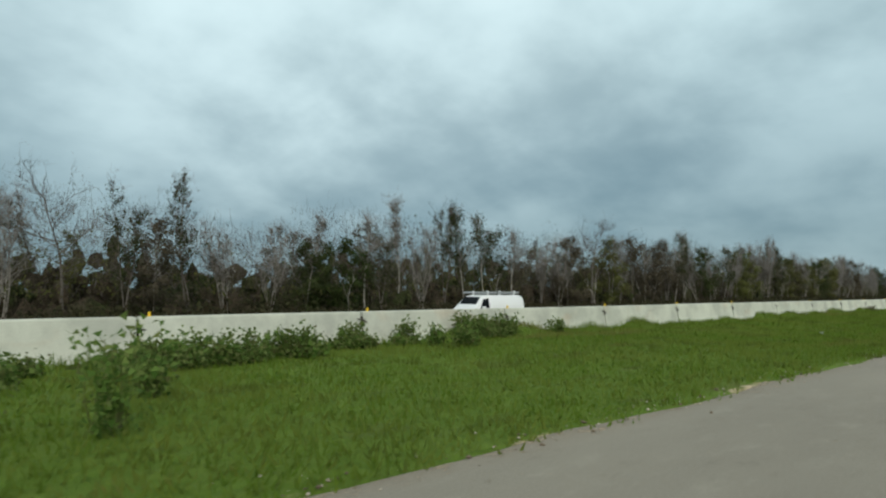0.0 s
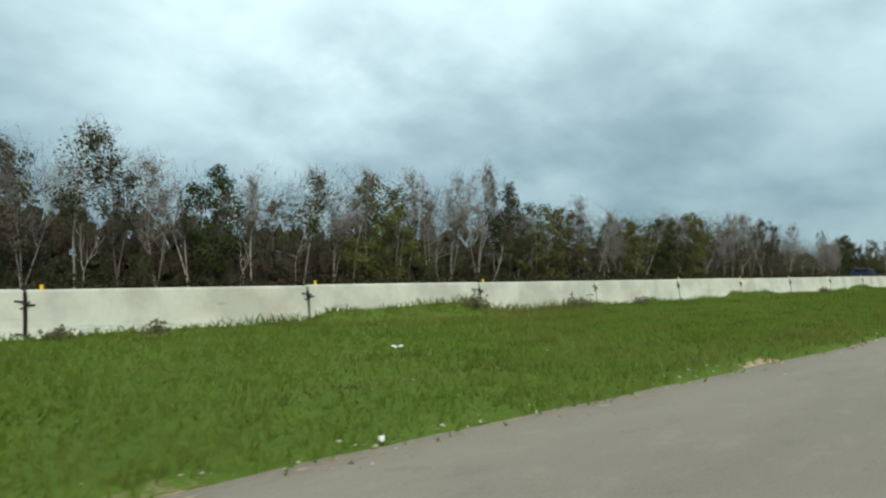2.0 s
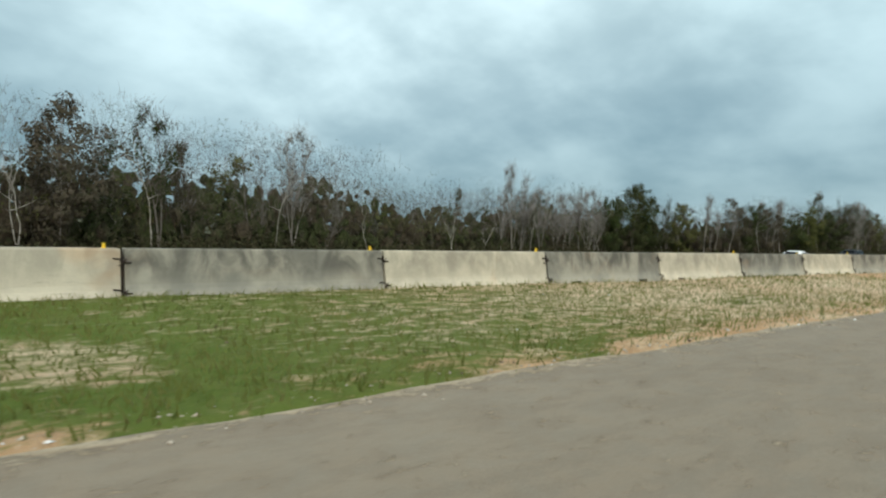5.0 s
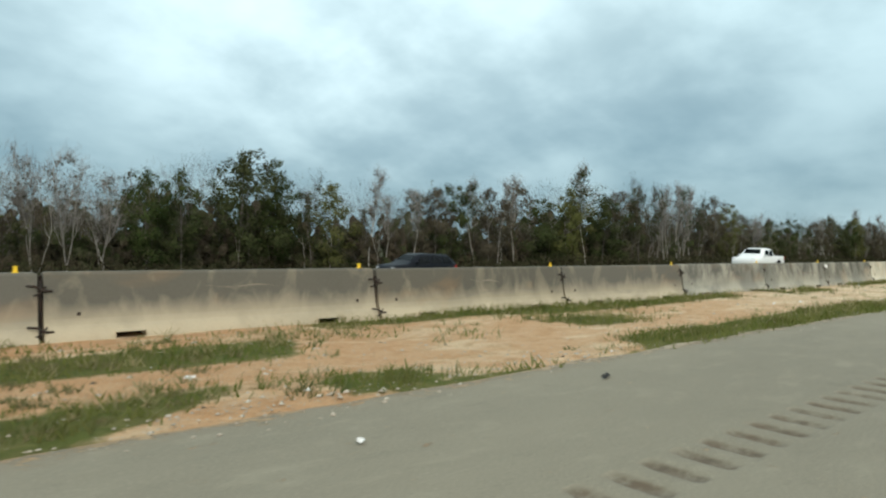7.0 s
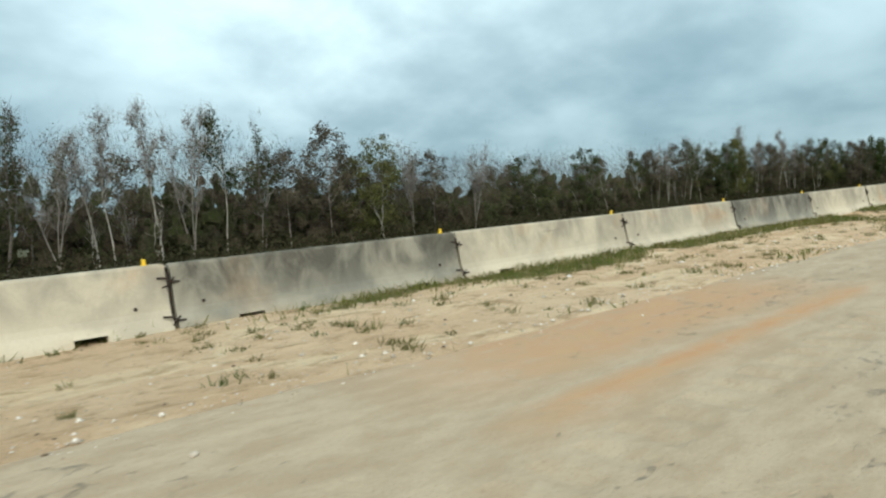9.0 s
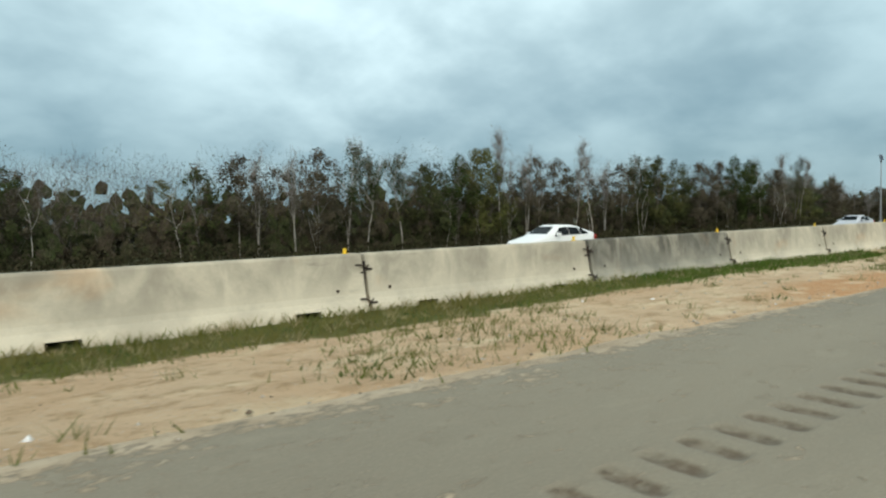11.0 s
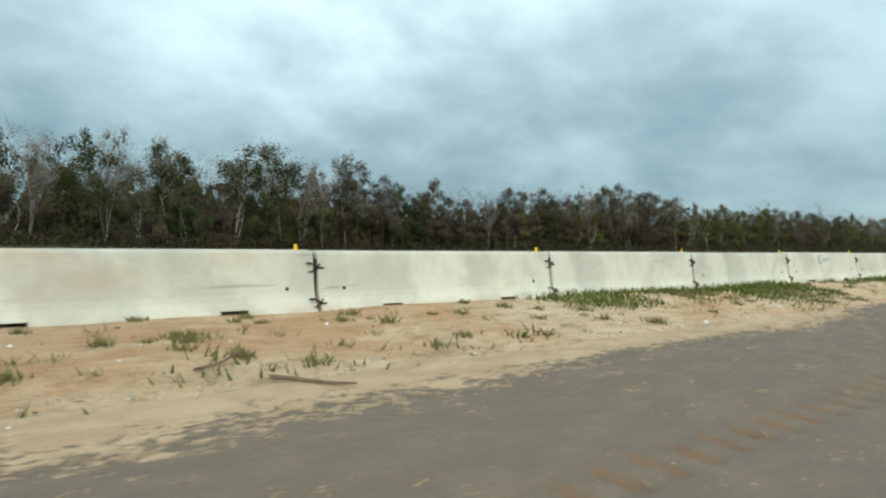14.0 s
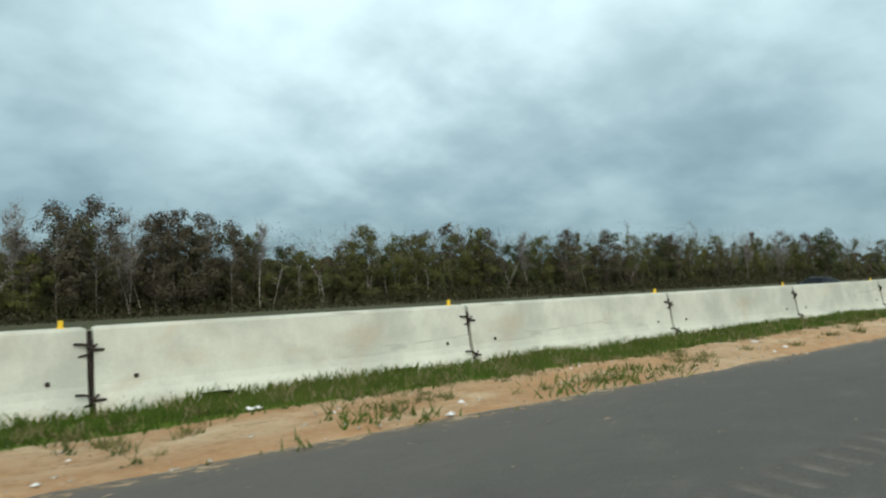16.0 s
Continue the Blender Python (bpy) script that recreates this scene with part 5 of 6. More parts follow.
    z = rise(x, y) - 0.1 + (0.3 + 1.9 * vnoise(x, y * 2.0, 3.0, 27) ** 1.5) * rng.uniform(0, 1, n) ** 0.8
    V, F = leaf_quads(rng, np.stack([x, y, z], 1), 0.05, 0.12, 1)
    tagged(raw("low_shrubs", V, F, M_UNDER_SHADED), "low green-brown shrubs before the wood, shade put into their dark colour", "undergrowth", kind="stuff")
    # thin saplings and hanging twigs that fill the wood between the trunks
    n = 170000
    x = rng.uniform(-20, 760, n)
    x = x[rng.uniform(0, 1, n) < 1 - 0.6 * (span(x, 405, 475, 8) + span(x, 303, 318, 4) + step(x, 505, 520))]
    n = len(x)
    y = front(x) + rng.uniform(0.5, 22.0, n)
    top = lift(x) * y * (0.55 + 0.5 * vnoise(x, y * 0.3, 3.2, 12))
    z = wood_floor(x) + (top + TREE_GROUND - wood_floor(x)) * rng.uniform(0.06, 0.97, n) ** 0.8
    V, F, _ = slivers(rng, np.stack([x, y, z], 1), 1.2, 0.015, 2.6)
    tagged(raw("saplings", V, F, M_SAPLING), "brown-grey thicket of saplings and twigs", "thicket", kind="stuff")


build_trees()
build_back_wood()


# ---- warning sign ----
def text_mesh(words, size):
    cu = bpy.data.curves.new("lettering", "FONT")
    cu.body, cu.size, cu.align_x, cu.align_y, cu.extrude = words, size, "CENTER", "CENTER", 0.001
    cu.space_character = 1.12
    ob = new("lettering", cu)
    bpy.context.view_layer.update()
    me = bpy.data.meshes.new_from_object(ob.evaluated_get(bpy.context.evaluated_depsgraph_get()))
    bpy.data.objects.remove(ob)
    return me


def diamond(bm, half, x, corner):
    """A rounded square standing on its corner in the plane of constant x."""
    pts = []
    for k in range(4):
        a = math.pi / 2 * k
        c, s = math.cos(a), math.sin(a)
        for t in range(-3, 4):
            b = a + t * math.pi / 12
            r = half - corner * math.sqrt(2)
            pts.append((x, r * c + corner * math.cos(b), r * s + corner * math.sin(b)))
    return [bm.verts.new(p) for p in pts]


def build_sign():
    sign = new("road_sign", None)
    sign.matrix_basis = pose(468.02, 6.5, 0.06, 0, 0, 12)
    tagged(sign, "yellow diamond bridge-ice warning sign on a grey steel post", "road sign")
    half, zc = 0.745, 3.02
    bm = bmesh.new()
    a, b = diamond(bm, half, -0.046, 0.045), diamond(bm, half, -0.040, 0.045)
    bm.faces.new(a)
    bm.faces.new(b[::-1])
    for i in range(len(a)):
        j = (i + 1) % len(a)
        bm.faces.new((a[i], b[i], b[j], a[j]))
    bmesh.ops.recalc_face_normals(bm, faces=bm.faces)
    face = part("sign_face", bm, M_YELLOW, sign, "yellow diamond plate")
    face.location = (0, 0, zc)
    bm = bmesh.new()
    a, b = diamond(bm, half - 0.018, -0.049, 0.04), diamond(bm, half - 0.052, -0.049, 0.03)
    for i in range(len(a)):
        j = (i + 1) % len(a)
        bm.faces.new((a[i], b[i], b[j], a[j]))
    part("border", bm, M_BLACK, face, "black border line")
    def width(me):
        xs = [v.co.x for v in me.vertices]
        return max(xs) - min(xs)

    for line, z in ((("BRIDGE",), 0.235), (("ICES", "BEFORE"), 0.0), (("ROAD",), -0.235)):
        meshes = [text_mesh(word, 0.235) for word in line]
        gap = 0.105
        at = -(sum(width(me) for me in meshes) + gap * (len(line) - 1)) / 2
        for word, me in zip(line, meshes):
            me.materials.append(M_BLACK)
            o = new("lettering", me)
            o.parent = face
            shift = (at + width(me) / 2) * 0.74
            o.matrix_basis = Matrix.Translation((-0.0495, -shift, z)) @ Matrix(((0, 0, -1, 0), (-1, 0, 0, 0), (0, 1, 0, 0), (0, 0, 0, 1))) @ Matrix.Diagonal((0.74, 1, 1, 1))
            tagged(o, "black word " + word)
            at += width(me) + gap
    bm = bmesh.new()
    cyl(bm, (0, 0, 0), (0, 0, 3.55), 0.042, sides=20)
    part("post", bm, M_STEEL, sign, "round galvanised post")
    bm = bmesh.new()
    cyl(bm, (0, 0, 0.0), (0, 0, 0.05), 0.12, 0.10, 20)
    cyl(bm, (0, 0, 0.05), (0, 0, 0.14), 0.062, 0.058, 20)
    part("base_collar", bm, M_STEEL, sign)
    for z in (2.7, 3.35):
        bm = bmesh.new()
        box(bm, -0.045, -0.06, z - 0.02, 0.045, 0.06, z + 0.02, 0.005)
        part("clamp", bm, M_STEEL, sign)
    bm = bmesh.new()
    vs = [bm.verts.new(p) for p in ((467.62, 5.25, 0.012), (468.5, 5.4, 0.012), (468.42, 7.45, 0.075), (467.55, 7.35, 0.075))]
    f = bm.faces.new(vs)
    r = bmesh.ops.extrude_face_region(bm, geom=[f])
    for v in r["geom"]:
        if isinstance(v, bmesh.types.BMVert):
            v.co.z -= 0.22
    bmesh.ops.recalc_face_normals(bm, faces=bm.faces)
    bmesh.ops.bevel(bm, geom=list(bm.edges), offset=0.015, segments=2, affect="EDGES")
    pad = part("concrete_pad", bm, M_PAD)
    tagged(pad, "pale concrete pad round the sign post, flush with red soil", "concrete pad")


build_sign()


# ---- lamp post beyond the far carriageway ----
def build_lamp_post():
    lamp = new("lamp_post", None)
    lamp.matrix_basis = pose(500.3, 39.2, float(rise(np.array([500.3]), np.array([39.2]))[0]), 0, 0, 0) @ Matrix.Diagonal((0.88, 0.88, 0.92, 1))
    tagged(lamp, "tall grey lamp post with a dark box head among trees", "lamp post")
    bm = bmesh.new()
    cyl(bm, (0, 0, 0), (0, 0, 10.2), 0.11, 0.065, 16)
    part("pole", bm, M_STEEL, lamp)
    bm = bmesh.new()
    cyl(bm, (0, 0, 0), (0, 0, 0.3), 0.22, 0.2, 16)
    part("base_plate", bm, M_STEEL, lamp)
    bm = bmesh.new()
    box(bm, -0.27, -0.025, -0.52, 0.27, 0.025, 0.52, 0.012)
    panel = part("solar_panel", bm, M_PANEL, lamp, "tilted dark blue solar panel")
    panel.matrix_basis = pose(0, 0, 10.35, -28, 0, -45)
    bm = bmesh.new()
    box(bm, -0.1, -0.14, 9.55, 0.1, 0.14, 9.8, 0.03)
    part("lamp_head", bm, M_IRON, lamp, "dark box lamp head")
    bm = bmesh.new()
    cyl(bm, (-0.22, 0, 10.1), (0.22, 0, 10.1), 0.03, sides=10)
    part("cross_arm", bm, M_STEEL, lamp)
    bm = bmesh.new()
    cyl(bm, (0, 0, 10.2), (0, 0, 11.0), 0.03, 0.015, 8)
    part("finial", bm, M_STEEL, lamp)


build_lamp_post()


# ---- vehicles on the far carriageway ----
def paint(name, c):
    n = Nodes(name, 0.42, 0, 0.5 if c[0] > 0.1 else 0.08)
    n.color(n.mix(n.ramp(n.noise(2.0, 3), 0.3, 0.8, 0, 0.02), c, (0.25, 0.22, 0.18)))
    return n.m


M_CAR_WHITE = paint("white_car_paint", (0.80, 0.81, 0.80))
M_CAR_BLUE = paint("dark_blue_car_paint", (0.004, 0.010, 0.024))
M_CAR_DARK = paint("dark_grey_car_paint", (0.008, 0.010, 0.015))
M_CAR_SILVER = paint("silver_car_paint", (0.45, 0.47, 0.50))
M_GLASS = plain("tinted_window", (0.006, 0.008, 0.010), 0.12, 0, (0.010, 0.012, 0.014), 3, 0, 0.3)
M_LAMP_RED = plain("red_lamp_glass", (0.35, 0.02, 0.015), 0.25, 0, (0.25, 0.015, 0.01), 10)
M_LAMP_CLEAR = plain("clear_lamp_glass", (0.55, 0.56, 0.58), 0.15, 0.3, (0.4, 0.42, 0.44), 10)
M_RIM = plain("alloy_wheel", (0.45, 0.45, 0.46), 0.35, 0.8, (0.35, 0.35, 0.36), 12)

# stations from nose to tail: x, sill, waist, roof, half width at waist, half width at roof
SHAPES = {}
SHAPES["van"] = [(0, .45, .85, .9, .85, .8), (.1, .35, 1.05, 1.1, .97, .9), (.95, .3, 1.15, 1.2, 1.0, .92), (1.75, .3, 1.22, 1.97, 1.0, .82), (2.1, .3, 1.22, 2.05, 1.0, .84), (3.1, .3, 1.22, 2.06, 1.0, .84), (5.3, .3, 1.22, 2.05, 1.0, .84), (5.55, .35, 1.2, 1.98, .98, .82), (5.6, .45, 1.1, 1.8, .95, .8)]
SHAPES["pickup"] = [(0, .5, .95, 1.0, .9, .85), (.12, .4, 1.08, 1.12, 1.0, .9), (1.3, .4, 1.15, 1.2, 1.0, .92), (2.0, .4, 1.2, 1.86, 1.0, .78), (2.3, .4, 1.2, 1.93, 1.0, .8), (2.9, .4, 1.2, 1.94, 1.0, .8), (3.5, .4, 1.2, 1.9, 1.0, .8), (3.72, .4, 1.2, 1.28, 1.0, .95), (3.76, .4, 1.24, 1.27, 1.0, .97), (5.75, .45, 1.24, 1.27, 1.0, .97), (5.8, .5, 1.18, 1.2, .98, .95)]
SHAPES["hatchback"] = [(0, .3, .6, .65, .75, .65), (.15, .25, .72, .78, .85, .75), (1.1, .22, .92, .97, .88, .8), (1.9, .22, .97, 1.42, .88, .62), (2.3, .22, .97, 1.5, .88, .62), (3.0, .22, .97, 1.48, .88, .62), (3.6, .22, .99, 1.36, .88, .6), (4.3, .25, 1.02, 1.12, .85, .7), (4.5, .3, .98, 1.03, .8, .7)]
SHAPES["suv"] = [(0, .35, .75, .8, .85, .75), (.15, .3, .95, 1.0, .93, .82), (1.1, .3, 1.05, 1.1, .95, .85), (1.75, .3, 1.08, 1.58, .95, .7), (2.1, .3, 1.08, 1.66, .95, .7), (3.1, .3, 1.08, 1.67, .95, .7), (4.1, .3, 1.08, 1.62, .95, .7), (4.6, .35, 1.05, 1.2, .93, .75), (4.65, .4, 1.0, 1.05, .9, .8)]


def build_vehicle(name, shape, x, y, material, words, windows, wheels, roof_material=None):
    """A vehicle whose nose points against the way of travel of the camera."""
    st = SHAPES[shape]
    length = st[-1][0]
    car = new(name, None)
    car.matrix_basis = pose(x - length / 2, y, float(far_z(np.array([x]), 0)[0]), 0, 0, 0)
    tagged(car, words, name.replace("_", " "))
    bm = bmesh.new()
    loops = []
    for sx, lo, waist, roof, wb, wt in st:
        mid = lo + (waist - lo) * 0.5
        half = [(wb * 0.9, lo), (wb * 1.0, mid), (wb * 0.985, waist), (wt + (wb - wt) * 0.12, waist + (roof - waist) * 0.86), (wt * 0.8, roof)]
        pts = [(-w, z) for w, z in half] + [(w, z) for w, z in reversed(half)]
        loops.append([bm.verts.new((sx, w, z)) for w, z in pts])
    n = len(loops[0])
    for a, b in zip(loops, loops[1:]):
        for i in range(n):
            j = (i + 1) % n
            bm.faces.new((a[i], a[j], b[j], b[i]))
    bm.faces.new(loops[0][::-1])
    bm.faces.new(loops[-1])
    bmesh.ops.recalc_face_normals(bm, faces=bm.faces)
    bmesh.ops.bevel(bm, geom=[e for e in bm.edges if e.calc_face_angle(0) > 0.5], offset=0.025, segments=2, affect="EDGES")
    for f in bm.faces:
        f.smooth = True
    body = part("body", bm, material, car)

    def at(px, h, side):
        """A point on the flank: h is 0 at the waist and 1 at the roof edge."""
        xs = [s[0] for s in st]
        w = np.interp(px, xs, [s[2] for s in st])
        r = np.interp(px, xs, [s[3] for s in st])
        wb = np.interp(px, xs, [s[4] for s in st])
        wt = np.interp(px, xs, [s[5] for s in st])
        z = w + (r - w) * 0.86 * h
        half = wb * 0.985 + (wt + (wb - wt) * 0.12 - wb * 0.985) * h
        return (px, side * (half + 0.03), z)

    for side in (-1, 1):
        for a0, a1, b0, b1 in windows:
            bm = bmesh.new()
            vs = [bm.verts.new(p) for p in (at(a0, 0.1, side), at(a1, 0.1, side), at(b1, 0.93, side), at(b0, 0.93, side))]
            bm.faces.new(vs)
            bmesh.ops.solidify(bm, geom=list(bm.faces), thickness=0.012)
            part("side_window", bm, M_GLASS, car, "dark tinted side window")
    # windscreen and rear window between the waist and the roof
    roof_front = next(i for i, s in enumerate(st) if s[3] - s[2] > 0.4)
    for i0, i1, nm in ((roof_front - 1, roof_front, "windscreen"),):
        bm = bmesh.new()
        s0, s1 = st[i0], st[i1]
        pts = [(s0[0] + 0.08, -s0[5] * 0.82, s0[3] + 0.02), (s0[0] + 0.08, s0[5] * 0.82, s0[3] + 0.02), (s1[0] - 0.05, s1[5] * 0.82, s1[3] - 0.02), (s1[0] - 0.05, -s1[5] * 0.82, s1[3] - 0.02)]
        vs = [bm.verts.new((p[0] - 0.012, p[1], p[2] + 0.012)) for p in pts]
        bm.faces.new(vs)
        bmesh.ops.solidify(bm, geom=list(bm.faces), thickness=0.01)
        part(nm, bm, M_GLASS, car, "dark windscreen")
    for wx in wheels:
        for side in (-1, 1):
            bm = bmesh.new()
            r = 0.37 if shape in ("pickup", "van") else 0.32
            cyl(bm, (wx, side * 0.74, r), (wx, side * 0.985, r), r, sides=24)
            bmesh.ops.bevel(bm, geom=[e for e in bm.edges if e.calc_face_angle(0) > 1], offset=0.03, segments=2, affect="EDGES")
            tyre = part("wheel", bm, M_RUBBER, car, "black tyre")
            bm = bmesh.new()
            cyl(bm, (wx, side * 0.95, r), (wx, side * 0.995, r), r * 0.62, sides=20)
            part("rim", bm, M_RIM, tyre)
    for side in (-1, 1):
        bm = bmesh.new()
        s = st[-2]
        box(bm, length - 0.16, side * s[4] * 0.93 - 0.07, s[2] - 0.28, length + 0.005, side * s[4] * 0.93 + 0.07, s[2] - 0.03, 0.015)
        part("tail_lamp", bm, M_LAMP_RED, car, "red tail lamp")
        bm = bmesh.new()
        s = st[1]
        box(bm, 0.02, side * s[4] * 0.78 - 0.14, s[2] - 0.2, 0.14, side * s[4] * 0.78 + 0.14, s[2] - 0.04, 0.02)
        part("headlamp", bm, M_LAMP_CLEAR, car)
        bm = bmesh.new()
        m = st[roof_front]
        box(bm, m[0] - 0.25, side * (m[4] + 0.12) - 0.1, m[2] + 0.02, m[0] - 0.1, side * (m[4] + 0.12) + 0.1, m[2] + 0.17, 0.03)
        part("door_mirror", bm, material, car)
    return car, body


van, _ = build_vehicle("work_van", "van", 30.6, 28.3, M_CAR_WHITE, "white work van with a ladder rack on its roof", [(1.35, 2.2, 1.75, 2.2)], (1.0, 4.5))
for ry in (-0.62, 0.62):
    bm = bmesh.new()
    box(bm, 1.5, ry - 0.05, 2.16, 5.35, ry + 0.05, 2.28, 0.02)
    part("rack_rail", bm, M_STEEL, van, "grey roof rail")
for rx in (2.4, 4.9):
    bm = bmesh.new()
    box(bm, rx - 0.03, -0.7, 2.12, rx + 0.03, 0.7, 2.17, 0.01)
    part("rack_bar", bm, M_STEEL, van)
    for ry in (-0.62, 0.62):
        bm = bmesh.new()
        box(bm, rx - 0.06, ry - 0.06, 2.0, rx + 0.06, ry + 0.06, 2.33, 0.01)
        part("rack_foot", bm, M_CAR_WHITE, van)
build_vehicle("pickup_truck", "pickup", 154.6, 24.6, M_CAR_BLUE, "dark blue pickup truck on the far carriageway", [(1.75, 2.72, 2.2, 2.72), (2.8, 3.5, 2.8, 3.42)], (1.05, 4.6))
build_vehicle("crossover_car", "hatchback", 238.3, 24.0, M_CAR_WHITE, "white crossover car with dark windows", [(1.6, 2.55, 2.1, 2.55), (2.62, 3.6, 2.62, 3.4)], (0.85, 3.6))
build_vehicle("dark_suv", "suv", 270.9, 30.0, M_CAR_DARK, "dark blue-grey utility car with tinted windows", [(1.5, 2.6, 2.0, 2.6), (2.68, 3.5, 2.68, 3.5), (3.58, 4.3, 3.58, 4.1)], (0.9, 3.7))
white_truck, _ = build_vehicle("pickup_truck", "pickup", 304.6, 25.2, M_CAR_WHITE, "white extended-cab pickup truck with a black wheel arch", [(1.75, 2.72, 2.2, 2.72), (2.84, 3.44, 2.84, 3.38)], (1.05, 4.6))
for side in (-1, 1):
    bm = bmesh.new()
    ring = [(4.6 + 0.56 * math.cos(math.pi * k / 12), 0.40 + 0.56 * math.sin(math.pi * k / 12)) for k in range(13)]
    inner = [(4.6 + 0.42 * math.cos(math.pi * k / 12), 0.40 + 0.42 * math.sin(math.pi * k / 12)) for k in range(13)]
    a = [bm.verts.new((p, side * 1.015, z)) for p, z in ring]
    b = [bm.verts.new((p, side * 1.015, z)) for p, z in inner]
    for k in range(12):
        bm.faces.new((a[k], a[k + 1], b[k + 1], b[k]))
    # flat dark sheet inside the flare stands for the wheel well's shade
    well_shade = bm.faces.new(b)
    bmesh.ops.solidify(bm, geom=list(bm.faces), thickness=0.03)
    part("wheel_arch", bm, M_RUBBER, white_truck, "black wheel-arch flare with a dark sheet for the shade of the wheel well")
build_vehicle("hatchback_car", "hatchback", 413.4, 22.2, M_CAR_WHITE, "white sloping hatchback car with dark windows", [(1.55, 2.55, 2.05, 2.55), (2.6, 3.35, 2.6, 3.3), (3.4, 3.95, 3.4, 3.6)], (0.85, 3.6))
build_vehicle("convertible_car", "hatchback", 453.2, 24.5, M_CAR_SILVER, "silver car with a dark roof line", [(1.55, 2.55, 2.05, 2.55), (2.6, 3.5, 2.6, 3.3)], (0.85, 3.6))
build_vehicle("saloon_car", "hatchback", 616.5, 21.0, M_CAR_DARK, "dark saloon car far along the carriageway", [(1.55, 2.55, 2.05, 2.55), (2.6, 3.5, 2.6, 3.3)], (0.85, 3.6))


# ---- weeds along the barrier ----
def weed(x, y, h, w, material, words, seed, leaves=260):
    rng = np.random.default_rng(seed)
    e = new("weed_clump", None)
    e.matrix_basis = pose(x, y, float(rise(np.array([x]), np.array([y]))[0]) - 0.02, 0, 0, 0)
    tagged(e, words, "weeds", "weeds beside the barrier")
    SV, SF, tips = [], [], []
    dry = material is M_DRYWEED
    for k in range(30 if dry else 14):
        a = rng.uniform(0, 6.28)
        out = rng.uniform(0.1, 1.7 if dry else 0.9) * w / h
        p, r = limb(rng, (rng.normal(0, w * 0.15), rng.normal(0, 0.06), 0), (math.cos(a) * out, math.sin(a) * out * 0.5, 1), h * rng.uniform(0.6, 1.05), 0.008, 0.003, 4, 0.16)
        tube(p, r, 4, SV, SF)
        tips += p[1:]
    tagged(raw("stem", np.array(SV), np.array(SF), M_WEED if material is M_WEED else M_DRYWEED if dry else M_TWIG, e), kind="stuff")
    tips = np.array(tips)
    V, F = leaf_quads(rng, tips[rng.integers(len(tips), size=leaves // (9 if dry else 4))], 0.05 + 0.03 * h, 0.034, 7)
    tagged(raw("foliage", V, F, material, e), kind="stuff")


GREEN, DRY = "leafy green weed clump growing in the grass", "dry grey-brown weed clump against the barrier"
WEEDS_START = [(2.2, 5.0, 0.85, 0.5, 0), (1.2, 4.4, 0.55, 0.5, 0), (3.0, 3.6, 0.5, 0.4, 0), (0.9, 3.2, 0.5, 0.5, 0), (4.6, 0.9, 0.5, 0.6, 0), (6.0, 1.4, 0.5, 0.6, 0), (7.6, 0.6, 0.55, 0.6, 0), (9.0, 0.5, 0.5, 0.6, 0), (10.6, 0.5, 0.5, 0.5, 0), (12.0, 0.6, 0.45, 0.5, 0), (1.8, 2.2, 0.45, 0.5, 0), (3.4, 1.8, 0.4, 0.5, 0), (14.0, 0.5, 0.35, 0.5, 0), (41.8, 0.45, 0.55, 0.45, 1), (46.2, 0.45, 0.5, 0.5, 1), (47.4, 0.45, 0.4, 0.4, 1)]
WEEDS_MIDDLE = [(52.8, 0.4, 0.45, 0.3, 1), (80.3, 0.45, 0.5, 0.6, 1), (84.0, 0.45, 0.5, 0.5, 1), (86.6, 0.45, 0.4, 0.6, 1), (72.7, 0.4, 0.2, 0.3, 1), (73.9, 0.4, 0.2, 0.3, 1), (100.4, 0.4, 0.35, 0.3, 1), (118.0, 0.5, 0.4, 0.4, 1), (127.0, 0.5, 0.4, 0.4, 1), (126.4, 0.6, 0.4, 0.5, 0), (128.0, 0.45, 0.45, 0.4, 1), (129.3, 0.5, 0.35, 0.5, 1), (131.3, 0.5, 0.45, 0.5, 1), (134.0, 0.5, 0.35, 0.5, 1), (147.9, 0.5, 0.42, 0.55, 2), (148.6, 0.45, 0.5, 0.35, 2)]
WEEDS_END = [(149.6, 0.45, 0.4, 0.35, 1), (150.9, 0.5, 0.35, 0.4, 1), (543.8, 0.5, 0.25, 0.4, 0)]
for i, (x, d, h, w, dry) in enumerate(WEEDS_START + WEEDS_MIDDLE + WEEDS_END):
    if 20 < x < 160:
        h, w = h * (0.7 if dry == 1 else 0.8), w * (1.3 if dry == 1 else 0.8)
    weed(x, float(line_at(x)) - d, h, w, (M_WEED, M_DRYWEED, M_LEAF_DARK)[dry], (GREEN, DRY, "dark tangled weed clump against the barrier")[dry], 300 + i)


spread = random.Random(17)
for i in range(30):
    x = spread.uniform(-1.5, 12.5)
    weed(x, float(line_at(x)) - spread.uniform(0.42, 1.5), spread.uniform(0.22, 0.45), spread.uniform(0.6, 0.9), M_WEED, "low green creeper trailing through grass by the barrier", 500 + i, 420)


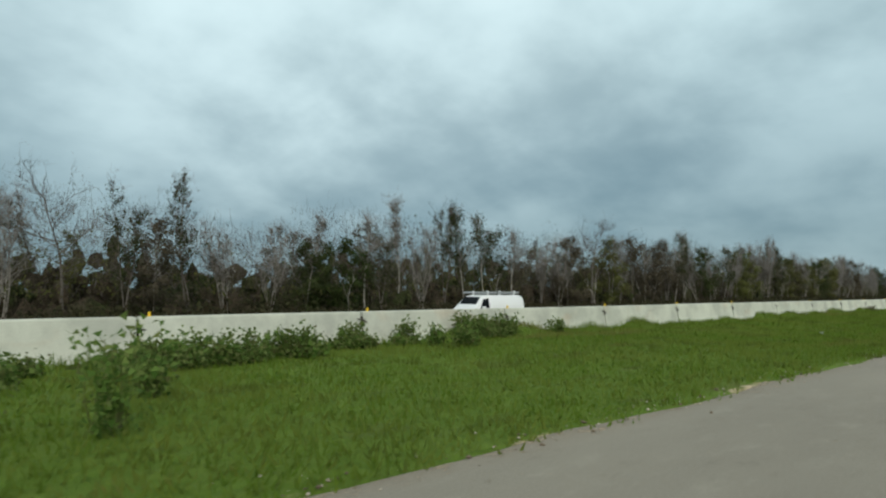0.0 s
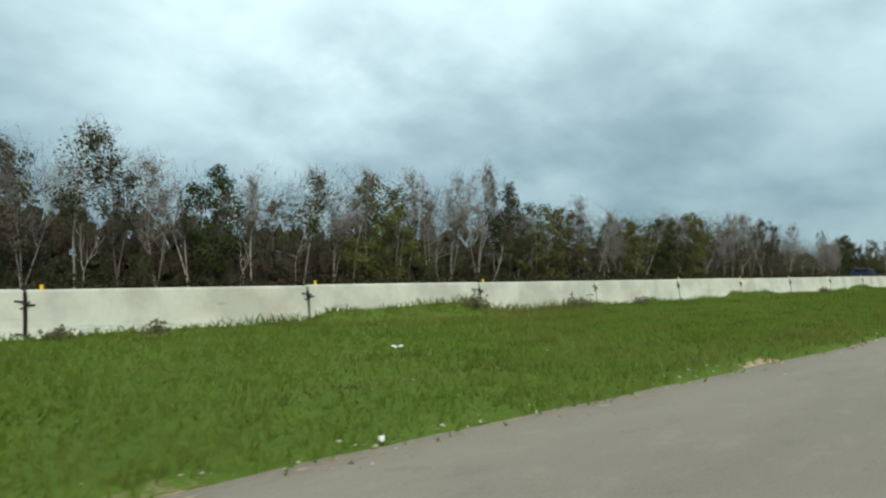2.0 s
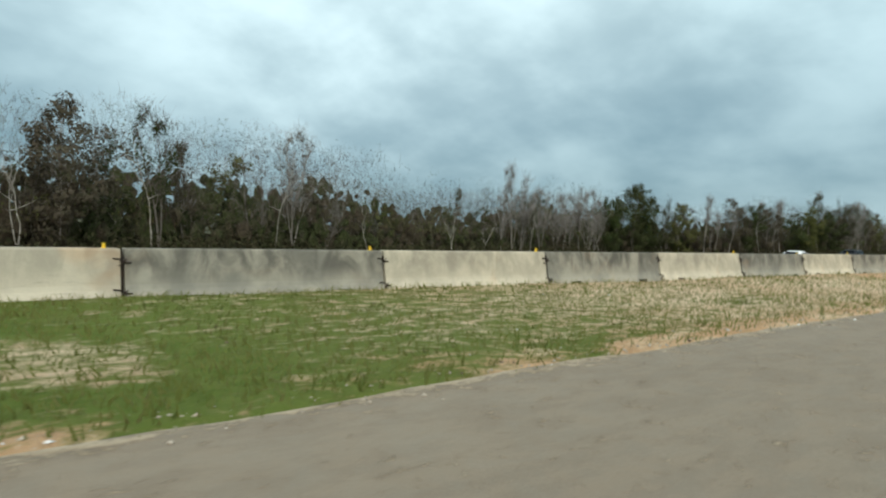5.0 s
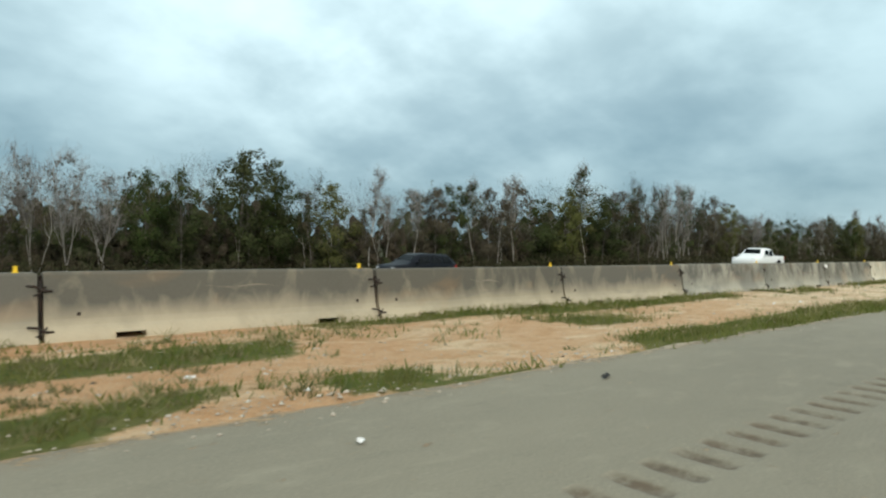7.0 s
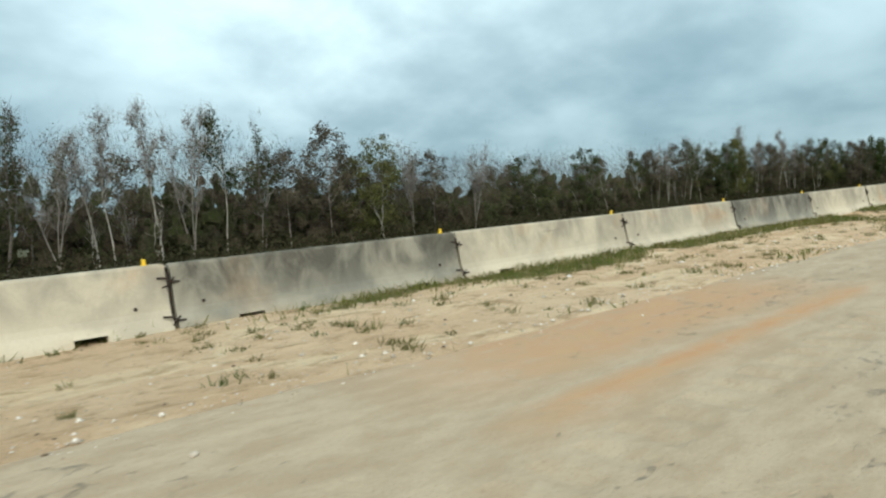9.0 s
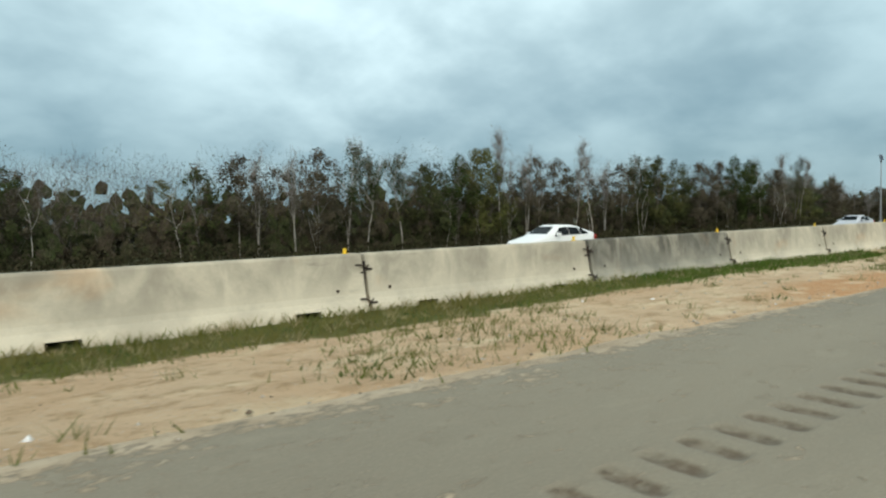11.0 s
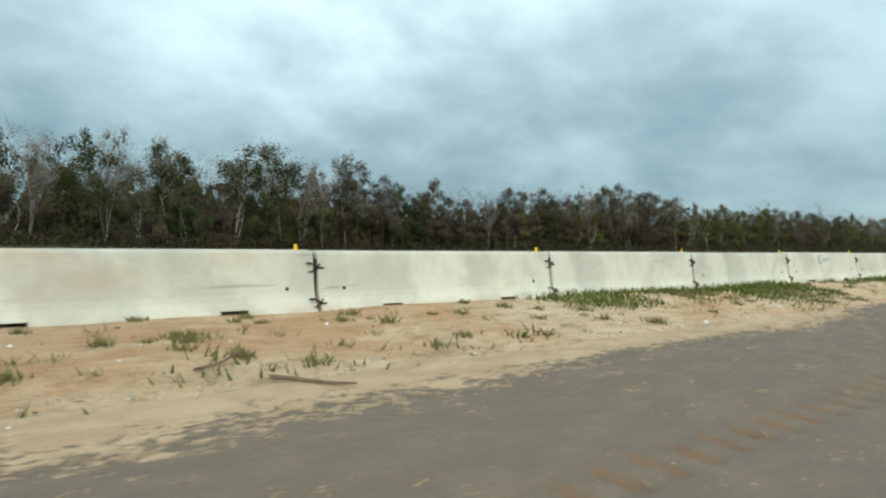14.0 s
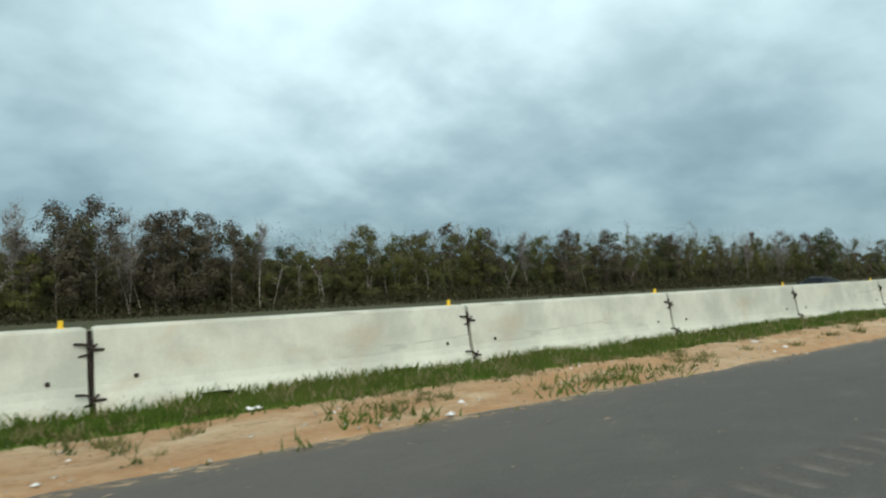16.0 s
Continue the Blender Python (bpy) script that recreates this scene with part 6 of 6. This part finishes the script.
# ---- litter, stones and sticks ----
def lump(name, x, y, size, material, words, category, seed, flat=0.6):
    rng = random.Random(seed)
    bm = bmesh.new()
    bmesh.ops.create_icosphere(bm, subdivisions=2, radius=1)
    for v in bm.verts:
        k = 1 + 0.28 * noise.noise(v.co * 1.3 + Vector((seed, 0, 0)))
        v.co = Vector((v.co.x * size * k * 1.2, v.co.y * size * k, v.co.z * size * k * flat))
    ob = part(name, bm, material)
    z = 0.0 if y < edge_at(x) else float(rise(np.array([x]), np.array([y]))[0])
    ob.matrix_basis = pose(x, y, z + size * flat * 0.55, 0, 0, rng.uniform(0, 360))
    return tagged(ob, words, category)


def scrap(name, x, y, length, width, material, words, category, seed, curl=0.04, yaw=None, lie=0.008):
    """A thin crumpled sheet lying on the ground."""
    rng = random.Random(seed)
    bm = bmesh.new()
    bmesh.ops.create_grid(bm, x_segments=7, y_segments=5, size=0.5)
    for v in bm.verts:
        x0, y0 = v.co.x, v.co.y
        edge = 1 + 0.25 * noise.noise(Vector((x0 * 3, y0 * 3, seed)))
        v.co = Vector((x0 * length * edge, y0 * width * edge, curl * (0.7 + noise.noise(Vector((x0 * 4, y0 * 4, seed * 1.7)))) ))
    bmesh.ops.solidify(bm, geom=list(bm.faces), thickness=0.006)
    ob = part(name, bm, material)
    z = 0.0 if y < edge_at(x) else float(rise(np.array([x]), np.array([y]))[0])
    ob.matrix_basis = pose(x, y, z + lie, 0, 0, rng.uniform(0, 360) if yaw is None else yaw)
    return tagged(ob, words, category)


def stick(x, y, length, r, yaw, seed):
    rng = np.random.default_rng(seed)
    V, F = [], []
    p, rad = limb(rng, (-length / 2, 0, r), (1, 0, -0.06), length, r, r * 0.5, 6, 0.12)
    p = [np.array((q[0], q[1], max(r, min(q[2], 0.1)))) for q in p]
    tube(p, rad, 6, V, F)
    ob = raw("stick", np.array(V), np.array(F), M_WOOD)
    z = 0.0 if y < edge_at(x) else float(rise(np.array([x]), np.array([y]))[0])
    ob.matrix_basis = pose(x, y, z, 0, 0, yaw)
    tagged(ob, "broken brown stick lying on the sand", "stick")


PAPER, STRIP = "crumpled white litter lying on the grass verge", "torn black tyre strip lying on the shoulder"
SCRAPS_START = [(21.7, 6.4, .22, .16), (76.1, 7.0, .28, .16), (73.5, 3.68, .2, .07), (115.9, 6.7, .24, .16), (125.1, 3.77, .13, .09), (125.5, 4.03, .12, .09), (127.6, 4.14, .14, .1), (126.4, 5.5, .12, .1), (127.2, 5.8, .12, .1), (128.0, 6.1, .1, .1), (144.3, 4.55, .2, .15), (143.2, 4.48, .18, .12), (249.3, 5.37, .15, .1), (249.6, 3.29, .1, .07)]
SCRAPS_END = [(290.8, 5.62, .16, .12), (292.1, 5.96, .16, .12), (284.5, 6.15, .22, .14), (428.0, 4.52, .24, .1), (431.0, 3.04, .08, .05), (431.5, 6.26, .12, .1), (445.4, 4.33, .24, .15), (449.2, 4.43, .16, .08), (579.4, 6.1, .25, .16), (578.9, 5.33, .2, .15), (571.1, 5.72, .22, .14), (89.0, 3.75, .16, .1)]
for i, (x, y, l, w) in enumerate(SCRAPS_START + SCRAPS_END):
    scrap("paper_scrap", x, y, l * 0.55, w * 0.55, M_WHITEPLASTIC, PAPER, "litter", 40 + i, 0.03)
scrap("plastic_sheet", 242.9, 7.6, 0.5, 0.25, M_WHITEPLASTIC, "white plastic sheet lying on red sand", "litter", 70, 0.07)
scrap("plastic_bag", 149.15, float(line_at(149.15)) - 0.42, 0.42, 0.3, M_WHITEPLASTIC, "torn white plastic bag caught in weeds by the barrier", "litter", 78, 0.3)
scrap("foam_board", 557.6, 6.05, 0.75, 0.22, M_WHITEPLASTIC, "broken white foam board on grass by the barrier", "litter", 71, 0.05, 15, 0.09)
scrap("foam_board", 559.2, 5.88, 0.6, 0.22, M_WHITEPLASTIC, "broken white foam board on grass by the barrier", "litter", 72, 0.04, 5, 0.07)
scrap("packaging_bag", 428.9, 6.95, 0.3, 0.22, M_BLUEPLASTIC, "blue and white crushed bag by the barrier foot", "litter", 73, 0.09)
scrap("wrapper", 444.9, 4.65, 0.13, 0.05, M_YELLOW, "yellow wrapper lying on the sand", "litter", 74, 0.02)
scrap("cup", 555.7, 5.5, 0.12, 0.1, M_REDPLASTIC, "crushed red cup on the sand", "litter", 75, 0.05)
scrap("red_bag", 457.5, 6.2, 0.3, 0.2, M_REDPLASTIC, "crushed red and white bag on the sand", "litter", 79, 0.05)
for i, (x, y, l, w, a) in enumerate([(39.3, 2.49, .32, .12, 40), (252.5, 3.59, .38, .1, 20), (284.7, 3.53, .14, .08, 0), (446.6, 3.53, .2, .06, 160), (445.9, 3.44, .12, .06, 20), (427.5, 4.5, .22, .1, 10), (451.4, 5.05, .16, .12, 0)]):
    scrap("tyre_strip", x, y, l * 0.42, w * 0.42, M_RUBBER, STRIP, "tyre scrap", 80 + i, 0.035, a)
lump("stone", 232.87, 3.1, 0.05, M_STONE, "pale limestone lump on the sandy shoulder", "stone", 3)
lump("stone", 231.23, 4.07, 0.075, M_STONE, "pale limestone lump on red sand", "stone", 4)
lump("stone", 320.1, 3.54, 0.026, M_STONE, "pale limestone lump on the sandy shoulder", "stone", 5)
lump("clod", 231.6, 5.5, 0.07, M_WOOD, "dark clod of earth on red sand", "clod", 6)
for i, (x, y, l, r, a) in enumerate([(232.4, 3.75, .3, .02, -20), (303.1, 4.59, .55, .015, 20), (500.1, 4.34, .7, .02, -35), (499.6, 4.9, .5, .015, 10), (553.1, 4.78, .35, .012, 15), (472.6, 5.37, .7, .015, -5), (88.9, 3.8, .5, .02, 20)]):
    stick(x, y, l, r, a, 90 + i)


# ---- survey marks sprayed on the shoulder ----
def mark(x, y, strokes, words, width=0.03):
    bm = bmesh.new()
    for line in strokes:
        prev = None
        for k, (px, py) in enumerate(line):
            q = line[min(k + 1, len(line) - 1)]
            p = line[max(k - 1, 0)]
            d = Vector((q[0] - p[0], q[1] - p[1], 0)).normalized()
            s = Vector((-d.y, d.x, 0)) * width / 2
            pair = (bm.verts.new((px + s.x, py + s.y, 0.004)), bm.verts.new((px - s.x, py - s.y, 0.004)))
            if prev:
                bm.faces.new((prev[0], prev[1], pair[1], pair[0]))
            prev = pair
    bmesh.ops.recalc_face_normals(bm, faces=bm.faces)
    for f in bm.faces:
        if f.normal.z < 0:
            f.normal_flip()
    ob = part("survey_mark", bm, M_CHALK)
    ob.location = (x, y, 0)
    tagged(ob, words, "paint mark")


mark(468.2, 3.5, [[(-0.02, 0.2), (0.0, -0.28)], [(-0.16, 0.06), (-0.03, 0.2), (0.16, 0.1)]], "faint white sprayed survey arrow on dark asphalt", 0.018)
spiral = [(0.2 * (1 - k / 40) * math.cos(k * 0.33), 0.13 * (1 - k / 40) * math.sin(k * 0.33)) for k in range(37)]
mark(556.62, 2.82, [spiral, [(-0.28, 0.1), (-0.42, 0.02), (-0.36, -0.12)], [(-0.42, 0.02), (-0.2, -0.1)]], "white sprayed survey scrawl on dark asphalt")
ring = [(0.1 * math.cos(k * 0.45), 0.06 * math.sin(k * 0.45)) for k in range(15)]
mark(556.22, 3.35, [ring, [(-0.1, 0), (0.1, 0)], [(0.0, -0.2), (0.05, -0.36)], [(-0.1, -0.28), (0.05, -0.3)]], "white sprayed survey ring on dark asphalt", 0.025)
mark(451.2, 3.9, [[(-0.2, 0.33), (0.15, 0.2), (-0.1, 0.05)], [(0.1, 0.0), (-0.15, -0.1), (0.15, -0.22)], [(0.2, -0.3), (-0.1, -0.38)]], "white sprayed survey zigzag on dark asphalt", 0.025)


# ---- grass and weeds ----
def blade_mesh(name, x, y, h, lean, wide, rng, material, words):
    m = len(x)
    a = rng.uniform(0, 6.28, m)
    z = rise(x, y) - 0.01
    z = np.where(y < edge_at(x) + 0.17, np.maximum(z, 0.0), z)
    c = np.stack([x, y, z], 1)
    side = np.stack([np.cos(a), np.sin(a), 0 * a], 1) * (wide * rng.uniform(0.6, 1.4, m))[:, None]
    la = rng.uniform(0, 6.28, m)
    tip = c + np.stack([np.cos(la) * lean * h, np.sin(la) * lean * h, h], 1)
    # every blade turns its upper face to the open side
    turned = (np.cross(2 * side, tip - c + side) * (-0.25, -0.75, 0.6)).sum(1) < 0
    side[turned] *= -1
    V = np.stack([c - side, c + side, tip], 1).reshape(-1, 3)
    ob = raw(name, V, np.arange(3 * m).reshape(m, 3), material)
    n = np.stack([np.cos(la) * 0.35, np.sin(la) * 0.35, 0 * la + 0.94], 1)
    up_normals(ob, np.repeat(n, 3, 0))
    return tagged(ob, words, "grass", kind="stuff")


def blades(name, n, x0, x1, hmin, hmax, wide, material, words, seed, power=1.0):
    rng = np.random.default_rng(seed)
    x = rng.uniform(x0, x1, n)
    e, b = edge_at(x), line_at(x)
    y = e - 0.28 + (b + 0.23 - e) * rng.uniform(0, 1, n)
    g = cover(x, y)[0]
    keep = rng.uniform(0, 1, n) < g ** power * (0.04 + 0.96 * step(y - e + (vnoise(x, y, 0.8, 19) - 0.5) * 0.5, -0.22, 0.18))
    x, y = x[keep], y[keep]
    m = len(x)
    lush = 0.55 + 0.45 * vnoise(x, y, 0.7, 9) + 0.45 * vnoise(x, y, 4.0, 10) + 0.7 * span(x, 116, 146, 4) * step(vnoise(x, y, 1.1, 61), 0.5, 0.72)
    far = line_at(x) - y
    h = rng.uniform(hmin, hmax, m) * lush * (1 + (1 - step(far, 0.2, 0.75)) * (0.5 * vnoise(x, y, 0.6, 11) + 0.85 * (1 - step(x, 150, 165)) * step(vnoise(x, 0 * x, 2.2, 13), 0.5, 0.75)))
    blade_mesh(name, x, y, h, rng.uniform(0.25, 1.0, m), wide, rng, material, words)


def tufts(name, n, x0, x1, hmin, hmax, per, material, words, seed, power, base, loose=0.055, wide=0.009):
    """Clumps of blades that fan out from one root."""
    rng = np.random.default_rng(seed)
    x = rng.uniform(x0, x1, n)
    e, b = edge_at(x), line_at(x)
    y = e + 0.15 + (b - 0.2 - e) * rng.uniform(0, 1, n)
    g = cover(x, y)[0]
    keep = rng.uniform(0, 1, n) < base + g ** power
    x, y = x[keep], y[keep]
    size = rng.uniform(0.5, 1.3, len(x))
    x, y, size = np.repeat(x, per), np.repeat(y, per), np.repeat(size, per)
    m = len(x)
    x, y = x + rng.normal(0, loose, m) * size, y + rng.normal(0, loose, m) * size
    blade_mesh(name, x, y, rng.uniform(hmin, hmax, m) * size, rng.uniform(0.3, 1.1, m), wide, rng, material, words)


blades("grass", 390000, -5, 170, 0.045, 0.12, 0.013, M_GRASS, "uncut green grass along the barrier", 21)
blades("verge_grass", 380000, 168, 400, 0.05, 0.12, 0.010, M_VERGEGRASS, "patchy green grass on sandy soil", 22, 1.2)
blades("strip_grass", 520000, 400, 640, 0.045, 0.12, 0.013, M_RANKGRASS, "thick green grass at the barrier foot", 25, 1.3)
tufts("shoulder_tufts", 620, 316, 348, 0.035, 0.09, 30, M_OLIVEGRASS, "olive grass tufts on pale sand", 26, 1.0, 0.35)
tufts("dry_tufts", 13000, 222, 600, 0.05, 0.14, 14, M_DRYGRASS, "dry straw-coloured tufts on the sand", 23, 1.5, 0.08)
tufts("low_tufts", 700, 216, 250, 0.03, 0.08, 40, M_OLIVEGRASS, "low olive grass clumps on red sand", 28, 1.3, 0.4, 0.06, 0.011)
tufts("rounded_tufts", 2600, 404, 585, 0.04, 0.105, 44, M_OLIVEGRASS, "rounded olive grass clumps on the sand", 27, 1.3, 0.26, 0.055, 0.012)
tufts("green_tufts", 7000, 222, 600, 0.04, 0.11, 16, M_WEED, "small green tufts on the sand", 24, 1.3, 0.05)


def gravel(name, n, x0, x1, smin, smax, material, words, seed, near, floor=0.0, band=0.2):
    rng = np.random.default_rng(seed)
    x = rng.uniform(x0, x1, n)
    e, b = edge_at(x), line_at(x)
    u = rng.uniform(0, 1, n)
    y = np.where(rng.uniform(0, 1, n) < near, e + 0.05 + rng.normal(0, band, n), e + (b - 0.3 - e) * u)
    g = cover(x, y)[0]
    keep = rng.uniform(0, 1, n) > g * (0.8 - floor)
    x, y = x[keep], y[keep]
    m = len(x)
    z = np.where(y < edge_at(x), 0.002, rise(x, y))
    s = smin + (smax - smin) * rng.uniform(0, 1, m) ** 4
    base = np.array([(1, 0, 0), (0, 1, 0), (-1, 0, 0), (0, -1, 0), (0, 0, 0.7), (0, 0, -0.4)], float)
    V = base[None] * (s[:, None, None] * rng.uniform(0.6, 1.3, (m, 6, 1))) + np.stack([x, y, z], 1)[:, None]
    tri = np.array([(0, 1, 4), (1, 2, 4), (2, 3, 4), (3, 0, 4), (1, 0, 5), (2, 1, 5), (3, 2, 5), (0, 3, 5)])
    F = (tri[None] + (np.arange(m) * 6)[:, None, None]).reshape(-1, 3)
    tagged(raw(name, V.reshape(-1, 3), F, material), words, "gravel", kind="stuff")


gravel("gravel", 9000, 222, 640, 0.008, 0.04, M_STONE, "loose pale stones on the sand", 31, 0.35)
gravel("loose_stones", 2200, 222, 254, 0.006, 0.034, M_STONE, "pale pebbles on red sand", 36, 0.4)
gravel("sand_gravel", 5200, 472, 515, 0.006, 0.026, M_STONE, "pale gravel strewn over sand and asphalt", 41, 0.75)
gravel("edge_gravel", 9000, 436, 477, 0.005, 0.017, M_PEBBLE, "pale gravel line along the dark asphalt edge", 37, 0.97, 0.0, 0.08)
gravel("bank_gravel", 1500, 246, 262, 0.006, 0.024, M_STONE, "pale gravel among the grass tufts", 38, 0.6)
gravel("white_pebbles", 1500, 312, 350, 0.008, 0.036, M_PEBBLE, "whitish pebbles strewn over pale sand", 43, 0.35)
gravel("edge_bark", 1800, -5, 160, 0.006, 0.035, M_WOOD, "dark bark bits along the grass edge", 39, 1.0, 0.5)
gravel("dark_grit", 4000, 120, 640, 0.008, 0.035, M_WOOD, "dark clods and bark bits on the sand", 32, 0.3)
gravel("mud_scraps", 600, 122, 133, 0.006, 0.02, M_WHITEPLASTIC, "white litter scattered over dark mud", 34, 0.1)
gravel("edge_stones", 5200, -5, 222, 0.005, 0.030, M_STONE, "pale grit along the edge of the asphalt", 35, 1.0, 0.5)
gravel("white_scraps", 1100, 20, 640, 0.012, 0.055, M_WHITEPLASTIC, "small white scraps of litter", 33, 0.45)
